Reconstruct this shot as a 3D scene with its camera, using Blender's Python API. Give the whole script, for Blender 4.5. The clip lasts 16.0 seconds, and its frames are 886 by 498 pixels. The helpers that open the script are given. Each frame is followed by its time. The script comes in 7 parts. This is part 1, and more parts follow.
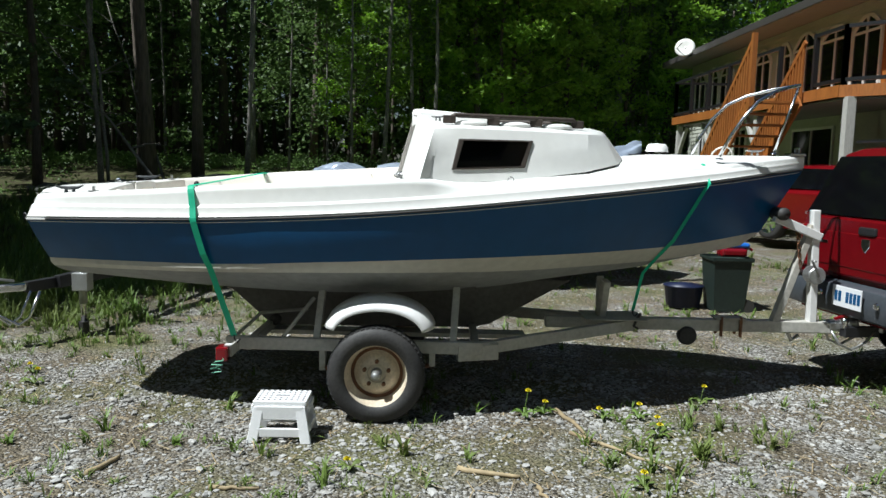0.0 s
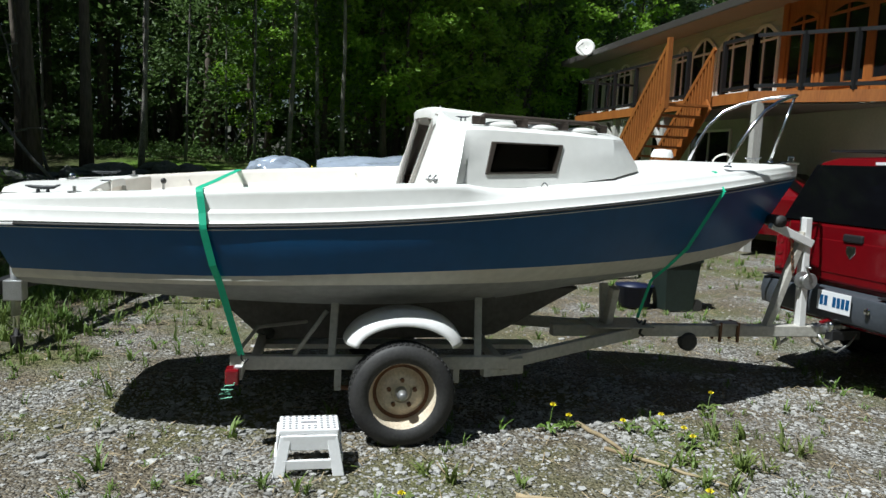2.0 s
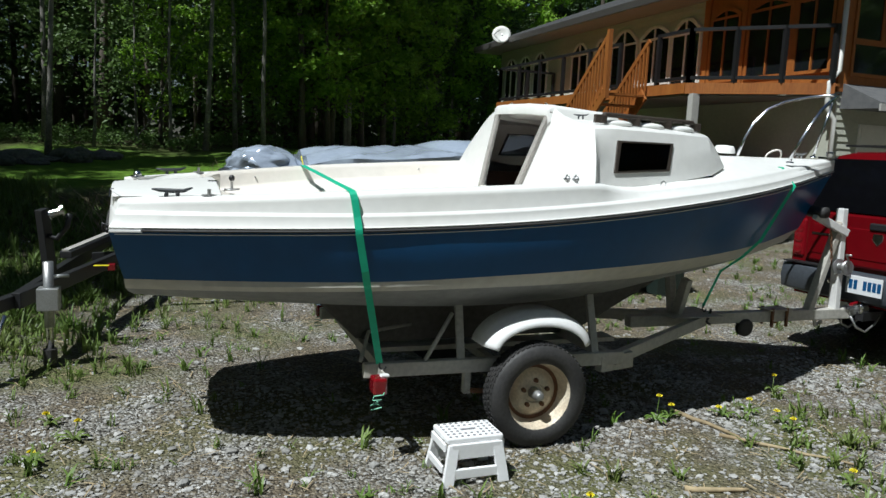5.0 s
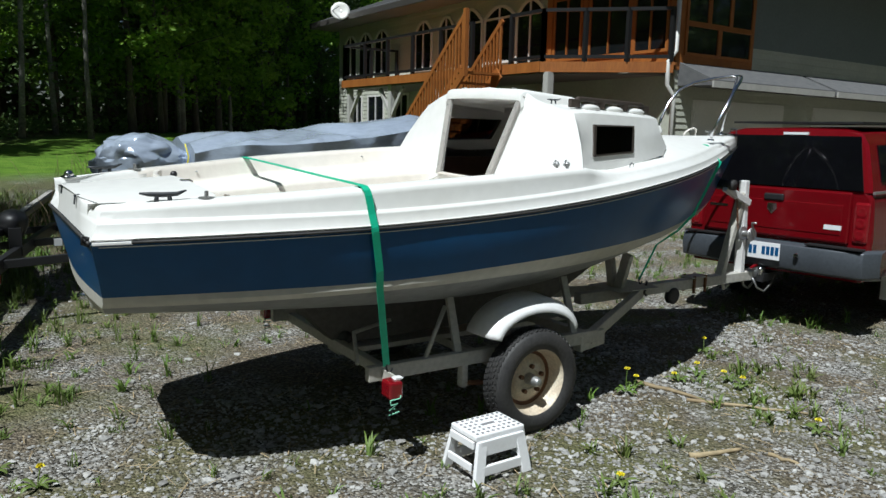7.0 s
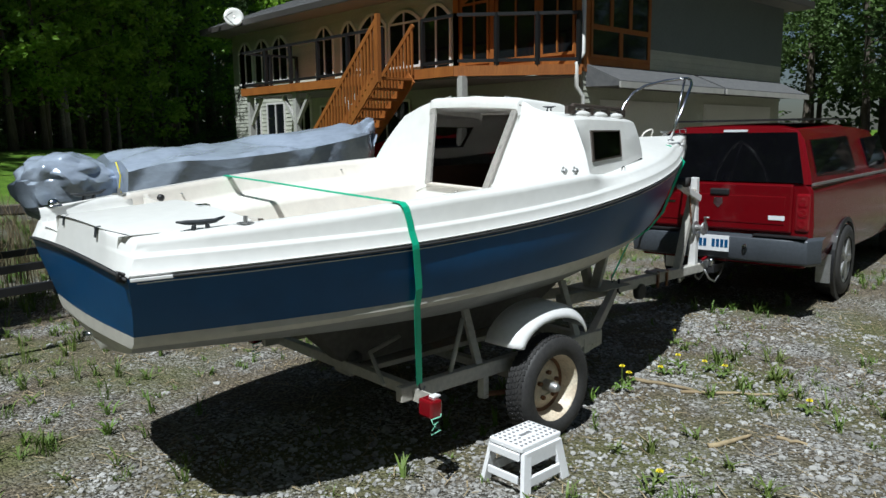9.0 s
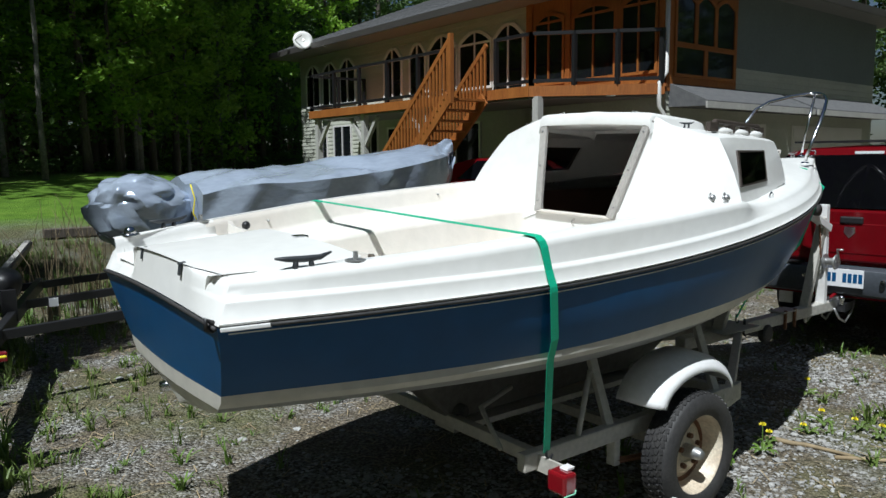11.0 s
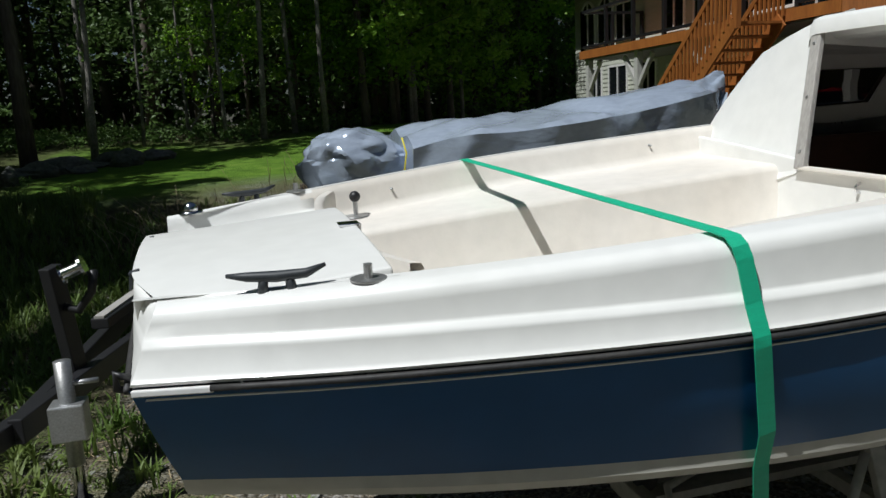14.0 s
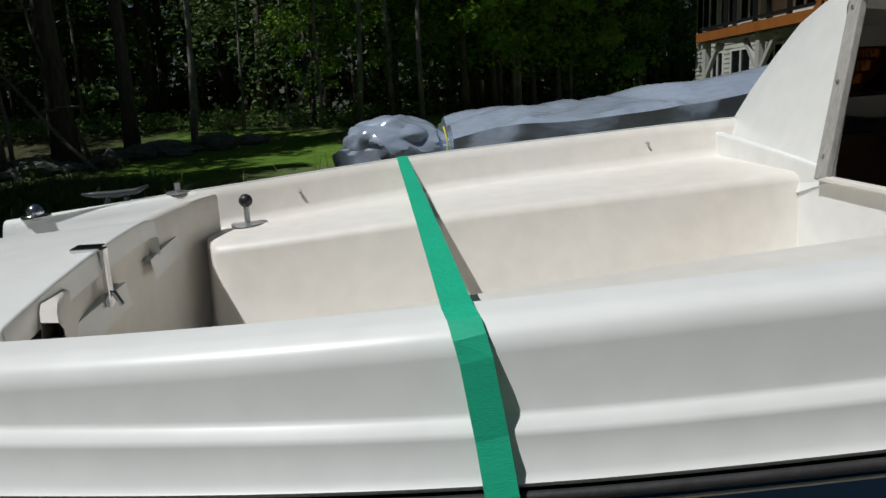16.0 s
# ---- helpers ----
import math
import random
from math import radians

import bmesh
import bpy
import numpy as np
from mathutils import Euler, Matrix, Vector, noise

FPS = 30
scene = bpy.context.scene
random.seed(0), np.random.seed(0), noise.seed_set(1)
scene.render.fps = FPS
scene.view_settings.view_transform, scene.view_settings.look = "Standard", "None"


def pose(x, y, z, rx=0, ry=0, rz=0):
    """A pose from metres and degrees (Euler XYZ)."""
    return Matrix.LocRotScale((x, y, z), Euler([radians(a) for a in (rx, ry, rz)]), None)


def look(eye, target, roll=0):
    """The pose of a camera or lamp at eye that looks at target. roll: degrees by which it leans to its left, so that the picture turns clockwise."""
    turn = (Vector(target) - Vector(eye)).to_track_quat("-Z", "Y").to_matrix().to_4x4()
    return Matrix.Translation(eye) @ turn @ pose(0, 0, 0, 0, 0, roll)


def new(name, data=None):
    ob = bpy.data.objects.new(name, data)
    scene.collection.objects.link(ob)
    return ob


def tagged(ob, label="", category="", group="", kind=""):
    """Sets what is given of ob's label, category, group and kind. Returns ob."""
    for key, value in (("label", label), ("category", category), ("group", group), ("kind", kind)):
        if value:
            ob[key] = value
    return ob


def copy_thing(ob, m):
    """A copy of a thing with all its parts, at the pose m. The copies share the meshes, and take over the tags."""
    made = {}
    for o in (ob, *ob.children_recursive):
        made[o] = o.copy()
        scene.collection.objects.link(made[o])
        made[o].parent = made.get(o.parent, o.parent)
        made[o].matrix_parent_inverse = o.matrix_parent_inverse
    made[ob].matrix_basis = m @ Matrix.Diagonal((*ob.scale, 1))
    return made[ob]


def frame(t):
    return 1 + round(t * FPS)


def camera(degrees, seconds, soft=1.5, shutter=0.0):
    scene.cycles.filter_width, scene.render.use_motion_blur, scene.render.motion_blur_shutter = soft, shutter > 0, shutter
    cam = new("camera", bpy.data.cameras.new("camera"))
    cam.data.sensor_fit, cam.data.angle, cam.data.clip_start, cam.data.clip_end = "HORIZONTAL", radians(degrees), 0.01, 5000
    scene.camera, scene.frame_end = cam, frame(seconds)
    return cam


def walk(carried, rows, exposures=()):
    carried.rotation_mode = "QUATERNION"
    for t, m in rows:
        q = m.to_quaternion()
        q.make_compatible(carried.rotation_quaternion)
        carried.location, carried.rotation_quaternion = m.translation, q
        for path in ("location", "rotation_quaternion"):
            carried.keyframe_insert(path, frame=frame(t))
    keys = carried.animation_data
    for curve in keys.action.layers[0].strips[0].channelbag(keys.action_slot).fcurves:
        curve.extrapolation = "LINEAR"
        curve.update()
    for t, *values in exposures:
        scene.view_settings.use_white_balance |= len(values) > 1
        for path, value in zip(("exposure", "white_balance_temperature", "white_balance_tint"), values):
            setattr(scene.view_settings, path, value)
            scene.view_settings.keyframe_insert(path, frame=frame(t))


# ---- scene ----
cam = camera(62.0, 16.0)
PATH = [
    (0, (0.396, -4.383, 1.582), (0.395, -2.395, 1.359), 1.3),
    (0.5, (0.113, -4.331, 1.596), (0.191, -2.346, 1.365), 1.4),
    (1, (-0.091, -4.179, 1.588), (0.062, -2.201, 1.336), 1.4),
    (1.5, (-0.266, -4.03, 1.615), (0.005, -2.064, 1.366), 1.9),
    (2, (-0.484, -4.008, 1.628), (-0.153, -2.05, 1.391), 2.5),
    (2.5, (-0.784, -4.047, 1.652), (-0.382, -2.102, 1.414), 2.5),
    (3, (-0.987, -4.015, 1.63), (-0.548, -2.078, 1.393), 3.1),
    (5.5, (-2.128, -3.473, 1.676), (-1.338, -1.659, 1.381), 1.2),
    (6, (-2.368, -3.357, 1.694), (-1.421, -1.623, 1.381), -0.1),
    (6.5, (-2.523, -3.215, 1.674), (-1.497, -1.526, 1.365), 0.8),
    (7, (-2.654, -3.056, 1.684), (-1.575, -1.401, 1.372), 1.3),
    (7.5, (-2.803, -2.936, 1.695), (-1.675, -1.314, 1.39), 1.7),
    (8, (-3.018, -2.826, 1.711), (-1.809, -1.266, 1.389), 0.7),
    (10.5, (-3.21, -2.137, 1.726), (-1.84, -0.703, 1.461), -0.6),
    (11, (-3.036, -1.956, 1.713), (-1.831, -0.378, 1.474), -0.5),
    (11.5, (-2.937, -1.796, 1.708), (-1.789, -0.177, 1.462), -1.1),
    (12, (-2.778, -1.651, 1.713), (-1.68, 0.0, 1.451), -1.8),
    (12.5, (-2.599, -1.508, 1.718), (-1.585, 0.194, 1.445), -2.6),
    (13, (-2.371, -1.431, 1.7), (-1.584, 0.391, 1.45), -1.2),
    (13.5, (-2.188, -1.381, 1.689), (-1.57, 0.498, 1.391), -2.0),
    (14, (-1.986, -1.196, 1.685), (-1.485, 0.706, 1.326), -3.0),
    (14.5, (-1.774, -1.116, 1.677), (-1.366, 0.804, 1.294), -4.1),
    (15, (-1.547, -1.071, 1.673), (-1.25, 0.865, 1.273), -1.8),
    (15.5, (-1.351, -0.94, 1.657), (-1.158, 1.01, 1.256), -2.8),
    (16, (-1.196, -0.781, 1.659), (-1.02, 1.175, 1.28), -2.6),
]
walk(cam, [(t, look(eye, target, roll)) for t, eye, target, roll in PATH], [(0, 0.46, 6000, 6), (3, 0.24, 6000, 6), (8, 0.10, 5900, 6), (10.5, 0.08, 5850, 7), (12, 0.02, 5950, 8), (13, -0.13, 6050, 9), (14.5, -0.34, 6080, 9), (16, -0.60, 6100, 10)])

# ---- light ----
SUN_TRAVEL = Vector((0.66, 0.34, -1.3)).normalized()
world = bpy.data.worlds.new("sky")
scene.world = world
world.use_nodes = True
wn = world.node_tree
sky = wn.nodes.new("ShaderNodeTexSky")
sky.sky_type, sky.sun_disc = "NISHITA", False
sky.sun_elevation = math.asin(-SUN_TRAVEL.z)
sky.sun_rotation = math.atan2(-SUN_TRAVEL.x, -SUN_TRAVEL.y)
wn.nodes["Background"].inputs["Strength"].default_value = 0.030
wn.links.new(sky.outputs[0], wn.nodes["Background"].inputs["Color"])
sun = new("sun", bpy.data.lights.new("sun", "SUN"))
sun.data.energy, sun.data.angle, sun.data.color = 5.0, radians(0.55), (1.0, 0.985, 0.94)
sun.matrix_basis = look(Vector((0, 0, 20)), Vector((0, 0, 20)) + SUN_TRAVEL)


# ---- materials ----
def material(name, base, rough=0.6, metal=0.0, tone=0.15, scale=8.0, bump=0.0, bump_scale=60.0, second=None, mix=0.5, coat=0.0, stretch=(1, 1, 1), vary=0.0, spec=0.5, translucent=0.0):
    """A surface with two scales of variation: a slow noise mixes base with second, a fine one shifts its tone; bump adds relief."""
    m = bpy.data.materials.new(name)
    m.use_nodes = True
    t = m.node_tree
    n, l = t.nodes, t.links
    b = n["Principled BSDF"]
    b.inputs["Roughness"].default_value, b.inputs["Metallic"].default_value = rough, metal
    b.inputs["Coat Weight"].default_value = coat
    b.inputs["Coat Roughness"].default_value = 0.08
    b.inputs["Specular IOR Level"].default_value = spec
    co = n.new("ShaderNodeTexCoord")
    mp = n.new("ShaderNodeMapping")
    mp.inputs["Scale"].default_value = stretch
    l.new(co.outputs["Object"], mp.inputs["Vector"])

    def noise_node(s, detail):
        k = n.new("ShaderNodeTexNoise")
        k.inputs["Scale"].default_value, k.inputs["Detail"].default_value = s, detail
        l.new(mp.outputs[0], k.inputs["Vector"])
        return k

    slow, fine = noise_node(scale * 0.22, 4), noise_node(scale * 3, 6)
    ramp = n.new("ShaderNodeMapRange")
    ramp.inputs["From Min"].default_value, ramp.inputs["From Max"].default_value = 0.5 - 0.22, 0.5 + 0.22
    l.new(slow.outputs[0], ramp.inputs["Value"])
    two = n.new("ShaderNodeMix")
    two.data_type = "RGBA"
    other = second or tuple(c * (1 - tone) for c in base)
    two.inputs["A"].default_value, two.inputs["B"].default_value = (*base, 1), (*[base[i] + (other[i] - base[i]) * (mix * 2 if second else 1) for i in range(3)], 1)
    l.new(ramp.outputs[0], two.inputs["Factor"])
    grain = n.new("ShaderNodeMapRange")
    grain.inputs["From Min"].default_value, grain.inputs["From Max"].default_value = 0.3, 0.7
    grain.inputs["To Min"].default_value, grain.inputs["To Max"].default_value = 1 - tone, 1 + tone * 0.6
    l.new(fine.outputs[0], grain.inputs["Value"])
    mul = n.new("ShaderNodeVectorMath")
    mul.operation = "SCALE"
    l.new(two.outputs["Result"], mul.inputs[0])
    last = grain.outputs[0]
    if vary:
        info = n.new("ShaderNodeObjectInfo")
        isl = n.new("ShaderNodeNewGeometry")
        add = n.new("ShaderNodeMath")
        add.operation = "ADD"
        l.new(info.outputs["Random"], add.inputs[0])
        l.new(isl.outputs["Random Per Island"], add.inputs[1])
        half = n.new("ShaderNodeMapRange")
        half.inputs["From Max"].default_value = 2.0
        half.inputs["To Min"].default_value, half.inputs["To Max"].default_value = 1 - vary, 1 + vary
        l.new(add.outputs[0], half.inputs["Value"])
        both = n.new("ShaderNodeMath")
        both.operation = "MULTIPLY"
        l.new(half.outputs[0], both.inputs[0])
        l.new(last, both.inputs[1])
        last = both.outputs[0]
    l.new(last, mul.inputs["Scale"])
    l.new(mul.outputs[0], b.inputs["Base Color"])
    if bump:
        bn = n.new("ShaderNodeBump")
        bn.inputs["Strength"].default_value, bn.inputs["Distance"].default_value = bump, 0.02
        rel = noise_node(bump_scale, 5)
        l.new(rel.outputs[0], bn.inputs["Height"])
        l.new(bn.outputs[0], b.inputs["Normal"])
    if translucent:
        tr = n.new("ShaderNodeBsdfTranslucent")
        ms = n.new("ShaderNodeMixShader")
        ms.inputs[0].default_value = translucent
        l.new(mul.outputs[0], tr.inputs["Color"])
        l.new(b.outputs[0], ms.inputs[1])
        l.new(tr.outputs[0], ms.inputs[2])
        l.new(ms.outputs[0], n["Material Output"].inputs["Surface"])
    return m


def glass_material(name, tint, rough=0.03):
    m = bpy.data.materials.new(name)
    m.use_nodes = True
    b = m.node_tree.nodes["Principled BSDF"]
    b.inputs["Base Color"].default_value = (*tint, 1)
    b.inputs["Roughness"].default_value, b.inputs["Transmission Weight"].default_value, b.inputs["IOR"].default_value = rough, 1.0, 1.15
    return m


GEL_WHITE = material("white_gelcoat", (0.82, 0.82, 0.80), 0.36, tone=0.04, scale=5, second=(0.76, 0.745, 0.69), mix=0.3, coat=0.1, bump=0.02, bump_scale=6)
GEL_CREAM = material("aged_cream_gelcoat", (0.80, 0.765, 0.71), 0.45, tone=0.05, scale=5, second=(0.74, 0.67, 0.58), mix=0.35, bump=0.04, bump_scale=40)
GEL_BLUE = material("blue_gelcoat", (0.007, 0.068, 0.19), 0.30, tone=0.08, scale=3, second=(0.009, 0.08, 0.21), mix=0.4, coat=0.0, spec=0.3, bump=0.015, bump_scale=5)
STRIPE = material("boot_stripe_paint", (0.58, 0.56, 0.50), 0.45, tone=0.10, scale=6, second=(0.46, 0.44, 0.39), mix=0.4)
BOTTOM = material("grey_antifouling", (0.30, 0.31, 0.31), 0.6, tone=0.16, scale=5, second=(0.22, 0.22, 0.21), mix=0.5, bump=0.08)
KEEL = material("scuffed_keel_paint", (0.13, 0.125, 0.115), 0.7, tone=0.25, scale=9, second=(0.07, 0.062, 0.055), mix=0.5, bump=0.15)
RUBBER = material("black_rubber", (0.022, 0.022, 0.024), 0.62, tone=0.3, scale=20, second=(0.05, 0.047, 0.043), mix=0.4, bump=0.1, bump_scale=160)
STEEL = material("polished_steel", (0.72, 0.72, 0.73), 0.14, 1.0, tone=0.08, scale=30)
ZINC = material("dull_zinc", (0.50, 0.51, 0.52), 0.42, 0.8, tone=0.2, scale=40, second=(0.36, 0.35, 0.33), mix=0.4, bump=0.05)
TRAILER_PAINT = material("grey_trailer_paint", (0.50, 0.49, 0.45), 0.5, tone=0.16, scale=12, second=(0.38, 0.34, 0.28), mix=0.4, bump=0.08)
FENDER_WHITE = material("white_fender_paint", (0.80, 0.80, 0.80), 0.35, tone=0.06, scale=10, second=(0.68, 0.66, 0.62), mix=0.3)
RIM = material("rusty_cream_rim", (0.74, 0.67, 0.53), 0.45, tone=0.2, scale=26, second=(0.30, 0.15, 0.06), mix=0.30, bump=0.12)
RUST = material("rust", (0.23, 0.105, 0.045), 0.8, tone=0.35, scale=50, second=(0.11, 0.05, 0.03), bump=0.3)
STRAP = material("green_webbing", (0.02, 0.48, 0.27), 0.6, tone=0.12, scale=60, stretch=(1, 1, 8), bump=0.15, bump_scale=150)
STRAP_LIGHT = material("faded_green_webbing", (0.22, 0.55, 0.38), 0.6, tone=0.1, scale=60)
BLACK = material("black_plastic", (0.018, 0.018, 0.02), 0.45, tone=0.2, scale=30)
CLEAT = material("dark_cleat_nylon", (0.035, 0.04, 0.045), 0.5, tone=0.2, scale=50)
TEAK = material("weathered_brown_teak", (0.06, 0.045, 0.035), 0.6, tone=0.3, scale=40, stretch=(0.2, 1, 1), bump=0.1)
GREY_TRIM = material("weathered_grey_trim", (0.42, 0.40, 0.37), 0.6, tone=0.2, scale=40, stretch=(1, 1, 0.15), bump=0.1)
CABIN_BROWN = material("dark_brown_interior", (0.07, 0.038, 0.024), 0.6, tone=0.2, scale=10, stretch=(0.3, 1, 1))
SMOKE = glass_material("smoked_acrylic", (0.10, 0.095, 0.09))
STOOL_WHITE = material("white_stool_plastic", (0.86, 0.86, 0.87), 0.4, tone=0.04, scale=20)
STOOL_DOT = material("grey_grip_dots", (0.20, 0.20, 0.21), 0.7, tone=0.1)
LAMP_RED = material("red_lamp_lens", (0.20, 0.005, 0.010), 0.12, tone=0.1, scale=40, coat=0.6)
PLATE_WHITE = material("white_plate", (0.75, 0.76, 0.78), 0.4, tone=0.04)
TRUCK_RED = material("red_truck_paint", (0.13, 0.002, 0.005), 0.20, 0.0, tone=0.06, scale=4, coat=0.3, spec=0.3)
TRUCK_GLASS = material("dark_cap_glass", (0.003, 0.003, 0.004), 0.05, tone=0.1, spec=0.25)
BUMPER = material("dark_steel_bumper", (0.075, 0.085, 0.10), 0.38, 0.2, tone=0.15, scale=14)
SIDING = material("pale_sage_siding", (0.50, 0.51, 0.43), 0.6, tone=0.08, scale=6, second=(0.42, 0.43, 0.36), vary=0.05)
SIDING_DARK = material("slate_green_gable_siding", (0.16, 0.185, 0.18), 0.65, tone=0.08, scale=6)
CEDAR = material("orange_stained_cedar", (0.36, 0.13, 0.028), 0.5, tone=0.22, scale=14, second=(0.25, 0.08, 0.018), mix=0.4, stretch=(1, 1, 0.15), vary=0.12)
TRIM_WHITE = material("white_window_trim", (0.72, 0.71, 0.67), 0.5, tone=0.05)
POST_GREY = material("weathered_post", (0.46, 0.45, 0.42), 0.7, tone=0.15, scale=20, stretch=(1, 1, 0.2))
SHINGLE = material("grey_asphalt_shingle", (0.085, 0.087, 0.092), 0.85, tone=0.25, scale=40, second=(0.13, 0.13, 0.13), bump=0.2, vary=0.2)
HOUSE_GLASS = material("dark_house_glass", (0.010, 0.012, 0.014), 0.05, tone=0.1, coat=0.5)
RAIL_BLACK = material("black_rail_metal", (0.015, 0.015, 0.016), 0.4, tone=0.1)
EAVE = material("dark_brown_fascia", (0.06, 0.055, 0.05), 0.5, tone=0.1)
# vinyl set dark: the shade below eaves and deck is put into its colour
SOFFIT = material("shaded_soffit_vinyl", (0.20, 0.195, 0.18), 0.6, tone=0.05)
TARP = material("silver_blue_tarp", (0.46, 0.53, 0.64), 0.19, 0.35, tone=0.08, scale=8, second=(0.42, 0.48, 0.58), mix=0.4, bump=0.45, bump_scale=9, stretch=(0.6, 1.0, 1.3))
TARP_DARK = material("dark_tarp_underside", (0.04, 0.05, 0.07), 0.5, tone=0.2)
BARK = material("grey_brown_bark", (0.14, 0.115, 0.09), 0.9, tone=0.4, scale=9, second=(0.075, 0.062, 0.05), stretch=(1, 1, 0.2), bump=0.5, bump_scale=25, vary=0.3)
BARK_PALE = material("pale_birch_bark", (0.30, 0.285, 0.25), 0.85, tone=0.4, scale=9, second=(0.12, 0.11, 0.095), bump=0.25, vary=0.2)
LEAF = material("spring_leaf", (0.18, 0.285, 0.075), 0.5, tone=0.2, scale=2, second=(0.12, 0.20, 0.06), vary=0.4, translucent=0.5)
LEAF_BRIGHT = material("young_maple_leaf", (0.30, 0.50, 0.05), 0.5, tone=0.2, scale=2, second=(0.23, 0.40, 0.04), vary=0.3, translucent=0.55)
NEEDLE = material("conifer_needle", (0.08, 0.14, 0.045), 0.6, tone=0.25, scale=2, second=(0.055, 0.10, 0.035), vary=0.4, translucent=0.2)
GRASS = material("grass_blade", (0.13, 0.24, 0.035), 0.55, tone=0.25, scale=3, second=(0.16, 0.20, 0.05), vary=0.35, translucent=0.25)
DRY = material("dry_stalk", (0.40, 0.32, 0.19), 0.8, tone=0.25, scale=6, second=(0.28, 0.21, 0.12), vary=0.25)
PETAL = material("dandelion_yellow", (0.82, 0.70, 0.02), 0.6, tone=0.1)
STONE = material("limestone_chip", (0.40, 0.395, 0.38), 0.85, tone=0.25, scale=20, second=(0.17, 0.16, 0.145), vary=0.65, bump=0.2)
ROCK = material("mossy_field_stone", (0.17, 0.165, 0.155), 0.9, tone=0.35, scale=6, second=(0.09, 0.10, 0.07), bump=0.4, bump_scale=14)


def gravel_material():
    """Pale crushed stone with trodden earth, thin moss and, far off, mown grass and leaf litter."""
    m = bpy.data.materials.new("gravel_yard")
    m.use_nodes = True
    n, l = m.node_tree.nodes, m.node_tree.links
    b = n["Principled BSDF"]
    b.inputs["Roughness"].default_value = 0.9
    b.inputs["Specular IOR Level"].default_value = 0.2
    co = n.new("ShaderNodeTexCoord")

    def tex(kind, s, detail=5):
        k = n.new(kind)
        k.inputs["Scale"].default_value = s
        if kind == "ShaderNodeTexNoise":
            k.inputs["Detail"].default_value = detail
        l.new(co.outputs["Object"], k.inputs["Vector"])
        return k

    def ramp(src, *stops):
        r = n.new("ShaderNodeValToRGB")
        el = r.color_ramp.elements
        el[0].position, el[0].color = stops[0][0], (*stops[0][1], 1)
        el[1].position, el[1].color = stops[-1][0], (*stops[-1][1], 1)
        for p, c in stops[1:-1]:
            el.new(p).color = (*c, 1)
        l.new(src, r.inputs[0])
        return r.outputs[0]

    def mixed(f, a, c):
        k = n.new("ShaderNodeMix")
        k.data_type = "RGBA"
        l.new(f, k.inputs["Factor"])
        l.new(a, k.inputs["A"])
        l.new(c, k.inputs["B"])
        return k.outputs["Result"]

    chips = tex("ShaderNodeTexVoronoi", 62)
    big = tex("ShaderNodeTexVoronoi", 24)
    sep = n.new("ShaderNodeSeparateColor")
    l.new(chips.outputs["Color"], sep.inputs[0])
    stone = ramp(sep.outputs[0], (0.0, (0.035, 0.032, 0.027)), (0.35, (0.13, 0.12, 0.10)), (0.7, (0.31, 0.30, 0.275)), (1.0, (0.56, 0.55, 0.53)))
    earth = ramp(tex("ShaderNodeTexNoise", 48, 9).outputs[0], (0.3, (0.035, 0.027, 0.017)), (0.5, (0.13, 0.105, 0.072)), (0.7, (0.34, 0.285, 0.20)))
    moss = ramp(tex("ShaderNodeTexNoise", 45, 6).outputs[0], (0.3, (0.055, 0.075, 0.018)), (0.7, (0.20, 0.20, 0.08)))
    f1 = ramp(tex("ShaderNodeTexNoise", 1.7, 8).outputs[0], (0.36, (0, 0, 0)), (0.56, (0.92, 0.92, 0.92)))
    f2 = ramp(tex("ShaderNodeTexNoise", 0.9, 7).outputs[0], (0.48, (0, 0, 0)), (0.66, (0.7, 0.7, 0.7)))
    yard = mixed(f2, mixed(f1, stone, earth), moss)
    lawn = ramp(tex("ShaderNodeTexNoise", 4, 9).outputs[0], (0.3, (0.075, 0.15, 0.016)), (0.55, (0.12, 0.225, 0.022)), (0.8, (0.17, 0.26, 0.04)))
    litter = ramp(tex("ShaderNodeTexNoise", 6, 9).outputs[0], (0.3, (0.035, 0.028, 0.016)), (0.5, (0.07, 0.065, 0.03)), (0.7, (0.075, 0.10, 0.03)), (0.85, (0.15, 0.12, 0.07)))
    at = n.new("ShaderNodeAttribute")
    at.attribute_name = "cover"
    cs = n.new("ShaderNodeSeparateColor")
    l.new(at.outputs["Color"], cs.inputs[0])
    final = mixed(cs.outputs[1], mixed(cs.outputs[0], yard, lawn), litter)
    l.new(final, b.inputs["Base Color"])
    bn = n.new("ShaderNodeBump")
    bn.inputs["Strength"].default_value, bn.inputs["Distance"].default_value = 1.0, 0.02
    hs = n.new("ShaderNodeMath")
    hs.operation = "ADD"
    l.new(chips.outputs["Distance"], hs.inputs[0])
    l.new(big.outputs["Distance"], hs.inputs[1])
    inv = n.new("ShaderNodeMath")
    inv.operation = "MULTIPLY"
    inv.inputs[1].default_value = -1.0
    l.new(hs.outputs[0], inv.inputs[0])
    l.new(inv.outputs[0], bn.inputs["Height"])
    l.new(bn.outputs[0], b.inputs["Normal"])
    return m


GRAVEL = gravel_material()


# ---- building helpers ----
def thing(name, at, label, category, group="", kind=""):
    ob = new(name)
    ob.empty_display_size = 0.1
    ob.matrix_basis = at if isinstance(at, Matrix) else pose(*at)
    return tagged(ob, label, category, group, kind)


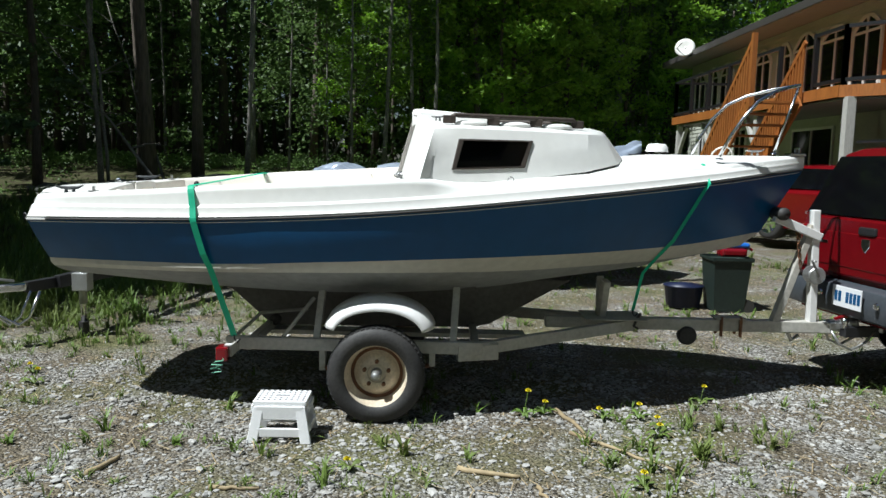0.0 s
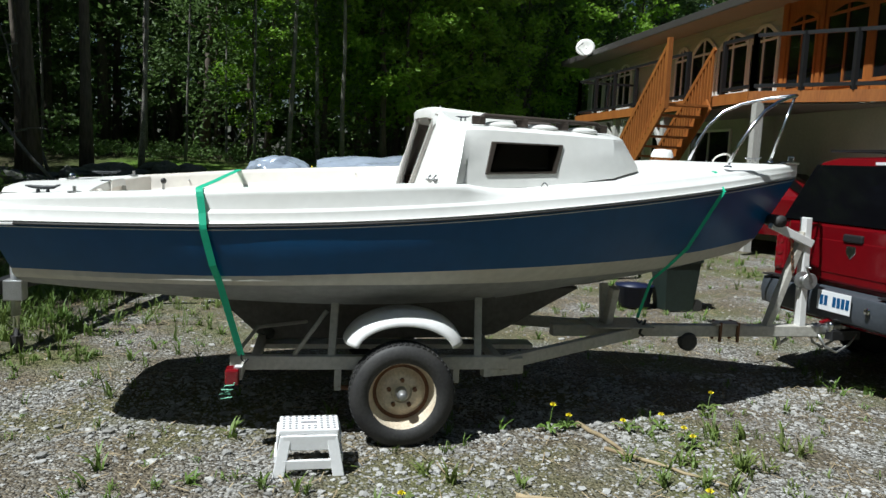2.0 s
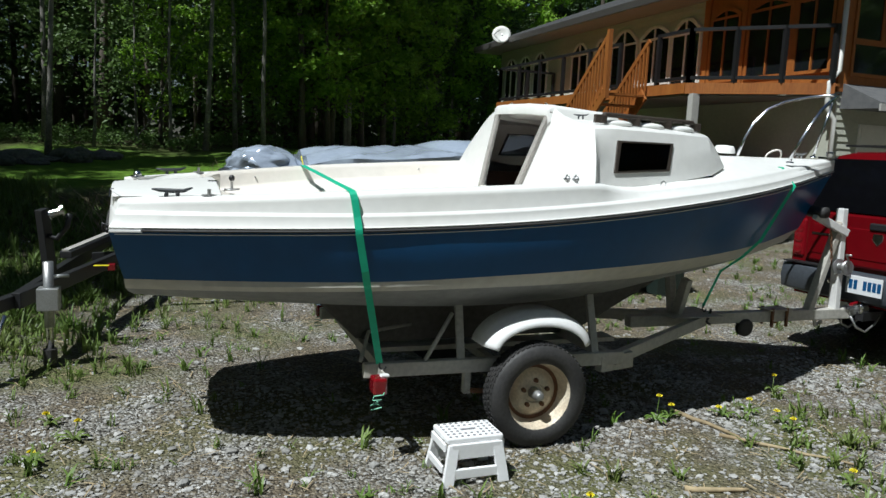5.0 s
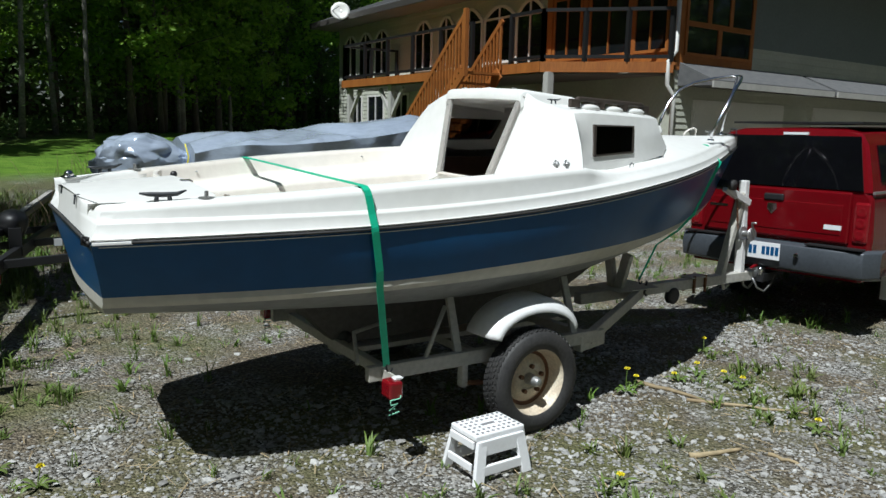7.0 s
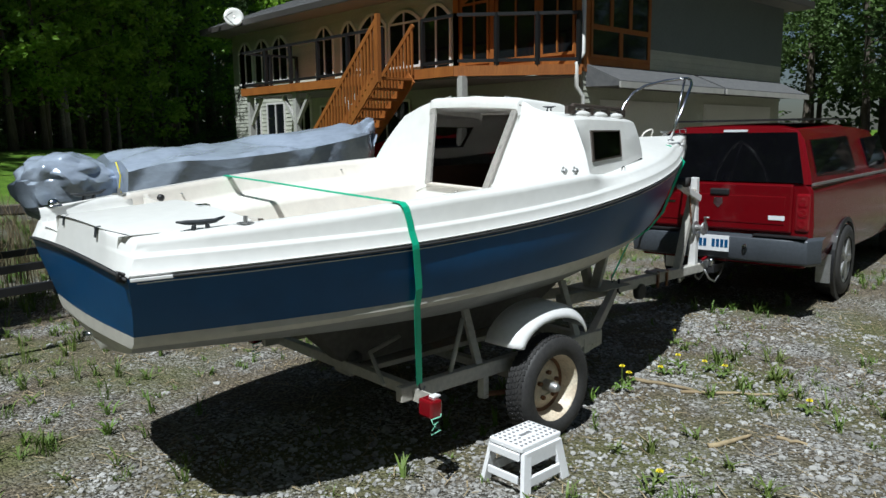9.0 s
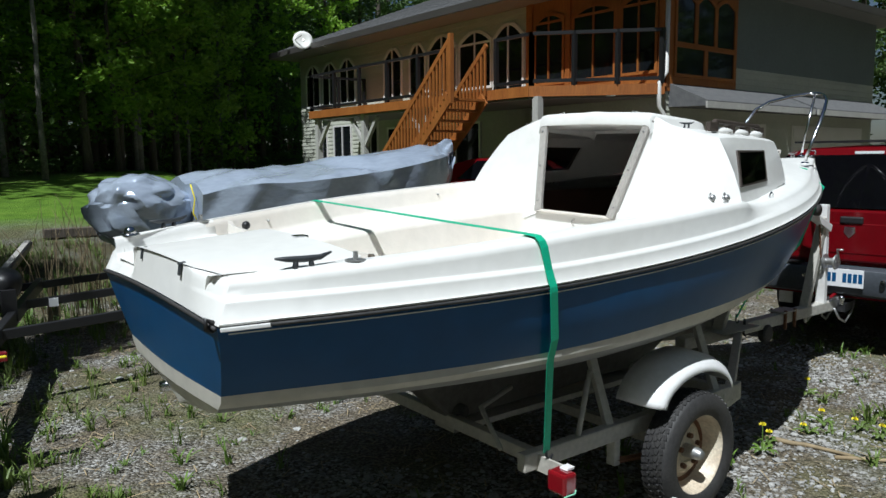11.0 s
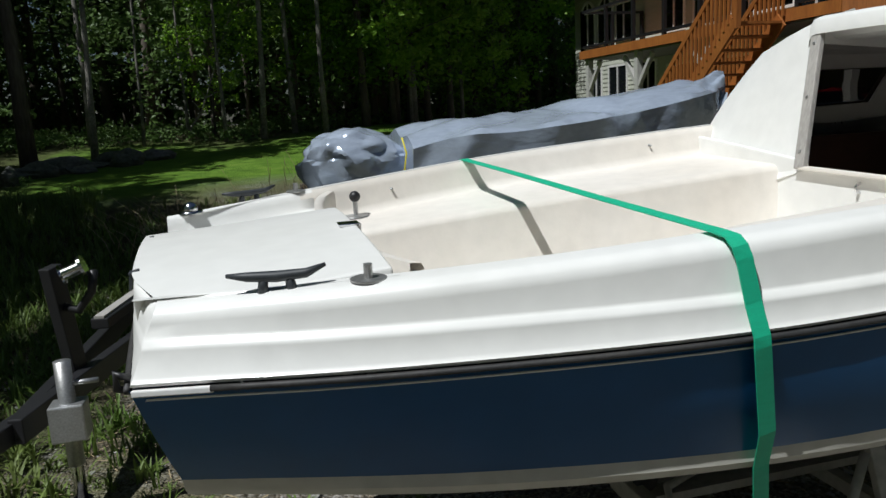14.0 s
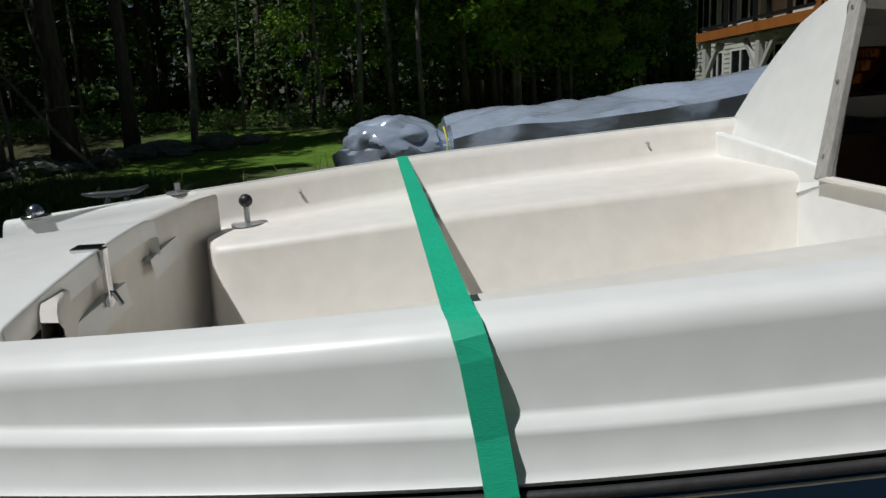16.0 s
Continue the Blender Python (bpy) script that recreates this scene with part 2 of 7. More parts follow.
def part(name, bm, mat, parent=None, label="", smooth=False, bevel=0.0, kind="", weld=False):
    """Links a bmesh, given in world coordinates, as one mesh object under a thing or a part."""
    me = bpy.data.meshes.new(name)
    bmesh.ops.recalc_face_normals(bm, faces=bm.faces)
    bm.to_mesh(me)
    bm.free()
    for m in mat if isinstance(mat, (list, tuple)) else [mat]:
        me.materials.append(m)
    if smooth:
        me.polygons.foreach_set("use_smooth", [True] * len(me.polygons))
    ob = new(name, me)
    if parent:
        ob.parent = parent
        if parent.type == "EMPTY":
            ob.matrix_parent_inverse = parent.matrix_basis.inverted()
    if bevel:
        md = ob.modifiers.new("edge", "BEVEL")
        md.width, md.segments, md.limit_method, md.angle_limit = bevel, 3 if smooth else 2, "ANGLE", radians(28)
        md.harden_normals = False
    return tagged(ob, label, kind=kind)


def box(x0, x1, y0, y1, z0, z1, m=None, bm=None):
    bm = bm or bmesh.new()
    r = bmesh.ops.create_cube(bm, size=1.0)
    k = Matrix.Translation(((x0 + x1) / 2, (y0 + y1) / 2, (z0 + z1) / 2)) @ Matrix.Diagonal((abs(x1 - x0), abs(y1 - y0), abs(z1 - z0), 1))
    bmesh.ops.transform(bm, matrix=(m @ k) if m else k, verts=r["verts"])
    return bm


def beam(a, b, w, h, bm=None, up=(0, 0, 1)):
    """A square bar from a to b, w wide and h high."""
    bm = bm or bmesh.new()
    a, b = Vector(a), Vector(b)
    d = (b - a).normalized()
    s = d.cross(Vector(up))
    s = s.normalized() if s.length > 1e-4 else Vector((1, 0, 0))
    u = s.cross(d)
    ring = [[bm.verts.new(p + s * (i * w / 2) + u * (j * h / 2)) for i, j in ((-1, -1), (1, -1), (1, 1), (-1, 1))] for p in (a, b)]
    for k in range(4):
        bm.faces.new((ring[0][k], ring[0][(k + 1) % 4], ring[1][(k + 1) % 4], ring[1][k]))
    bm.faces.new(ring[0][::-1])
    bm.faces.new(ring[1])
    return bm


def tube(points, r, seg=10, bm=None, closed=False):
    """A round bar along points; r may be one radius or one for each point."""
    bm = bm or bmesh.new()
    pts = [Vector(p) for p in points]
    rs = r if isinstance(r, (list, tuple)) else [r] * len(pts)
    rings, side = [], None
    for i, p in enumerate(pts):
        d = (pts[min(i + 1, len(pts) - 1)] - pts[max(i - 1, 0)]).normalized()
        if side is None:
            side = d.orthogonal().normalized()
        side = (side - d * side.dot(d)).normalized()
        up = d.cross(side)
        rings.append([bm.verts.new(p + (side * math.cos(a) + up * math.sin(a)) * rs[i]) for a in (2 * math.pi * k / seg for k in range(seg))])
    for a, b in zip(rings, rings[1:]):
        for k in range(seg):
            bm.faces.new((a[k], a[(k + 1) % seg], b[(k + 1) % seg], b[k]))
    bm.faces.new(rings[0][::-1])
    bm.faces.new(rings[-1])
    return bm


def lathe(profile, m, seg=40, bm=None):
    """A ring of profile points (radius, along) turned about local z, placed by m."""
    bm = bm or bmesh.new()
    rings = [[bm.verts.new(m @ Vector((r * math.cos(a), r * math.sin(a), h))) for a in (2 * math.pi * k / seg for k in range(seg))] for r, h in profile]
    for a, b in zip(rings, rings[1:]):
        for k in range(seg):
            bm.faces.new((a[k], a[(k + 1) % seg], b[(k + 1) % seg], b[k]))
    return bm


def loft(rows, bm=None, skip=None, flip=False):
    """Faces between rows of points, all of one length."""
    bm = bm or bmesh.new()
    vs = [[bm.verts.new(p) for p in row] for row in rows]
    for i, (a, b) in enumerate(zip(vs, vs[1:])):
        for k in range(len(a) - 1):
            if skip and skip(i, k):
                continue
            bm.faces.new((a[k], a[k + 1], b[k + 1], b[k]))
    return bm


def prism(outline, m, depth, bm=None):
    """A flat outline in local x, y, made solid along local z from 0 to depth."""
    bm = bm or bmesh.new()
    lo = [bm.verts.new(m @ Vector((x, y, 0))) for x, y in outline]
    hi = [bm.verts.new(m @ Vector((x, y, depth))) for x, y in outline]
    bm.faces.new(lo[::-1])
    bm.faces.new(hi)
    for k in range(len(lo)):
        j = (k + 1) % len(lo)
        bm.faces.new((lo[k], lo[j], hi[j], hi[k]))
    return bm


def smoothed(table):
    """A smooth function through (x, value) pairs."""
    xs, ys = np.array([p[0] for p in table], float), np.array([p[1] for p in table], float)
    d = np.gradient(ys, xs)

    def f(x):
        x = min(max(x, xs[0]), xs[-1])
        i = int(min(max(np.searchsorted(xs, x) - 1, 0), len(xs) - 2))
        h = xs[i + 1] - xs[i]
        t = (x - xs[i]) / h
        return float((2 * t**3 - 3 * t**2 + 1) * ys[i] + (t**3 - 2 * t**2 + t) * h * d[i] + (3 * t**2 - 2 * t**3) * ys[i + 1] + (t**3 - t**2) * h * d[i + 1])

    return f


def step(a, b, x):
    t = min(max((x - a) / (b - a), 0.0), 1.0)
    return t * t * (3 - 2 * t)


def wood_back(x):
    """Where the mown grass ends and the wood begins, as y for a given x."""
    return 16.6 + 0.78 * max(0.0, x + 1.8)


def in_wood(x, y):
    return y > wood_back(x) or (x < -5.4 - 0.10 * (y - 12) and y > 8.0)


def ground_z(x, y):
    """Height of the yard: level round the trailer, rising to the grass bank and the wood."""
    bank = (0.75 * step(5.2, 11.3, y) + 0.75 * step(11.0, 20.0, y)) * (1 - step(3.0, 6.5, x) * (1 - step(23, 27, y)))
    far = bank + 0.11 * step(3.0, 5.5, x) + 0.30 * step(7, 12, x)
    d = math.hypot(x, y)
    return far + 0.15 * noise.noise(Vector((x * 0.12, y * 0.12, 0))) * step(9, 20, d) + 0.02 * noise.noise(Vector((x * 0.9, y * 0.9, 5))) * step(1.0, 3.0, d)


# ---- ground ----
def build_ground():
    near = np.r_[np.arange(-30, -6, 1.5), np.arange(-6, 7, 0.25), np.arange(7, 40, 1.5)]
    xs = np.r_[[-900, -300, -120, -60], near, [60, 120, 300, 900]]
    ys = np.r_[[-900, -300, -100, -40, -20, -10], np.arange(-6, 8, 0.25), np.arange(8, 50, 1.4), [60, 120, 300, 900]]
    bm = bmesh.new()
    grid = [[bm.verts.new((x, y, ground_z(x, y))) for x in xs] for y in ys]
    for a, b in zip(grid, grid[1:]):
        for k in range(len(xs) - 1):
            bm.faces.new((a[k], a[k + 1], b[k + 1], b[k]))
    ob = part("ground", bm, GRAVEL, smooth=True)
    tagged(ob, "pale gravel yard with weeds, mown lawn and forest floor", "ground", kind="structure")
    col = ob.data.color_attributes.new("cover", "FLOAT_COLOR", "POINT")
    for i, v in enumerate(ob.data.vertices):
        x, y = v.co.x, v.co.y
        w = 0.9 * noise.noise(Vector((x * 0.35, y * 0.35, 2)))
        edge = 10.6 + w
        lawn = step(edge - 0.7, edge + 0.5, y) * (1 - step(5.0, 6.5, x + 0.3 * w) * (1 - step(22, 24, y)))
        back = wood_back(x) + 1.2 * w
        wood = step(back - 0.7, back + 0.7, y)
        wood = max(wood, step(-4.9, -6.0, x + 0.10 * (y - 12) + 0.8 * w) * step(7.0, 9.0, y))
        # left yard: dark growth, with tree shade put into the colour as litter
        wood = max(wood, 0.9 * step(-2.0, -3.3, x + 0.5 * w) * step(1.8, 3.6, y) * (1 - lawn))
        wood = max(wood, 0.7 * step(6.0, 7.5, y + w) * (1 - step(edge - 0.7, edge, y)) * (1 - step(3, 5, x)))
        col.data[i].color = (lawn, wood, 0, 1)


build_ground()


# ---- the sailboat ----
YC = 0.91
HEEL = Matrix.Translation((-0.8, YC, 0)) @ Matrix.Rotation(radians(1.3), 4, "Z") @ Matrix.Translation((0.8, -YC, 0)) @ Matrix.Translation((0, -0.05, 1.3)) @ Matrix.Rotation(radians(2.1), 4, "X") @ Matrix.Translation((0, 0.05, -1.3))
boat = thing("sailboat", (0, YC, 0.7), "small white and blue fibreglass sailboat strapped on its trailer", "sailboat")


def bpart(name, bm, mat, parent=None, label="", smooth=False, bevel=0.0):
    bm.transform(HEEL)
    return part(name, bm, mat, parent or boat, label, smooth, bevel)


rub_hb = smoothed([(-2.25, 0.635), (-2.1, 0.685), (-1.9, 0.755), (-1.6, 0.842), (-1.1, 0.948), (-0.7, 0.988), (-0.3, 1.006), (0.35, 0.982), (1.0, 0.875), (1.67, 0.655), (2.32, 0.355), (2.75, 0.13), (2.98, 0.012)])
rub_z = smoothed([(-2.25, 1.188), (-1.6, 1.217), (-0.95, 1.244), (-0.3, 1.280), (0.35, 1.33), (1.0, 1.39), (1.67, 1.45), (2.32, 1.512), (2.98, 1.585)])
ridge_up = smoothed([(-2.25, 0.078), (-1.6, 0.073), (-1, 0.069), (-0.3, 0.069), (0.35, 0.068), (1.6, 0.058), (2.98, 0.05)])
coam_z = smoothed([(-2.25, 1.338), (-1.9, 1.362), (-1.56, 1.387), (-0.94, 1.437), (-0.32, 1.476), (0.03, 1.498), (0.24, 1.506), (0.42, 1.482), (1.0, 1.51), (1.67, 1.565), (2.32, 1.62), (2.98, 1.675)])


def side_line(xs, xe, hb, z, mid=1.0):
    return xs, xe, smoothed(hb), smoothed(z)


HULL_LINES = [
    (-2.25, 2.98, rub_hb, rub_z),
    side_line(-2.19, 2.70, [(-2.19, 0.495), (-1.57, 0.75), (-0.95, 0.905), (-0.34, 0.957), (0.27, 0.935), (0.89, 0.80), (1.5, 0.57), (2.1, 0.29), (2.7, 0.008)], [(-2.19, 0.916), (-1.57, 0.946), (-0.95, 0.966), (-0.34, 0.997), (0.27, 1.021), (0.89, 1.033), (1.5, 1.042), (2.1, 1.062), (2.7, 1.125)]),
    side_line(-2.185, 2.57, [(-2.185, 0.45), (-1.59, 0.725), (-0.99, 0.872), (-0.39, 0.917), (0.21, 0.868), (0.8, 0.705), (1.4, 0.478), (2.0, 0.235), (2.57, 0.006)], [(-2.185, 0.856), (-1.59, 0.889), (-0.99, 0.909), (-0.39, 0.925), (0.21, 0.928), (0.8, 0.921), (1.4, 0.930), (2.0, 0.952), (2.57, 1.02)]),
    side_line(-2.15, 2.36, [(-2.15, 0.30), (-1.5, 0.46), (-1.0, 0.53), (-0.1, 0.56), (0.65, 0.47), (1.22, 0.33), (1.78, 0.18), (2.36, 0.004)], [(-2.15, 0.79), (-1.5, 0.77), (-1.0, 0.75), (-0.1, 0.735), (0.65, 0.765), (1.22, 0.825), (1.78, 0.88), (2.36, 0.97)]),
    side_line(-2.14, 2.35, [(-2.14, 0.0), (2.35, 0.0)], [(-2.14, 0.74), (-1.5, 0.72), (-1.0, 0.70), (-0.1, 0.68), (0.65, 0.71), (1.22, 0.785), (1.78, 0.86), (2.35, 0.965)]),
]
NU = 44


def hull_rows(a, b, cuts, bulge):
    """Rows of both halves between two of the hull's lines, from the stern to the stem."""
    halves = []
    for sgn in (-1, 1):
        rows = []
        for i in range(NU + 1):
            u = 1 - (1 - i / NU) ** 1.25
            row = []
            for c in range(cuts + 1):
                f = c / cuts
                q = []
                for xs, xe, hb, z in (HULL_LINES[a], HULL_LINES[b]):
                    x = xs + u * (xe - xs)
                    q.append((x, hb(x), z(x)))
                x, h, z = (q[0][k] * (1 - f) + q[1][k] * f for k in range(3))
                h += bulge * 4 * f * (1 - f) * min(1, h / 0.3)
                row.append((x, YC + sgn * h, z))
            rows.append(row)
        halves.append(rows)
    return halves


def hull_band(name, a, b, cuts, bulge, mat, label):
    bm = bmesh.new()
    s, p = hull_rows(a, b, cuts, bulge)
    loft(s, bm)
    loft(p, bm)
    back = []
    for k in range(17):
        f = k / 16
        w = math.sin(math.pi * f)
        back.append([Vector(u).lerp(Vector(v), f) + Vector((-0.022 * w, 0, 0.030 * w * (1 - c / cuts if a == 0 else 0))) for c, (u, v) in enumerate(zip(s[0], p[0]))])
    stern = loft(back, bm if a < 2 else bmesh.new())
    if a >= 2:
        bpart("transom_foot", stern, STRIPE, None, "pale lower transom")
    bmesh.ops.remove_doubles(bm, verts=bm.verts, dist=0.0008)
    return bpart(name, bm, mat, None, label, smooth=True, bevel=0)


def split_smooth(ob, deg=35):
    """Keeps edges sharper than deg crisp."""
    me = ob.data
    bm = bmesh.new()
    bm.from_mesh(me)
    for e in bm.edges:
        if len(e.link_faces) == 1 or len(e.link_faces) == 2 and e.calc_face_angle(0) > radians(deg):
            e.smooth = False
    bm.to_mesh(me)
    bm.free()


for spec in (("hull_side", 0, 1, 4, 0.012, GEL_BLUE, "glossy blue topsides"), ("boot_stripe", 1, 2, 2, 0.012, STRIPE, "cream boot stripe"), ("hull_bottom", 2, 3, 3, 0.02, BOTTOM, "matt grey bottom paint"), ("hull_bottom", 3, 4, 2, 0.01, BOTTOM, "matt grey bottom paint")):
    split_smooth(hull_band(*spec))

# keel stub below the hull
bm = prism([(-1.18, 0.72), (-0.86, 0.40), (-0.8, 0.375), (0.62, 0.385), (0.74, 0.41), (1.32, 0.76), (0.4, 0.80), (-0.6, 0.80)], Matrix.Translation((0, YC + 0.13, 0)) @ Matrix.Rotation(radians(90), 4, "X"), 0.26)
for v in bm.verts:
    v.co.y = YC + (v.co.y - YC) * (0.6 + (v.co.z - 0.38) * 1.2)
bpart("keel", bm, KEEL, None, "dull dark keel stub", bevel=0.02)


def deck_profile(x, sgn, inner=True):
    """The deck moulding from the rub rail up and in, at one station."""
    h, z, c, r = rub_hb(x), rub_z(x), coam_z(x), ridge_up(x)
    k = min(1.0, h / 0.42)
    zr = z + r
    m = step(0.22, 0.42, x)

    def inset(aft, fore):
        return h - (aft * (1 - m) + fore * m) * k

    row = [(h, z + 0.006), (h + 0.006 * k, z + 0.014), (inset(0.003, 0.006), z + 0.022), (inset(0.006, 0.011), zr - 0.006), (inset(0.008, 0.015), zr + 0.002), (inset(0.022, 0.036), zr + 0.010), (inset(0.026, 0.041), zr + 0.017),
           (inset(0.024, 0.056), c - 0.034), (inset(0.030, 0.066), c - 0.016), (inset(0.042, 0.082), c - 0.004), (inset(0.066, 0.11), c)]
    return row


LID_FAR = 0.165


def lid_y(x, f):
    """Across the locker lid, f from 0 at the near coaming to 1 at its far side."""
    near = -0.02 - min(0.62, deck_profile(x, 1)[-1][0] - 0.045)
    return near + (LID_FAR - near) * f


def lid_top(x, f):
    """Height of the raised, slightly crowned locker lid."""
    g = 2 * f - 1
    return coam_z(x) + 0.022 - 0.014 * g * g + 0.006 * g


def lid_aft(x, f):
    """How far the lid's after edge is moved to meet the curved stern face."""
    w = math.sin(math.pi * min(1.0, max(0.0, (lid_y(x, f) + 0.57) / 1.14)))
    return 0.056 - 0.022 * w - 0.056 * min(1.0, 2.2 * w)


def shelf_z(x):
    return coam_z(x) - 0.075


def build_deck():
    st = [-2.25 + 5.23 * i / 84 for i in range(85)]
    bm = bmesh.new()
    stern = {}
    for sgn in (-1, 1):
        rows = []
        for i, x in enumerate(st):
            row = deck_profile(x, sgn)
            h0 = row[0][0]
            out = []
            for h, z in row:
                xx = x + (1.0 - step(-2.25, -1.9, x)) * (z - rub_z(x)) * 0.42 - step(2.5, 2.98, x) * (h0 - h) * 0.5
                out.append((xx, YC + sgn * max(h, 0.0), z))
            # the flat on top: a narrow coaming aft, a side deck beside the cabin, the whole foredeck
            h, z = row[-1]
            if x < 0.30:
                out.append((out[-1][0], YC + sgn * (h - 0.045), z + 0.001))
            else:
                e = min(0.62 * step(1.47, 1.30, x), h)
                for f in (0.35, 0.7, 1.0):
                    hh = h + (e - h) * f
                    rise = (0.055 + 0.03 * step(1.2, 1.7, x)) * (1 - (hh / max(h, 0.01)) ** 2) * min(1, h / 0.45)
                    out.append((out[-1][0], YC + sgn * max(hh, 0), z + rise))
            rows.append(out)
        aft = [r for r, x in zip(rows, st) if x < 0.30]
        fore = [r for r, x in zip(rows, st) if x >= 0.30 - 0.001]
        loft(aft + [fore[0][:12]], bm)
        loft(fore, bm)
        stern[sgn] = rows[0]
    # stern face: horns at the quarters, the lid between them and a lower shelf beside it
    rows = []
    for j in range(49):
        f = j / 48
        row = [Vector(p).lerp(Vector(q), f) for p, q in zip(stern[-1][:11], stern[1][:11])]
        y = row[10].y - YC
        crown = 0.030 * math.sin(math.pi * f)
        base, crest = row[0].z, row[10].z
        a = lid_y(-2.2, 0)
        lid = step(a - 0.02, a + 0.01, y) * (1 - step(LID_FAR - 0.01, LID_FAR + 0.02, y))
        g = min(1.0, max(0.0, (y - a) / (LID_FAR - a)))
        well = step(-0.55, -0.52, y) * (1 - step(0.50, 0.54, y))
        top = crest + (lid_top(-2.2, g) - 0.008 - crest) * lid + (shelf_z(-2.2) - crest) * well * (1 - lid)
        for p in row:
            p.z = base + crown + (p.z - base) * (top - base - crown) / (crest - base)
            p.x -= 0.022 * math.sin(math.pi * f) + 0.34 * min(1.0, 2.2 * math.sin(math.pi * f)) * (p.z - base - crown)
        rows.append(row)
    loft(rows, bm)
    bmesh.ops.remove_doubles(bm, verts=bm.verts, dist=0.0006)
    ob = bpart("deck", bm, GEL_WHITE, None, "stepped white deck moulding", smooth=True)
    split_smooth(ob, 50)
    return ob


deck = build_deck()


def coaming_in(x):
    """Inner edge of the coaming's top: half breadth and height."""
    h, z = deck_profile(x, 1)[-1]
    return h - 0.045, z


def build_cockpit():
    bm = bmesh.new()
    st = [-1.78, -1.74, -1.71, -1.69, -1.67, -1.65, -1.63] + [-1.58 + 1.72 * i / 22 for i in range(23)]
    for sgn in (-1, 1):
        rows = []
        for x in st:
            h, z = coaming_in(x)
            zs = z - 0.122
            hw = 0.395 - 0.045 * (x + 1.65) / 1.6 + 0.16 * step(-1.64, -1.70, x)
            rows.append([(x, YC + sgn * q, w) for q, w in ((h, z), (h - 0.012, z - 0.012), (h - 0.02, z - 0.03), (h - 0.035, zs + 0.03), (h - 0.05, zs + 0.006), (h - 0.08, zs), (hw + 0.03, zs - 0.003), (hw + 0.010, zs - 0.010), (hw, zs - 0.03), (hw - 0.02, 0.99), (hw - 0.06, 0.965), (0.0, 0.96))])
        loft(rows, bm)
    # after wall of the well, curved forward towards the quarters, under the lid
    rows = []
    for z, dx in ((0.96, 0), (1.15, 0), (1.28, 0), (1.362, 0), (1.372, -0.006), (1.374, -0.03), (1.28, -0.034)):
        rows.append([(-1.752 + dx + 0.095 * abs(k / 12) ** 3, YC + 0.62 * k / 12, z) for k in range(-12, 13)])
    loft(rows, bm)
    bmesh.ops.remove_doubles(bm, verts=bm.verts, dist=0.0006)
    ob = bpart("cockpit", bm, GEL_CREAM, None, "cream cockpit with moulded benches", smooth=True)
    split_smooth(ob, 55)
    # raised lid over the locker aft, its sides turned down
    rows = []
    n = 12
    for i in range(12):
        x = -2.240 + 0.510 * min(i, 10) / 10 + (0.006 if i == 11 else 0)
        low = 0.045 if i == 11 else 0.0
        top = [(x + lid_aft(x, k / n) * max(0.0, 1 - i / 3), YC + lid_y(x, k / n), lid_top(x, k / n) - (0.006 if k == n else 0) - low) for k in range(n + 1)]
        a, b = top[0], top[-1]
        rows.append([(a[0], a[1] - 0.006, shelf_z(x) - 0.01), (a[0], a[1] - 0.004, a[2] - 0.008), *top, (b[0], b[1] + 0.004, b[2] - 0.010), (b[0], b[1] + 0.006, shelf_z(x) - 0.01)])
    ob = bpart("locker_lid", loft(rows), GEL_WHITE, None, "raised white stern locker lid", smooth=True, bevel=0.006)
    split_smooth(ob, 40)
    # the lower shelf round the lid, up to the coamings
    for sgn in (-1, 1):
        rows = []
        for i in range(9):
            x = -2.235 + 0.505 * i / 8
            h, z = coaming_in(max(x, -2.25))
            q = shelf_z(x)
            rows.append([(x, YC + sgn * b, w) for b, w in ((h + 0.02, z + 0.001), (h, z), (h - 0.010, z - 0.010), (h - 0.02, z - 0.03), (h - 0.028, q + 0.014), (h - 0.042, q + 0.003), (h - 0.06, q), (0.10, q - 0.004))])
        rows.append([(x + 0.008, y, w - 0.05) for x, y, w in rows[-1]])
        split_smooth(bpart("stern_shelf", loft(rows), GEL_WHITE, None, "white moulded shelf beside the lid", smooth=True), 55)


build_cockpit()

# rub rail: dark rubber strip along the joint, with a steel end piece at each quarter
for sgn in (-1, 1):
    pts = [(x, YC + sgn * (rub_hb(x) + 0.007), rub_z(x) - 0.002) for x in [-2.10 + 5.06 * i / 60 for i in range(61)]]
    bpart("rub_rail", tube(pts, 0.0068, 8), RUBBER, None, "dark rubber rub rail", smooth=True)
    pts = [(x, YC + sgn * (rub_hb(x) + 0.006), rub_z(x) - 0.004) for x in (-2.245, -2.17, -2.095)]
    bpart("rail_end", beam(pts[0], pts[2], 0.010, 0.014), FENDER_WHITE, None, "white plastic rail end piece", bevel=0.003)
    pts = [(x, YC + sgn * (rub_hb(x) + 0.002), rub_z(x) - 0.020) for x in [-2.22 + 5.16 * i / 60 for i in range(61)]]
    bpart("pinstripe", tube(pts, 0.0024, 6), GEL_CREAM, None, "thin gold line below the rail")
bpart("stern_seam", tube([(-2.254 - 0.022 * math.sin(math.pi * k / 16), YC - 0.63 + 1.26 * k / 16, 1.186 + 0.030 * math.sin(math.pi * k / 16)) for k in range(17)], 0.0075, 6), RUBBER, None, "dark rubber joint across the transom", smooth=True)


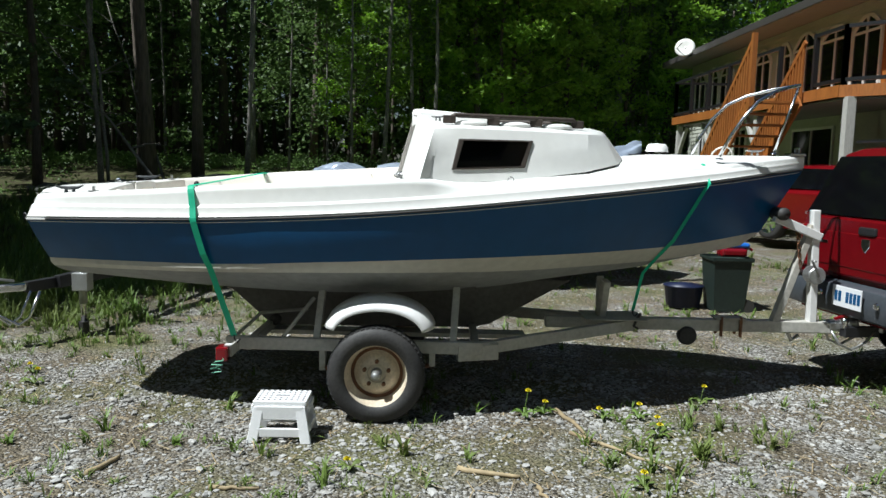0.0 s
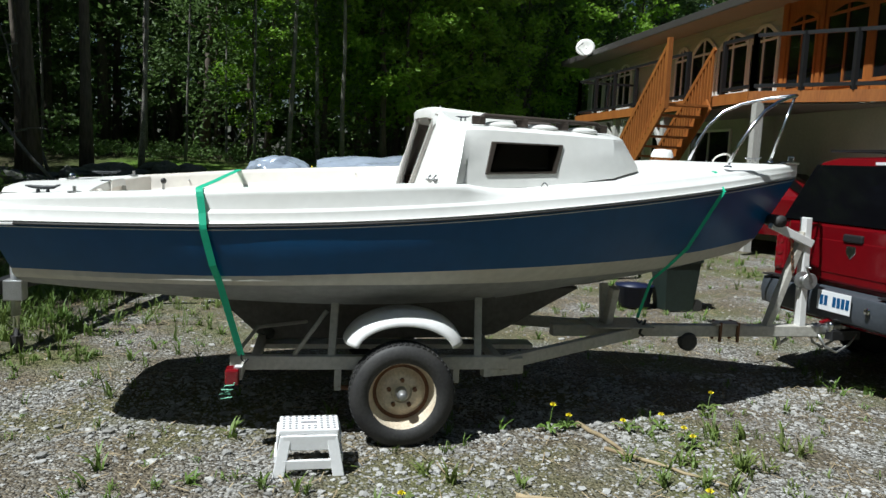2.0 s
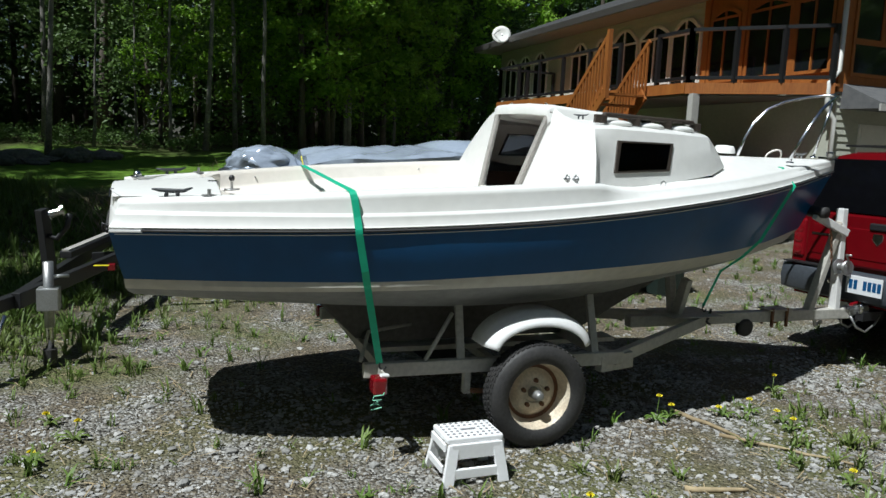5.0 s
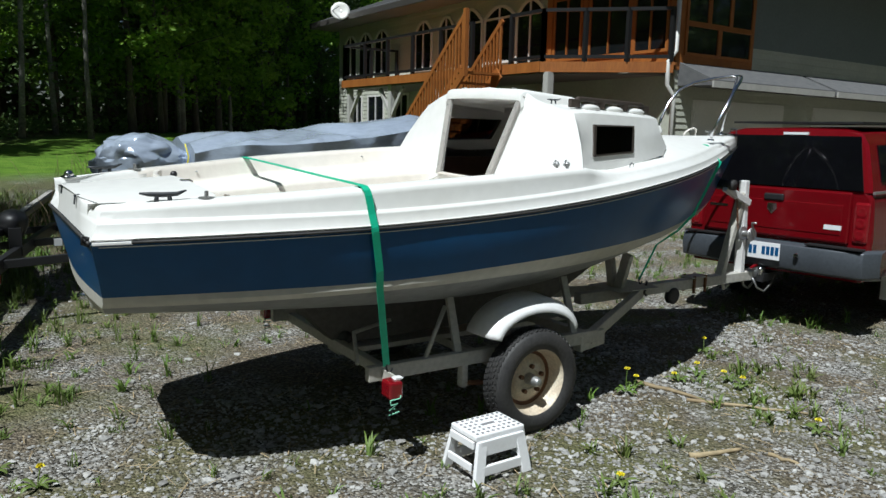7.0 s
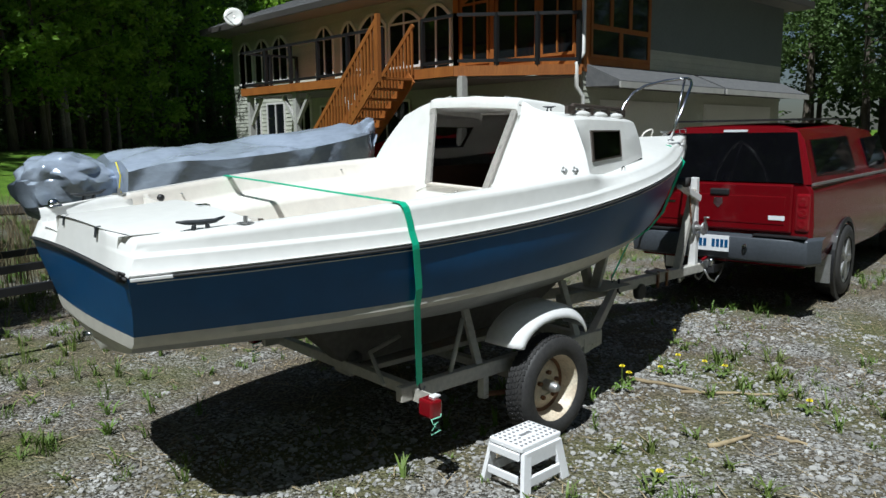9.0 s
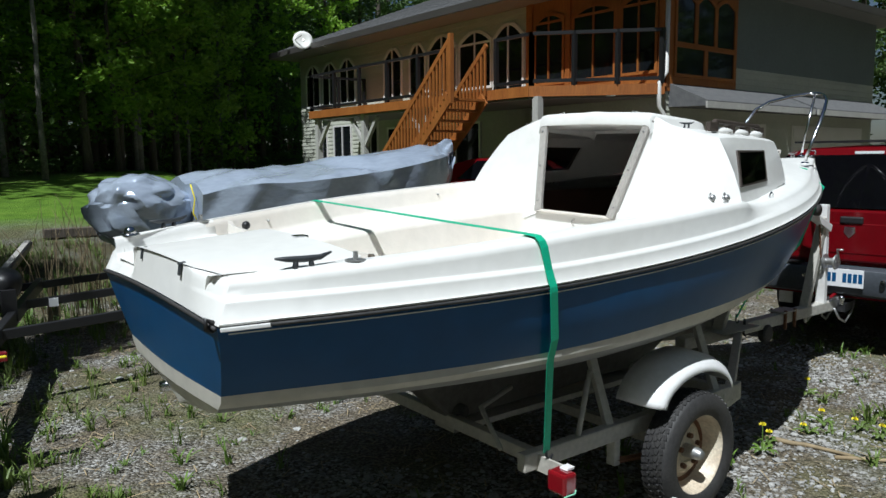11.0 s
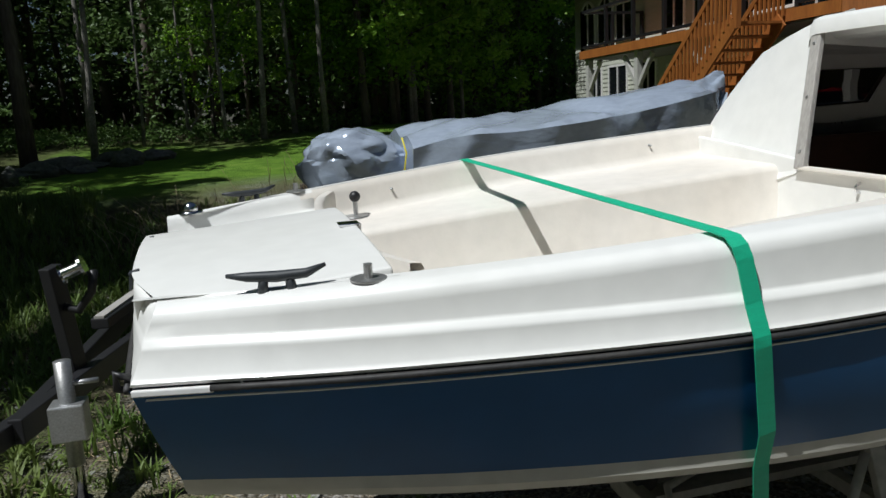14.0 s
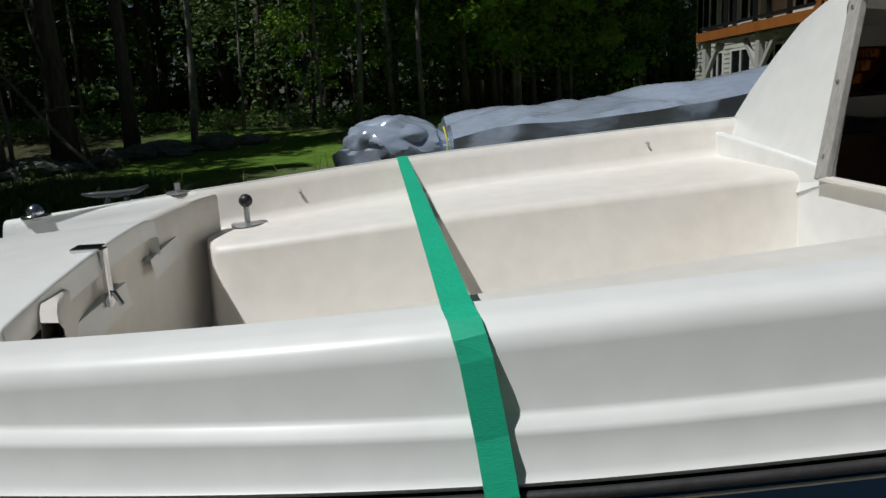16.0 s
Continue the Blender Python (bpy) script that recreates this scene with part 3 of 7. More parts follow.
# cabin: ring of columns (aft edge of the companionway round to the stem side), rows from the deck to the roof edge
CAB_LOW = [(0.055, 0.252, 1.365), (0.046, 0.42, 1.30), (0.046, 0.70, 1.30), (0.108, 0.940, 1.40), (0.215, 0.962, 1.468), (0.27, 0.895, 1.47), (0.405, 0.842, 1.475), (0.835, 0.745, 1.50), (1.28, 0.625, 1.555), (1.52, 0.45, 1.60), (1.60, 0.25, 1.63), (1.62, 0.0, 1.645)]
CAB_TOP = [(0.205, 0.372, 1.905), (0.208, 0.47, 1.885), (0.222, 0.56, 1.855), (0.255, 0.71, 1.815), (0.305, 0.755, 1.803), (0.352, 0.752, 1.806), (0.485, 0.735, 1.808), (0.935, 0.635, 1.80), (1.30, 0.525, 1.79), (1.43, 0.37, 1.79), (1.485, 0.20, 1.795), (1.495, 0.0, 1.80)]


def cabin_point(col, f, sgn):
    a, b = CAB_LOW[col], CAB_TOP[col]
    bow = 0.012 * math.sin(math.pi * f) * (1 if col >= 5 else 1.5 if col == 4 else 3.0 if col in (2, 3) else 0.5)
    x, h, z = (a[k] * (1 - f) + b[k] * f for k in range(3))
    return (x, YC + sgn * (h + bow * (0.4 if col in (5, 6, 7) else 1)) + (HATCH_Y if col == 0 else 0.6 * HATCH_Y if col == 1 else 0), z)


WIN_ROWS = (0.26, 0.79)
HATCH_Y = -0.048


def build_cabin():
    bm = bmesh.new()
    fs = [0.0, 0.13, WIN_ROWS[0], 0.5, WIN_ROWS[1], 0.92, 1.0]
    for sgn in (-1, 1):
        rows = [[cabin_point(c, f, sgn) for c in range(len(CAB_LOW))] for f in fs]
        top = rows[-1]

        def inward(k, up, base=top, s=sgn):
            out = []
            for (x, y, z) in base:
                h = (y - YC) * (1 - k)
                out.append((x + (0.95 - x) * k * (0.5 if x > 0.5 else 0.12), YC + h, z + up * min(1, abs(h) / 0.3 + 0.5)))
            return out

        rows += [inward(0.05, 0.014), inward(0.12, 0.024), inward(0.35, 0.044)]
        rows.append([(x, YC + sgn * 0.0 if i > 0 else YC, z + 0.012) for i, (x, y, z) in enumerate(inward(0.6, 0.05))])
        loft(rows, bm, skip=lambda i, k: (2 <= i <= 3 and k == 6) or (i >= 9 and k == 0))
    bmesh.ops.remove_doubles(bm, verts=bm.verts, dist=0.0006)
    ob = bpart("cabin", bm, GEL_WHITE, None, "rounded white cabin trunk", smooth=True)
    md = ob.modifiers.new("shell", "SOLIDIFY")
    md.thickness, md.offset = 0.012, -1
    split_smooth(ob, 24)
    return ob


cabin = build_cabin()


def window_frame(sgn):
    c = [cabin_point(6, WIN_ROWS[0], sgn), cabin_point(7, WIN_ROWS[0], sgn), cabin_point(7, WIN_ROWS[1], sgn), cabin_point(6, WIN_ROWS[1], sgn)]
    c = [Vector(p) for p in c]
    mid = sum(c, Vector()) / 4
    nrm = (c[1] - c[0]).cross(c[3] - c[0]).normalized()
    if nrm.y * sgn < 0:
        nrm = -nrm
    outer = [p + (p - mid).normalized() * 0.012 + nrm * 0.010 for p in c]
    inner = [p - (p - mid).normalized() * 0.022 + nrm * 0.010 for p in c]
    bm = bmesh.new()
    rings = [[bm.verts.new(q) for q in ring] for ring in ([p - nrm * 0.014 for p in outer], outer, inner, [p - nrm * 0.014 for p in inner])]
    for a, b in zip(rings, rings[1:]):
        for k in range(4):
            bm.faces.new((a[k], a[(k + 1) % 4], b[(k + 1) % 4], b[k]))
    fr = bpart("window_frame", bm, TEAK, cabin, "brown rubber window frame", bevel=0.004)
    bm = bmesh.new()
    front = [bm.verts.new(p + nrm * 0.002) for p in inner]
    back = [bm.verts.new(p - nrm * 0.006) for p in inner]
    bm.faces.new(front)
    bm.faces.new(back[::-1])
    for k in range(4):
        bm.faces.new((front[k], front[(k + 1) % 4], back[(k + 1) % 4], back[k]))
    bpart("pane", bm, SMOKE, cabin, "smoked acrylic pane")


window_frame(-1)
window_frame(1)

# companionway: bulkhead below it, trims at its sides, lintel and sliding hatch
bm = prism([(-0.60, 0.97), (0.60, 0.97), (0.90, 1.27), (0.89, 1.46), (0.66, 1.44), (0.22, 1.40), (0.22, 1.37), (-0.29, 1.37), (-0.29, 1.40), (-0.66, 1.44), (-0.89, 1.46), (-0.90, 1.27)], Matrix(((0, 0, 1, 0.056), (1, 0, 0, YC), (0, 1, 0, 0), (0, 0, 0, 1))), 0.03)
bpart("bulkhead", bm, GEL_WHITE, cabin, bevel=0.006)
bm = box(0.075, 0.11, YC - 0.62, YC + 0.62, 0.96, 1.29)
bpart("bulkhead", bm, GEL_CREAM, cabin)
for sgn in (-1, 1):
    lo, hi = Vector((0.040, YC + HATCH_Y + sgn * 0.262, 1.372)), Vector((0.190, YC + HATCH_Y + sgn * 0.374, 1.895))
    bpart("hatch_trim", beam(lo, hi, 0.024, 0.048, up=(0, 1, 0)), GREY_TRIM, cabin, "weathered grey slide trim", bevel=0.004)
    for f in (0.12, 0.5, 0.88):
        p = lo.lerp(hi, f)
        bpart("screw", tube([p + Vector((-0.010, 0, 0)), p + Vector((-0.017, 0, 0))], 0.006, 8), ZINC, cabin)
bpart("hatch_sill", beam((0.046, YC + HATCH_Y - 0.27, 1.375), (0.046, YC + HATCH_Y + 0.27, 1.375), 0.03, 0.014), GEL_CREAM, cabin, bevel=0.003)

rows = []
for x, up in ((0.165, -0.035), (0.165, 0.012), (0.175, 0.026), (0.20, 0.032), (0.60, 0.005), (0.66, -0.008), (0.675, -0.03), (0.678, -0.075)):
    rows.append([(x, YC + HATCH_Y + 0.93 * w, 1.900 + up - dz) for w, dz in ((-0.428, 0.10), (-0.424, 0.025), (-0.414, 0.006), (-0.39, 0.0), (-0.18, -0.006), (0, -0.008), (0.18, -0.006), (0.39, 0.0), (0.414, 0.006), (0.424, 0.025), (0.428, 0.10))])
ob = bpart("sliding_hatch", loft(rows), GEL_WHITE, cabin, "white sliding hatch cover", smooth=True)
split_smooth(ob, 55)

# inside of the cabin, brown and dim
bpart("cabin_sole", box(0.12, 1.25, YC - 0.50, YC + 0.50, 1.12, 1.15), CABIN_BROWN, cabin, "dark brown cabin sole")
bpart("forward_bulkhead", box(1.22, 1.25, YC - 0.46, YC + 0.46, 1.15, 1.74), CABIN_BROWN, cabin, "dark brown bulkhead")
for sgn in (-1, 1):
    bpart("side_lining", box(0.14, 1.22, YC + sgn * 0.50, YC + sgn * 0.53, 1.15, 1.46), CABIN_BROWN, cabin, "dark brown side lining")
# grab rails on the roof, with their white pads
for sgn in (-1, 1):
    pts = []
    base = []
    for i in range(25):
        f = i / 24
        x = 0.40 + 0.84 * f
        h = 0.655 - 0.20 * f
        z = 1.845 - 0.012 * f
        base.append(Vector((x, YC + sgn * h, z)))
    bm = bmesh.new()
    pts = [base[0] + Vector((0, 0, -0.005)), base[0] + Vector((0.01, 0, 0.03)), *[p + Vector((0, 0, 0.045)) for p in base[1:-1]], base[-1] + Vector((-0.01, 0, 0.03)), base[-1] + Vector((0, 0, -0.005))]
    tube(pts, 0.016, 8, bm)
    for k in (0, 8, 16, 24):
        p = base[k]
        beam(p + Vector((-0.04, 0, 0.018)), p + Vector((0.04, 0, 0.018)), 0.026, 0.05, bm)
    bpart("grab_rail", bm, TEAK, cabin, "dark weathered grab rail", smooth=False, bevel=0.005)
    for k in (4, 12, 20):
        p = base[k]
        bm = bmesh.new()
        r = bmesh.ops.create_uvsphere(bm, u_segments=14, v_segments=8, radius=1.0)
        bmesh.ops.transform(bm, matrix=Matrix.Translation(p + Vector((0, 0, -0.004))) @ Matrix.Diagonal((0.105, 0.04, 0.024, 1)), verts=bm.verts)
        bpart("rail_pad", bm, GEL_WHITE, cabin, smooth=True)


def cleat(x, y, z, yaw, size, mat, label, name="cleat", parent=None):
    m = pose(x, y, z, 0, 0, yaw)
    bm = bmesh.new()
    tube([m @ Vector(p) for p in ((-0.5 * size, 0, 0.17 * size), (-0.3 * size, 0, 0.15 * size), (0, 0, 0.14 * size), (0.3 * size, 0, 0.16 * size), (0.5 * size, 0, 0.24 * size))], [0.02 * size, 0.05 * size, 0.06 * size, 0.05 * size, 0.02 * size], 10, bm)
    for s in (-1, 1):
        tube([m @ Vector((s * 0.15 * size, 0, -0.01)), m @ Vector((s * 0.13 * size, 0, 0.14 * size))], [0.06 * size, 0.045 * size], 8, bm)
    return bpart(name, bm, mat, parent or boat, label, smooth=True)


def top_at(x, inset):
    h, z = deck_profile(x, 1)[-1]
    return h - inset, z


for sgn in (-1, 1):
    h, z = top_at(-1.96, 0.015)
    cleat(-1.96, YC + sgn * h, z, sgn * 12, 0.19, CLEAT, "dark horn cleat")
    h, z = top_at(-1.79, 0.022)
    m = pose(-1.79, YC + sgn * h, z)
    bm = lathe([(0.0, 0.004), (0.036, 0.004), (0.036, 0.0)], m, 20)
    tube([m @ Vector((0, 0, 0)), m @ Vector((0, 0, 0.032))], 0.009, 10, bm)
    bpart("deck_socket", bm, ZINC, None, "round metal deck socket", smooth=False)
    h, z = top_at(-2.16, 0.03)
    bm = bmesh.new()
    bmesh.ops.create_uvsphere(bm, u_segments=14, v_segments=8, radius=0.026, matrix=pose(-2.16, YC + sgn * h * 0.98, z + 0.012))
    if sgn > 0:
        lathe([(0.04, 0.0), (0.04, 0.006), (0.0, 0.008)], pose(-2.16, YC + sgn * h * 0.98, z), 18, bm)
        bpart("stern_light", bm, STEEL, None, "chrome domed stern light", smooth=True)
    else:
        bm.free()
    # turning blocks and eyes on the cabin face and coaming
    for x, h, z in ((0.098, 0.865, 1.520), (0.118, 0.925, 1.524)) if sgn < 0 else ():
        bm = lathe([(0.0, 0.014), (0.010, 0.013), (0.014, 0.006), (0.017, -0.006)], Matrix.Translation((x, YC + sgn * h, z)) @ Matrix.Rotation(radians(-90), 4, "Y"), 14)
        tube([(x, YC + sgn * h - 0.010, z - 0.020), (x - 0.026, YC + sgn * h, z), (x, YC + sgn * h + 0.010, z + 0.022)], 0.0055, 8, bm)
        bpart("fairlead", bm, ZINC, cabin, "small dark metal fairlead", smooth=True)
    h, z = top_at(0.78, 0.01)
    bpart("chainplate", tube([(0.76, YC + sgn * h, z - 0.01), (0.765, YC + sgn * h, z + 0.02), (0.78, YC + sgn * h, z + 0.03), (0.795, YC + sgn * h, z + 0.02), (0.80, YC + sgn * h, z - 0.01)], 0.0045, 6), STEEL, None, "steel eye on the side deck", smooth=True)
h, z = coaming_in(-1.60)
m = pose(-1.58, YC + 0.655, z - 0.118)
bm = lathe([(0.0, 0.006), (0.05, 0.004), (0.052, 0.0)], m, 20)
tube([m @ Vector((0, 0, 0)), m @ Vector((0, 0, 0.06))], 0.009, 8, bm)
bpart("knob_plate", bm, ZINC)
bm = bmesh.new()
bmesh.ops.create_uvsphere(bm, u_segments=14, v_segments=10, radius=0.021, matrix=m @ Matrix.Translation((0, 0, 0.075)))
bpart("knob", bm, BLACK, None, "black ball knob", smooth=True)
for x in (-1.42, -0.2):
    h, z = coaming_in(x)
    for sgn in (-1, 1):
        bpart("coaming_pin", tube([(x, YC + sgn * (h - 0.02), z - 0.05), (x + 0.002, YC + sgn * (h - 0.038), z - 0.052)], 0.005, 8), ZINC, None, smooth=True)
# eye bolt on the bulkhead
bm = lathe([(0.0, 0.004), (0.018, 0.004), (0.018, 0.0)], pose(0.07, YC - 0.05, 1.325, 0, -90, 0), 14)
tube([(0.066 - 0.03 * math.sin(a), YC - 0.05, 1.328 + 0.018 * math.cos(a)) for a in [math.pi * k / 8 for k in range(9)]], 0.005, 6, bm)
bpart("eye_bolt", bm, STEEL, cabin, smooth=True)
# latch on the lid's forward edge, hinges and handle block on its after edge
m = pose(-1.735, YC - 0.23, 1.372)
bm = box(-0.04, 0.012, -0.022, 0.022, 0.022, 0.030, m)
box(0.008, 0.018, -0.012, 0.012, -0.09, 0.026, m, bm)
tube([m @ Vector((0.02, 0, -0.06)), m @ Vector((0.035, 0, -0.09))], 0.006, 6, bm)
bpart("lid_latch", bm, STEEL, None, "chrome over-centre latch", bevel=0.002)
for y in (-0.34, 0.065):
    z = lid_top(-2.2, (y - lid_y(-2.2, 0)) / (LID_FAR - lid_y(-2.2, 0)))
    bm = beam((-2.238, YC + y, z - 0.002), (-2.256, YC + y, z - 0.006), 0.020, 0.005)
    tube([(-2.257, YC + y - 0.012, z - 0.008), (-2.257, YC + y + 0.012, z - 0.008)], 0.005, 8, bm)
    beam((-2.257, YC + y, z - 0.012), (-2.262, YC + y, z - 0.046), 0.006, 0.016, bm=bm, up=(0, 1, 0))
    bpart("lid_hinge", bm, CLEAT, None, "dark metal strap hinge", bevel=0.002)
bpart("drain_fitting", tube([(-2.12, YC + 0.10, 0.79), (-2.20, YC + 0.10, 0.787)], [0.026, 0.022], 12), STEEL, None, "chrome drain plug", smooth=True)
bm = bmesh.new()
tube([(-2.25, YC - 0.60, 1.20), (-2.275, YC - 0.605, 1.215), (-2.275, YC - 0.605, 1.185), (-2.25, YC - 0.60, 1.175)], 0.009, 8, bm)
bpart("quarter_hook", bm, BLACK, None, "black rubber hook", smooth=True)

# pulpit at the bow
pul = thing("bow_pulpit", HEEL @ pose(2.5, YC, 1.68), "bent stainless steel bow pulpit bolted to the foredeck", "pulpit")


def ppart(name, bm, mat, label=""):
    bm.transform(HEEL)
    return part(name, bm, mat, pul, label, smooth=True)


hoop = [(2.26, 0.27, 1.665), (2.32, 0.28, 1.80), (2.40, 0.285, 1.93), (2.50, 0.265, 2.04), (2.62, 0.22, 2.105), (2.77, 0.13, 2.15), (2.88, 0.045, 2.172)]
rail = [(x, YC - h, z) for x, h, z in hoop] + [(2.905, YC, 2.176)] + [(x, YC + h, z) for x, h, z in reversed(hoop)]
ppart("top_rail", tube(rail, 0.0125, 10), STEEL, "polished bent hoop")
ppart("stanchion", tube([(2.90, YC, 2.172), (2.76, YC, 1.70)], 0.010, 10), STEEL)
for x, y in ((2.26, YC - 0.27), (2.26, YC + 0.27), (2.76, YC)):
    ppart("foot", lathe([(0.0, 0.012), (0.022, 0.010), (0.028, 0.0)], pose(x, y, coam_z(x) + 0.03), 16), STEEL)
# foredeck fittings
bm = bmesh.new()
lathe([(0.0, 0.06), (0.06, 0.055), (0.075, 0.03), (0.08, 0.0)], pose(1.92, YC + 0.03, 1.685), 20, bm)
bpart("deck_vent", bm, GEL_WHITE, None, "low white deck vent", smooth=True)
bpart("bow_rope", tube([(2.40 + 0.075 * math.cos(a), YC + 0.02 + 0.02 * math.cos(2 * a), 1.665 + 0.065 * math.sin(a)) for a in [math.pi * k / 12 for k in range(13)]], 0.007, 6), GEL_CREAM, None, "short loop of pale rope", smooth=True)
cleat(2.62, YC, 1.685, 0, 0.14, ZINC, "small bow cleat", "bow_cleat")
bm = box(2.86, 2.97, YC - 0.045, YC + 0.045, 1.678, 1.695)
tube([(2.93, YC - 0.03, 1.70), (2.93, YC - 0.03, 1.73), (2.93, YC + 0.03, 1.73), (2.93, YC + 0.03, 1.70)], 0.008, 6, bm)
bpart("stem_fitting", bm, STEEL, None, "steel stemhead fitting", bevel=0.003)
for sgn in (-1, 1):
    cleat(0.33, YC + sgn * 0.55, 1.865, 20 * sgn, 0.09, CLEAT, "small roof cleat", parent=cabin)


# ---- straps over the boat ----
def webbing(points, width, label, mat=STRAP):
    """A flat strap laid through points, each with the direction of its width, hooked at both ends."""
    rows = []
    mid = [HEEL @ Vector(p) for p, w in points]
    for k, (p, w) in enumerate(points):
        t = (mid[min(k + 1, len(mid) - 1)] - mid[max(k - 1, 0)]).normalized()
        w = Vector(w)
        w = (w - t * w.dot(t)).normalized() * width / 2
        rows.append([mid[k] - w, mid[k] + w])
    root = thing("tie_down_strap", Matrix.Translation(HEEL @ Vector(points[-1][0])), label, "strap", "straps over the boat")
    ob = part("webbing", loft(rows), mat, root)
    md = ob.modifiers.new("thick", "SOLIDIFY")
    md.thickness, md.offset = 0.003, 1
    for row in (rows[0], rows[-1]):
        c = (row[0] + row[1]) / 2
        part("hook", tube([c + Vector((0, 0, 0.03)), c + Vector((0.0, 0, -0.02)), c + Vector((0.018, 0, -0.045)), c + Vector((0.036, 0, -0.02))], 0.006, 6), BLACK, root, "black wire hook", smooth=True)


back = HEEL.inverted()
hr, zr, cz = rub_hb(-1.09), rub_z(-1.09), coam_z(-1.09)
near = [((x, YC - hh, zz), (1, 0, 0)) for x, hh, zz in ((-1.130, hr - 0.075, cz + 0.005), (-1.128, hr - 0.042, cz + 0.002), (-1.125, hr - 0.024, cz - 0.013), (-1.120, hr - 0.016, cz - 0.036), (-1.108, hr + 0.000, zr + ridge_up(-1.09) - 0.002), (-1.102, hr + 0.021, zr + 0.008), (-1.100, hr + 0.022, zr - 0.014))]
near += [(back @ Vector(p), (1, 0, 0)) for p in ((-1.034, -0.030, 1.03), (-1.005, 0.022, 0.93), (-0.90, 0.14, 0.50))]
h, z = deck_profile(-1.12, 1)[-1]
far = [((-1.075, YC + h - 0.03, z + 0.004), (1, 0.1, 0)), ((-1.093, YC + h * 0.3, z + 0.006), (1, 0, 0)), ((-1.112, YC - h * 0.4, z + 0.005), (1, 0, 0))]
hr = rub_hb(-1.1)
port = [((-1.07, YC + hr + 0.03, 1.19), (1, 0, 0)), ((-1.07, YC + h + 0.06, z - 0.04), (1, 0, 0)), ((-1.072, YC + h, z + 0.004), (1, 0.1, 0))]
webbing([((-0.9, YC + 0.75, 0.52), (1, 0, 0))] + port + far + near, 0.037, "green ratchet strap across the cockpit to the trailer")
x = 2.13
h, z = deck_profile(x, 1)[-1]
hr, zr = rub_hb(x), rub_z(x)
webbing([((1.93, YC + 0.26, 0.82), (1, 0, 0)), ((x, YC + hr + 0.03, zr), (1, 0.3, 0)), ((x, YC + h + 0.02, z - 0.02), (1, 0.3, 0)), ((x, YC + h, z + 0.006), (1, 0.3, 0)), ((x - 0.02, YC, z + 0.032), (1, 0, 0)), ((x, YC - h, z + 0.006), (1, -0.3, 0)), ((x, YC - h - 0.03, z - 0.03), (1, -0.3, 0)), ((x, YC - hr - 0.02, zr), (1, -0.4, 0)), ((1.93, YC - 0.43, 1.10), (1, -0.3, 0)), ((1.84, YC - 0.37, 0.97), (1, -0.3, 0)), ((1.80, YC - 0.22, 0.84), (1, 0, 0)), ((1.78, YC - 0.10, 0.54), (1, 0, 0))], 0.022, "thin green strap over the foredeck")


# ---- boat trailer ----
trailer = thing("boat_trailer", (0, 0.92, 0), "grey painted single-axle boat trailer with rusty wheels", "trailer")
TC = 0.92


def wheel(y, out):
    """A trailer wheel whose outer side faces out (-1 or 1 along y)."""
    m = Matrix.Translation((0, y, 0.298)) @ Matrix.Rotation(radians(90 * out * -1), 4, "X")
    w = part("wheel", lathe([(0.198, 0.045), (0.203, 0.056), (0.196, 0.058), (0.188, 0.05), (0.182, 0.02), (0.174, 0.008), (0.168, -0.03), (0.155, -0.045), (0.135, -0.042), (0.115, -0.018), (0.09, -0.008), (0.06, -0.010), (0.055, -0.022), (0.0, -0.022), (0.0, -0.05), (0.15, -0.065), (0.198, -0.062)], m, 44), RIM, trailer, "rust-stained cream steel wheel", smooth=True)
    split_smooth(w, 40)
    tyre = part("tyre", lathe([(0.192, 0.062), (0.205, 0.074), (0.235, 0.082), (0.262, 0.078), (0.282, 0.066), (0.294, 0.056), (0.298, 0.03), (0.299, 0.0), (0.298, -0.03), (0.294, -0.056), (0.282, -0.066), (0.262, -0.078), (0.235, -0.082), (0.205, -0.074), (0.192, -0.062)], m, 56), RUBBER, w, "worn black tyre", smooth=True)
    bm = bmesh.new()
    for k in range(56):
        a = 2 * math.pi * k / 56
        for j, h in enumerate((-0.048, -0.024, 0.0, 0.024, 0.048)):
            q = Matrix.Rotation(a + (j % 2) * math.pi / 56, 4, "Z") @ Matrix.Rotation(radians(18 * (-1) ** j), 4, "X")
            box(0.294, 0.303 if abs(h) < 0.04 else 0.300, -0.012, 0.012, h - 0.0085, h + 0.0085, m @ Matrix.Translation((0, 0, 0)) @ q, bm)
    part("tread", bm, RUBBER, w, kind="stuff")
    for k in range(5):
        a = 2 * math.pi * k / 5 + 0.3
        part("lug_nut", lathe([(0.013, -0.012), (0.013, 0.014), (0.0, 0.014)], m @ Matrix.Translation((0.078 * math.cos(a), 0.078 * math.sin(a), 0)), 6), RUST, w)
    part("rust_ring", lathe([(0.163, -0.034), (0.154, -0.0418), (0.142, -0.040)], m, 44), RUST, w, "ring of rust in the rim's groove", smooth=True)
    part("hub_cap", lathe([(0.034, -0.022), (0.030, 0.05), (0.022, 0.07), (0.020, 0.074), (0.0, 0.074)], m, 20), ZINC, w, "dull grey grease cap", smooth=True)


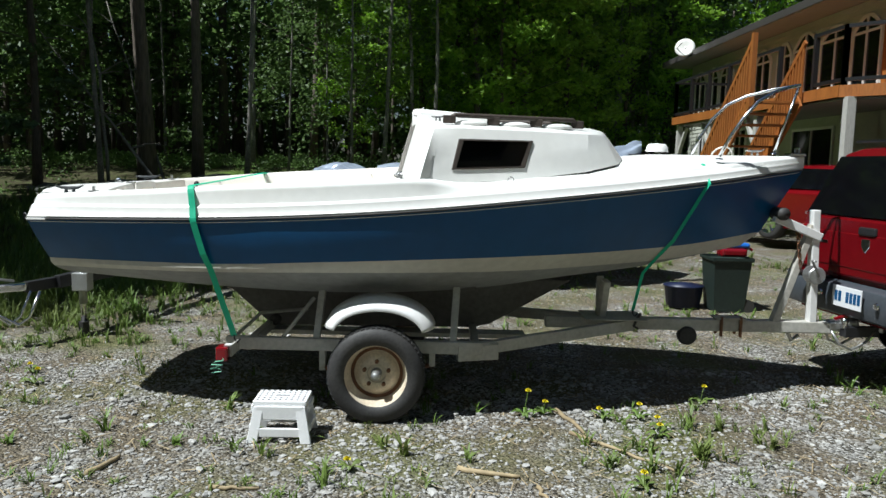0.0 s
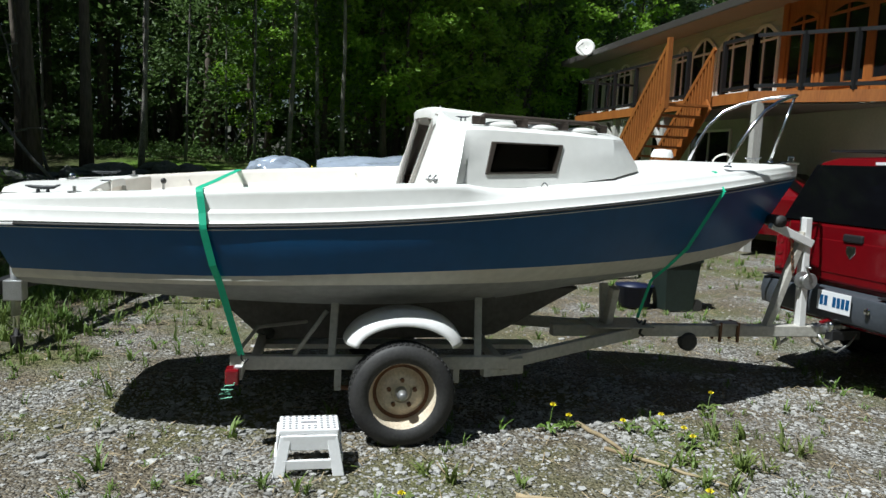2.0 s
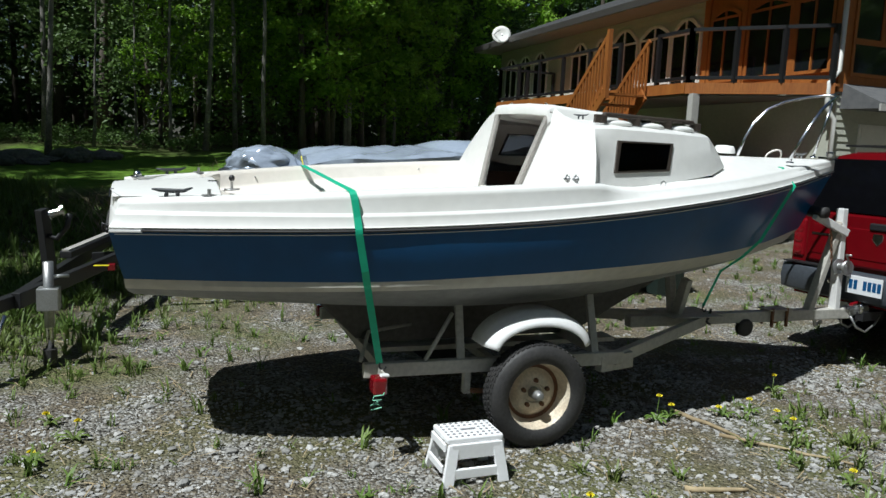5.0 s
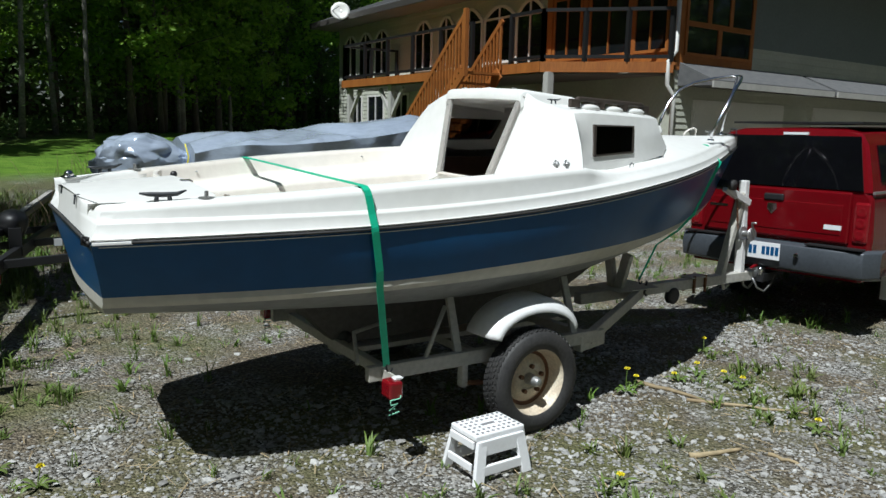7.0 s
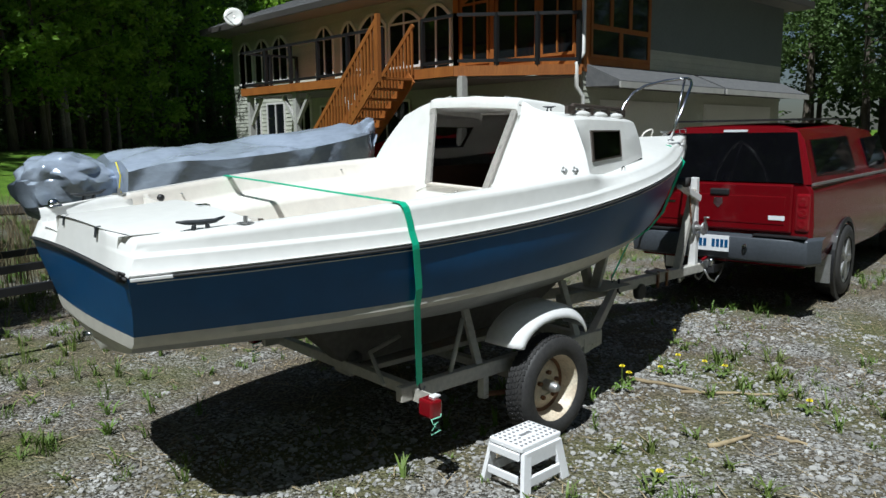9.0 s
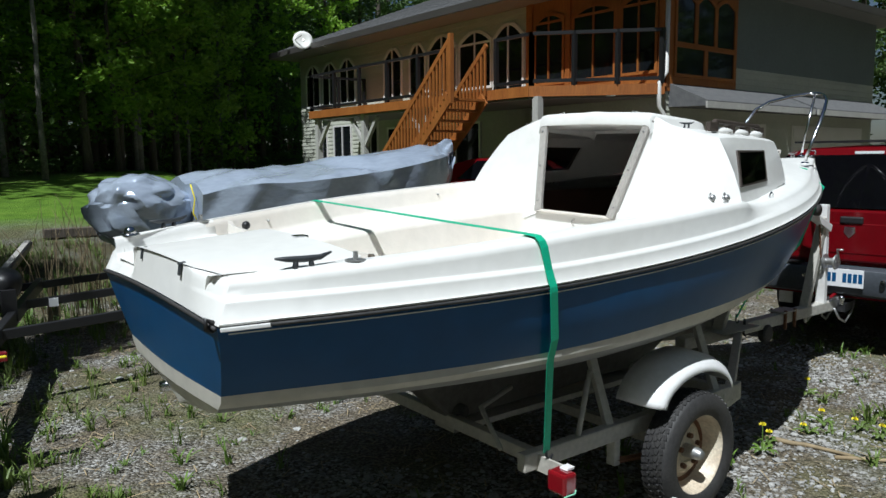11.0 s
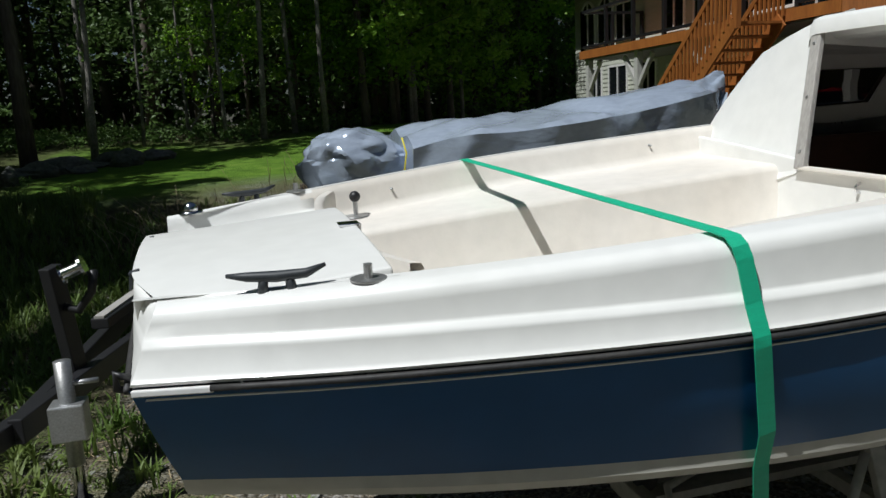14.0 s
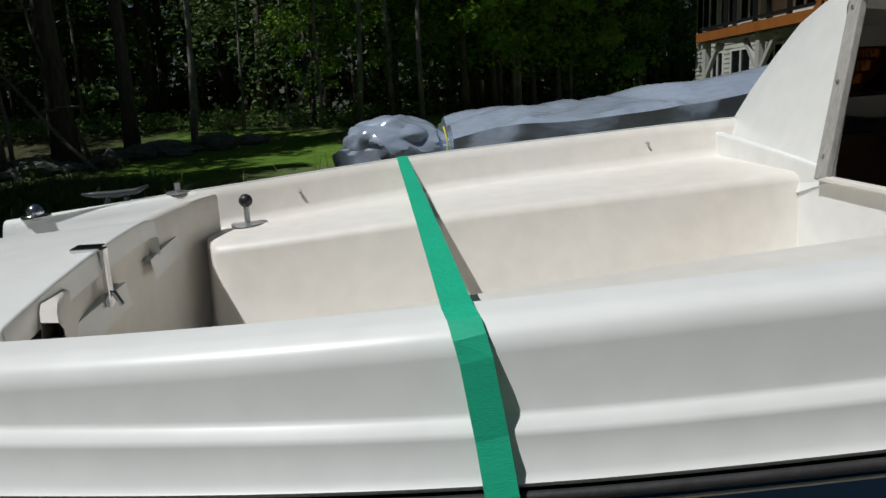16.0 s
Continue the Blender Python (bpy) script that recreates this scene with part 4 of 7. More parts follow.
wheel(0.060, -1)
wheel(2 * TC - 0.060, 1)
part("axle", beam((0, 0.16, 0.30), (0, 2 * TC - 0.16, 0.30), 0.05, 0.05), TRAILER_PAINT, trailer)
for s in (-1, 1):
    y = TC + s * 0.70
    bm = beam((-0.97, y, 0.44), (0.66, y, 0.435), 0.05, 0.08)
    part("side_rail", bm, TRAILER_PAINT, trailer, bevel=0.006)
    part("side_rail", beam((0.60, y, 0.425), (1.78, TC + s * 0.05, 0.475), 0.05, 0.08), TRAILER_PAINT, trailer, bevel=0.006)
    part("gusset", beam((0.50, y, 0.40), (0.76, y - s * 0.055, 0.405), 0.06, 0.10), TRAILER_PAINT, trailer, bevel=0.004)
    for x in (-0.40, 0.47):
        part("bunk_post", beam((x, y, 0.45), (x + 0.02, TC + s * 0.55, 0.80), 0.045, 0.03), TRAILER_PAINT, trailer, bevel=0.004)
    part("post_brace", tube([(-0.62, y, 0.47), (-0.43, TC + s * 0.60, 0.72)], 0.013, 8), TRAILER_PAINT, trailer, smooth=True)
    part("bunk", beam((-0.62, TC + s * 0.42, 0.79), (0.62, TC + s * 0.42, 0.785), 0.09, 0.035), KEEL, trailer, "carpeted bunk board", bevel=0.006)
    part("spring_hanger", beam((-0.36, y - s * 0.01, 0.40), (-0.36, y - s * 0.01, 0.27), 0.04, 0.05), TRAILER_PAINT, trailer, bevel=0.004)
    part("spring_hanger", beam((0.34, y - s * 0.01, 0.40), (0.34, y - s * 0.01, 0.31), 0.04, 0.05), TRAILER_PAINT, trailer, bevel=0.004)
    part("leaf_spring", tube([(-0.36, y, 0.29), (-0.18, y, 0.265), (0, y, 0.26), (0.18, y, 0.275), (0.34, y, 0.32)], 0.016, 6), RUST, trailer)
    # mudguard: an arched sheet with a rolled outer lip
    rows = []
    yo, yi = TC + s * 0.875, TC + s * 0.68
    for k in range(25):
        a = math.pi * (0.055 + 0.89 * k / 24)
        r = 0.335
        cx, cz = 0.01 - math.cos(a) * r, 0.545 + math.sin(a) * 0.215
        d = Vector((-math.cos(a), 0, math.sin(a)))
        p = Vector((cx, 0, cz))
        rows.append([p + Vector((0, yo + s * 0.03, 0)) - d * 0.064, p + Vector((0, yo + s * 0.018, 0)) - d * 0.038, p + Vector((0, yo - s * 0.008, 0)) - d * 0.012, p + Vector((0, yo - s * 0.05, 0)) + d * 0.006, p + Vector((0, yi, 0)) + d * 0.012])
    ob = part("fender", loft(rows), FENDER_WHITE, trailer, "white arched mudguard", smooth=True)
    md = ob.modifiers.new("sheet", "SOLIDIFY")
    md.thickness, md.offset = 0.006, 1
    # tail lamp on the end of the rail
    lx, ly, lz = -0.925, TC + s * 0.90, 0.420
    lamp = part("tail_lamp", box(lx - 0.045, lx + 0.03, ly - 0.05, ly + 0.05, lz - 0.045, lz + 0.045), LAMP_RED, trailer, "red plastic tail lamp", bevel=0.012)
    part("lamp_cap", prism([(0.0, 0.0), (0.04, 0.0), (0.045, 0.008), (0.005, 0.008)], Matrix.Translation((lx + 0.0, ly + 0.02, lz + 0.047)) @ Matrix.Rotation(radians(90), 4, "X"), 0.04), FENDER_WHITE, lamp, "white lamp cover")
    part("lamp_bracket", beam((lx + 0.035, TC + s * 0.70, lz + 0.01), (lx + 0.035, ly, lz + 0.01), 0.012, 0.07), TRAILER_PAINT, lamp)
    pts = [(lx + 0.01, ly - 0.06, lz - 0.02)]
    for k in range(9):
        pts.append((lx - 0.03 + 0.035 * math.cos(k * 1.9), ly - 0.06 + 0.02 * math.sin(k * 2.3), lz - 0.035 - 0.009 * k))
    part("lamp_wire", tube(pts, 0.0035, 5), STRAP_LIGHT, lamp, "loose green wire", smooth=True)
for x in (-0.84, 0.62):
    part("cross_member", beam((x, TC - 0.70, 0.42), (x, TC + 0.70, 0.42), 0.05, 0.06), TRAILER_PAINT, trailer, bevel=0.005)
part("keel_roller", tube([(-0.80, TC - 0.1, 0.46), (-0.80, TC + 0.1, 0.46)], 0.04, 14), RUBBER, trailer, smooth=True)
part("keel_tray", beam((-0.84, TC, 0.37), (1.0, TC, 0.37), 0.16, 0.03), TRAILER_PAINT, trailer)
part("bow_pipe", tube([(-0.95, TC - 0.55, 0.45), (-0.85, TC - 0.30, 0.55), (-0.55, TC - 0.18, 0.56)], 0.012, 8), TRAILER_PAINT, trailer, smooth=True)
part("tongue", beam((1.15, TC, 0.478), (3.24, TC, 0.478), 0.08, 0.085), TRAILER_PAINT, trailer, "pale grey tongue beam", bevel=0.008)
part("tongue_plate", box(1.42, 1.86, TC - 0.17, TC + 0.17, 0.522, 0.530), TRAILER_PAINT, trailer, bevel=0.003)
for s in (-1, 1):
    part("bow_support", beam((1.55, TC + s * 0.03, 0.52), (1.56, TC + s * 0.10, 0.80), 0.05, 0.075), TRAILER_PAINT, trailer, bevel=0.006)
part("jack_wheel", lathe([(0.0, 0.03), (0.055, 0.03), (0.068, 0.02), (0.068, -0.02), (0.055, -0.03), (0.0, -0.03)], Matrix.Translation((2.18, TC - 0.03, 0.40)) @ Matrix.Rotation(radians(90), 4, "X"), 24), RUBBER, trailer, "small black jack wheel", smooth=False)
for x in (2.42, 2.56):
    part("clamp_bolt", beam((x, TC - 0.055, 0.40), (x, TC - 0.055, 0.545), 0.018, 0.02), RUST, trailer, bevel=0.002)
    part("clamp_bolt", beam((x, TC + 0.055, 0.40), (x, TC + 0.055, 0.545), 0.018, 0.02), RUST, trailer, bevel=0.002)
part("clamp_plate", box(2.38, 2.60, TC - 0.065, TC + 0.065, 0.525, 0.537), TRAILER_PAINT, trailer, bevel=0.003)
part("winch_post", beam((3.09, TC, 0.51), (3.06, TC, 1.33), 0.075, 0.05), FENDER_WHITE, trailer, "chipped white winch post", bevel=0.005)
part("winch_brace", beam((2.82, TC, 0.51), (3.05, TC, 1.22), 0.07, 0.05), TRAILER_PAINT, trailer, bevel=0.005)
part("bow_stop_arm", beam((2.76, TC - 0.03, 1.275), (3.10, TC - 0.03, 1.135), 0.05, 0.06), FENDER_WHITE, trailer, bevel=0.005)
part("bow_stop", tube([(2.80, TC - 0.09, 1.30), (2.80, TC + 0.07, 1.30)], 0.045, 12), RUBBER, trailer, "black rubber bow stop", smooth=True)
winch = part("winch", lathe([(0.0, 0.05), (0.055, 0.05), (0.062, 0.04), (0.03, 0.035), (0.03, -0.035), (0.062, -0.04), (0.062, -0.05), (0.0, -0.05)], Matrix.Translation((3.05, TC - 0.08, 0.87)) @ Matrix.Rotation(radians(90), 4, "X"), 22), ZINC, trailer, "dull metal hand winch", smooth=False)
part("crank_handle", tube([(3.05, TC - 0.14, 0.87), (3.05, TC - 0.15, 0.87), (2.99, TC - 0.155, 0.98), (2.99, TC - 0.20, 0.98)], 0.009, 8), ZINC, winch, smooth=True)
for k in range(12):
    f = k / 11
    p = Vector((2.92 + 0.05 * f, TC - 0.035, 1.22 - 0.30 * f))
    part("chain_link", tube([p + Vector((0.010 * math.cos(a), 0.010 * math.cos(a) * (k % 2), 0.019 * math.sin(a))) for a in [2 * math.pi * j / 8 for j in range(9)]], 0.0045, 5), RUST, trailer)
coupler = part("coupler", beam((3.20, TC, 0.49), (3.43, TC, 0.505), 0.09, 0.08), ZINC, trailer, "worn metal ball coupler", bevel=0.02)
part("coupler_lever", beam((3.26, TC, 0.54), (3.38, TC, 0.575), 0.025, 0.02), LAMP_RED, coupler, "red coupler lever", bevel=0.004)
for s in (-1, 1):
    pts = [(3.22, TC + s * 0.05, 0.46), (3.27, TC + s * 0.07, 0.37), (3.36, TC + s * 0.08, 0.33), (3.46, TC + s * 0.08, 0.39), (3.52, TC + s * 0.07, 0.47)]
    part("safety_chain", tube(pts, 0.010, 6), ZINC, trailer, "slack safety chain", smooth=True)
part("wheel_jack_leg", tube([(2.93, TC + 0.05, 0.47), (2.99, TC + 0.07, 0.36), (3.04, TC + 0.06, 0.40)], 0.015, 8), TRAILER_PAINT, trailer, smooth=True)
part("black_strap_hook", tube([(1.83, TC - 0.06, 0.56), (1.80, TC - 0.08, 0.52), (1.78, TC - 0.085, 0.47), (1.81, TC - 0.085, 0.45)], 0.010, 8), BLACK, trailer, "black hook", smooth=True)


# ---- folding step stool ----
def build_stool():
    m = pose(-0.515, -0.225, 0.0, 0, 0, 1.5)
    st = thing("step_stool", m, "white plastic folding step stool with grey grip dots", "stool")
    W, D, H = 0.305, 0.215, 0.240
    bm = box(-W / 2, W / 2, -D / 2, D / 2, H - 0.03, H, m)
    top = part("tread_top", bm, STOOL_WHITE, st, "white top panel", bevel=0.008)
    for i in range(9):
        for j in range(6):
            x, y = -W / 2 + 0.024 + i * (W - 0.048) / 8, -D / 2 + 0.022 + j * (D - 0.044) / 5
            if abs(x) < 0.05 and abs(y) < 0.03:
                continue
            part("grip_dot", lathe([(0.0085, 0.0), (0.008, 0.0022), (0.0, 0.0024)], m @ Matrix.Translation((x, y, H)), 8), STOOL_DOT, top)
    part("handle_slot", box(-0.042, 0.042, -0.012, 0.012, H - 0.004, H + 0.0015, m), STOOL_DOT, top, "dark handle slot", bevel=0.004)
    for s in (-1, 1):
        # side with a wide opening: two splayed legs, a top band and a foot rail
        def at(x, z, o=0.0):
            return m @ Vector((x, s * (D / 2 - 0.006 + (H - z) * 0.13 + o), z))

        for k in (-1, 1):
            outline = [(k * (W / 2 - 0.008), H - 0.03), (k * (W / 2 + 0.030), 0.0), (k * (W / 2 - 0.030), 0.0), (k * (W / 2 - 0.066), H - 0.03)]
            bm = bmesh.new()
            a = [bm.verts.new(at(x, z, 0.012)) for x, z in outline]
            b = [bm.verts.new(at(x, z, -0.012)) for x, z in outline]
            bm.faces.new(a)
            bm.faces.new(b[::-1])
            for q in range(4):
                bm.faces.new((a[q], a[(q + 1) % 4], b[(q + 1) % 4], b[q]))
            part("leg", bm, STOOL_WHITE, st, bevel=0.004)
        for z, h in ((H - 0.068, 0.078), (0.062, 0.05)):
            part("leg_rail", beam(at(-W / 2 + 0.02, z), at(W / 2 - 0.02, z), 0.020, h), STOOL_WHITE, st, bevel=0.004)
        for z in (H - 0.05, 0.08):
            part("end_rail", beam(m @ Vector((s * (W / 2 + (H - z) * 0.10), -D / 2 + 0.01, z)), m @ Vector((s * (W / 2 + (H - z) * 0.10), D / 2 - 0.01, z)), 0.014, 0.04), STOOL_WHITE, st, bevel=0.004)


build_stool()


# ---- house ----
HM = Matrix.Translation((9.16, 6.92, 0)) @ Matrix.Rotation(radians(1.14), 4, "Z") @ Matrix(((0, 1, 0, 0), (1, 0, 0, 0), (0, 0, 1, 0), (0, 0, 0, 1)))
# local a runs along the front, b into the house, z up


def hb(a0, a1, b0, b1, z0, z1, bm=None):
    return box(a0, a1, b0, b1, z0, z1, HM, bm)


def hp(a, b, z):
    return HM @ Vector((a, b, z))


house = thing("house", Matrix.Translation(HM.translation), "two-storey sage house with cedar deck and shingle roof", "house")
HL, HD, Z0, ZD, ZE = 14.75, 9.4, 0.2, 3.13, 5.25


def arch_window(a0, a1, z0, z1, arch, b, frame_mat=TRIM_WHITE, axis="a", glass=HOUSE_GLASS, mullion=True, name="window"):
    """A window on the front (axis a) or on the side wall (axis b), with a segmental top."""
    def put(u, w, z):
        return hp(u, w, z) if axis == "a" else hp(w, u, z)

    n = 8
    top = [(a1 - (a1 - a0) * k / n, z1 + arch * math.sin(math.pi * k / n)) for k in range(n + 1)]
    outline = [(a0, z0), (a1, z0)] + top
    mid = ((a0 + a1) / 2, (z0 + z1) / 2)

    def ring(grow, w):
        return [put(u + (grow if u > mid[0] + 0.01 else -grow if u < mid[0] - 0.01 else 0), w, z + (grow if z > mid[1] else -grow)) for u, z in outline]

    bm = bmesh.new()
    rs = [[bm.verts.new(p) for p in ring(g, w)] for g, w in ((0.06, b + 0.02), (0.06, b - 0.03), (0.0, b - 0.03), (0.0, b + 0.02))]
    for p, q in zip(rs, rs[1:]):
        for k in range(len(p)):
            bm.faces.new((p[k], p[(k + 1) % len(p)], q[(k + 1) % len(p)], q[k]))
    w = part(name, bm, frame_mat, house)
    bm = bmesh.new()
    bm.faces.new([bm.verts.new(p) for p in ring(0.0, b - 0.006)])
    part("pane", bm, glass, w, "dark reflecting pane")
    if mullion:
        part("mullion", beam(put((a0 + a1) / 2, b - 0.02, z0), put((a0 + a1) / 2, b - 0.02, z1 + arch), 0.04, 0.03), frame_mat, w)
        if arch:
            part("transom_bar", beam(put(a0, b - 0.02, z1), put(a1, b - 0.02, z1), 0.03, 0.05), frame_mat, w)
    return w


# walls: lapped boards on a core; the wood clad corner bay
part("wall", hb(0, HL, 0.03, HD, Z0, ZE), SIDING, house)
part("gable_wall", hb(-0.012, 0.02, 2.45, HD - 0.02, 3.60, ZE), SIDING_DARK, house, "dark slate green upper siding")
for i in range(40):
    z = Z0 + 0.128 * i
    if z > ZE - 0.1:
        break
    bm = bmesh.new()
    lo, hi = z, z + 0.128
    ring = [bm.verts.new(hp(*p)) for p in ((3.75, -0.004, lo), (3.75, 0.014, hi), (HL, 0.014, hi), (HL, -0.004, lo), (3.75, 0.04, lo), (HL, 0.04, lo))]
    bm.faces.new(ring[:4])
    bm.faces.new((ring[0], ring[3], ring[5], ring[4]))
    part("siding_board", bm, SIDING, house)
    if z < 3.6:
        bm = bmesh.new()
        b0 = 2.45 if z > 3.0 else 0.0
        ring = [bm.verts.new(hp(*p)) for p in ((-0.018, b0, lo), (0.0, b0, hi), (0.0, HD, hi), (-0.018, HD, lo), (0.03, b0, lo), (0.03, HD, lo))]
        bm.faces.new(ring[:4])
        bm.faces.new((ring[0], ring[3], ring[5], ring[4]))
        part("siding_board", bm, SIDING, house)
# cedar bay on the corner
part("cedar_cladding", hb(-0.03, 3.75, -0.03, 0.06, ZD, ZE), CEDAR, house, "orange cedar wall cladding")
part("cedar_cladding", hb(-0.035, 0.06, -0.03, 2.45, 3.0, ZE), CEDAR, house, "orange cedar wall cladding")
for a0, a1 in ((2.62, 3.42), (1.22, 2.28), (0.22, 1.0)):
    arch_window(a0, a1, 3.42, 4.72, 0.14, -0.035, CEDAR)
for b0, b1 in ((0.25, 0.85), (0.95, 1.55), (1.65, 2.3)):
    arch_window(b0, b1, 3.95, 4.72, 0.14, -0.04, CEDAR, "b", mullion=False)
for b0, b1 in ((0.25, 1.2), (1.32, 2.3)):
    arch_window(b0, b1, 3.35, 3.85, 0.0, -0.04, CEDAR, "b", mullion=False)
for a in (0.06, 1.10, 2.45, 3.58):
    part("cedar_post", hb(a - 0.06, a + 0.06, -0.07, -0.03, ZD, ZE), CEDAR, house)
part("downspout", tube([hp(-0.06, -0.06, ZE - 0.3), hp(-0.06, -0.06, 3.35), hp(-0.02, -0.22, 3.15), hp(-0.02, -0.22, 2.7), hp(-0.06, -0.06, 2.5), hp(-0.06, -0.06, 0.5)], 0.045, 8), TRIM_WHITE, house, "white downspout", smooth=True)
# upper front windows
for a0, a1, z1, ar in ((3.88, 4.82, 4.55, 0.30), (4.98, 6.12, 4.58, 0.26), (6.32, 7.42, 4.58, 0.34), (7.62, 8.28, 4.55, 0.30), (8.74, 9.55, 4.55, 0.30)):
    arch_window(a0, a1, 3.25 if a0 in (3.88, 6.32) else 3.52, z1, ar, -0.01)
for a0 in (11.2, 12.3, 13.4):
    arch_window(a0, a0 + 0.85, 3.55, 4.55, 0.30, -0.01)
for a0, a1 in ((13.0, 13.6), (11.5, 12.5), (10.0, 10.7)):
    arch_window(a0, a1, 1.2, 2.80, 0.0, -0.01)
arch_window(8.0, 9.4, 0.45, 2.62, 0.0, -0.01, name="patio_door")
arch_window(5.4, 7.2, 0.45, 2.62, 0.0, -0.01, name="patio_door")
# deck with joists, fascia, posts and rail
DB, DL = -1.93, 10.6
CLIP = [(DL, DB), (1.76, DB), (-0.08, -0.10), (-0.08, -0.036), (DL, -0.036)]
part("deck_floor", prism(CLIP, HM @ Matrix.Translation((0, 0, ZD - 0.05)), 0.05), CEDAR, house, "cedar deck boards")
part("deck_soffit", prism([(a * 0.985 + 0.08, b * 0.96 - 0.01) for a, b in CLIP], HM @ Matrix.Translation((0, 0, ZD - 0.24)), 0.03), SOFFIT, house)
part("fascia", hb(1.75, DL, DB - 0.03, DB, ZD - 0.20, ZD + 0.005), CEDAR, house, "orange fascia board")
part("fascia", beam(hp(1.78, DB - 0.015, ZD - 0.1), hp(-0.10, -0.16, ZD - 0.1), 0.03, 0.205), CEDAR, house, "orange fascia board")
part("fascia", hb(DL, DL + 0.03, DB, -0.04, ZD - 0.20, ZD + 0.005), CEDAR, house)
for a, brace in ((10.35, 1), (7.9, 2), (5.2, 2), (1.65, 0)):
    part("deck_post", hb(a - 0.075, a + 0.075, DB + 0.06, DB + 0.21, 0.2, ZD - 0.2), POST_GREY, house, "weathered deck post")
    for s in ((-1, 1) if brace == 2 else (-1,) if brace else ()):
        part("knee_brace", beam(hp(a + s * 0.04, DB + 0.13, ZD - 1.0), hp(a + s * 0.62, DB + 0.13, ZD - 0.30), 0.09, 0.09), POST_GREY, house)
RZ = ZD + 1.0


def railing(p, q, n):
    p, q = Vector(p), Vector(q)
    for k in range(n + 1):
        r = p.lerp(q, k / n)
        part("rail_post", beam(hp(r.x, r.y, ZD), hp(r.x, r.y, RZ + 0.03), 0.08, 0.08), RAIL_BLACK, house)
    for z in (RZ, ZD + 0.10):
        part("rail_bar", beam(hp(p.x, p.y, z), hp(q.x, q.y, z), 0.06, 0.065), RAIL_BLACK, house, "black metal rail")


railing((DL - 0.05, DB + 0.05, 0), (4.15, DB + 0.05, 0), 5)
railing((2.75, DB + 0.05, 0), (1.75, DB + 0.06, 0), 1)
railing((1.75, DB + 0.06, 0), (-0.05, -0.2, 0), 3)
railing((DL - 0.05, DB + 0.05, 0), (DL - 0.05, -0.1, 0), 2)
# stairs down along the front
stairs = part("stringer", beam(hp(2.95, DB - 0.10, ZD - 0.16), hp(5.95, DB - 0.10, 0.30), 0.045, 0.28), CEDAR, house, "cedar stair stringer")
part("stringer", beam(hp(2.95, DB - 1.05, ZD - 0.16), hp(5.95, DB - 1.05, 0.30), 0.045, 0.28), CEDAR, house, "cedar stair stringer")
NS = 14
for k in range(NS):
    f = (k + 0.5) / NS
    a, z = 2.95 + 3.0 * f, ZD - 0.12 + (0.30 - ZD) * f
    part("stair_tread", hb(a - 0.15, a + 0.12, DB - 1.03, DB - 0.12, z, z + 0.04), CEDAR, stairs)
for b in (DB - 1.07, DB - 0.08):
    part("handrail", beam(hp(2.9, b, ZD + 0.92), hp(5.9, b, 1.30), 0.05, 0.09), CEDAR, stairs)
    for k in range(27):
        f = k / 26
        a, z = 2.95 + 2.95 * f, ZD - 0.1 + (0.33 - ZD) * f
        part("baluster", beam(hp(a, b, z), hp(a, b, z + 0.98), 0.04, 0.04), CEDAR, stairs)
part("newel_post", beam(hp(2.85, DB - 1.07, ZD - 0.3), hp(2.85, DB - 1.07, ZD + 1.05), 0.09, 0.09), CEDAR, stairs)
# small shingled roofs over the garage doors
for b0, b1 in ((0.1, 4.3), (4.5, 9.3)):
    bm = bmesh.new()
    pr = [(0.0, 3.16), (-0.85, 2.78), (-0.85, 2.68), (0.0, 2.70)]
    rows = [[hp(a, b, z) for a, z in pr + pr[:1]] for b in (b0, b1)]
    loft(rows, bm)
    for b in (b0, b1):
        bm.faces.new([bm.verts.new(hp(a, b, z)) for a, z in pr])
    aw = part("awning_roof", bm, SHINGLE, house, "grey shingled awning over the garage door")
    part("awning_trim", hb(-0.87, -0.83, b0 - 0.02, b1 + 0.02, 2.64, 2.76), POST_GREY, aw)
    g = part("garage_door", hb(-0.03, 0.02, b0 + 0.5, b1 - 0.5, 0.45, 2.45), TRIM_WHITE, house, "white panelled garage door")
    for k in range(4):
        part("door_panel", hb(-0.042, -0.03, b0 + 0.56, b1 - 0.56, 0.5 + 0.49 * k, 0.92 + 0.49 * k), TRIM_WHITE, g)
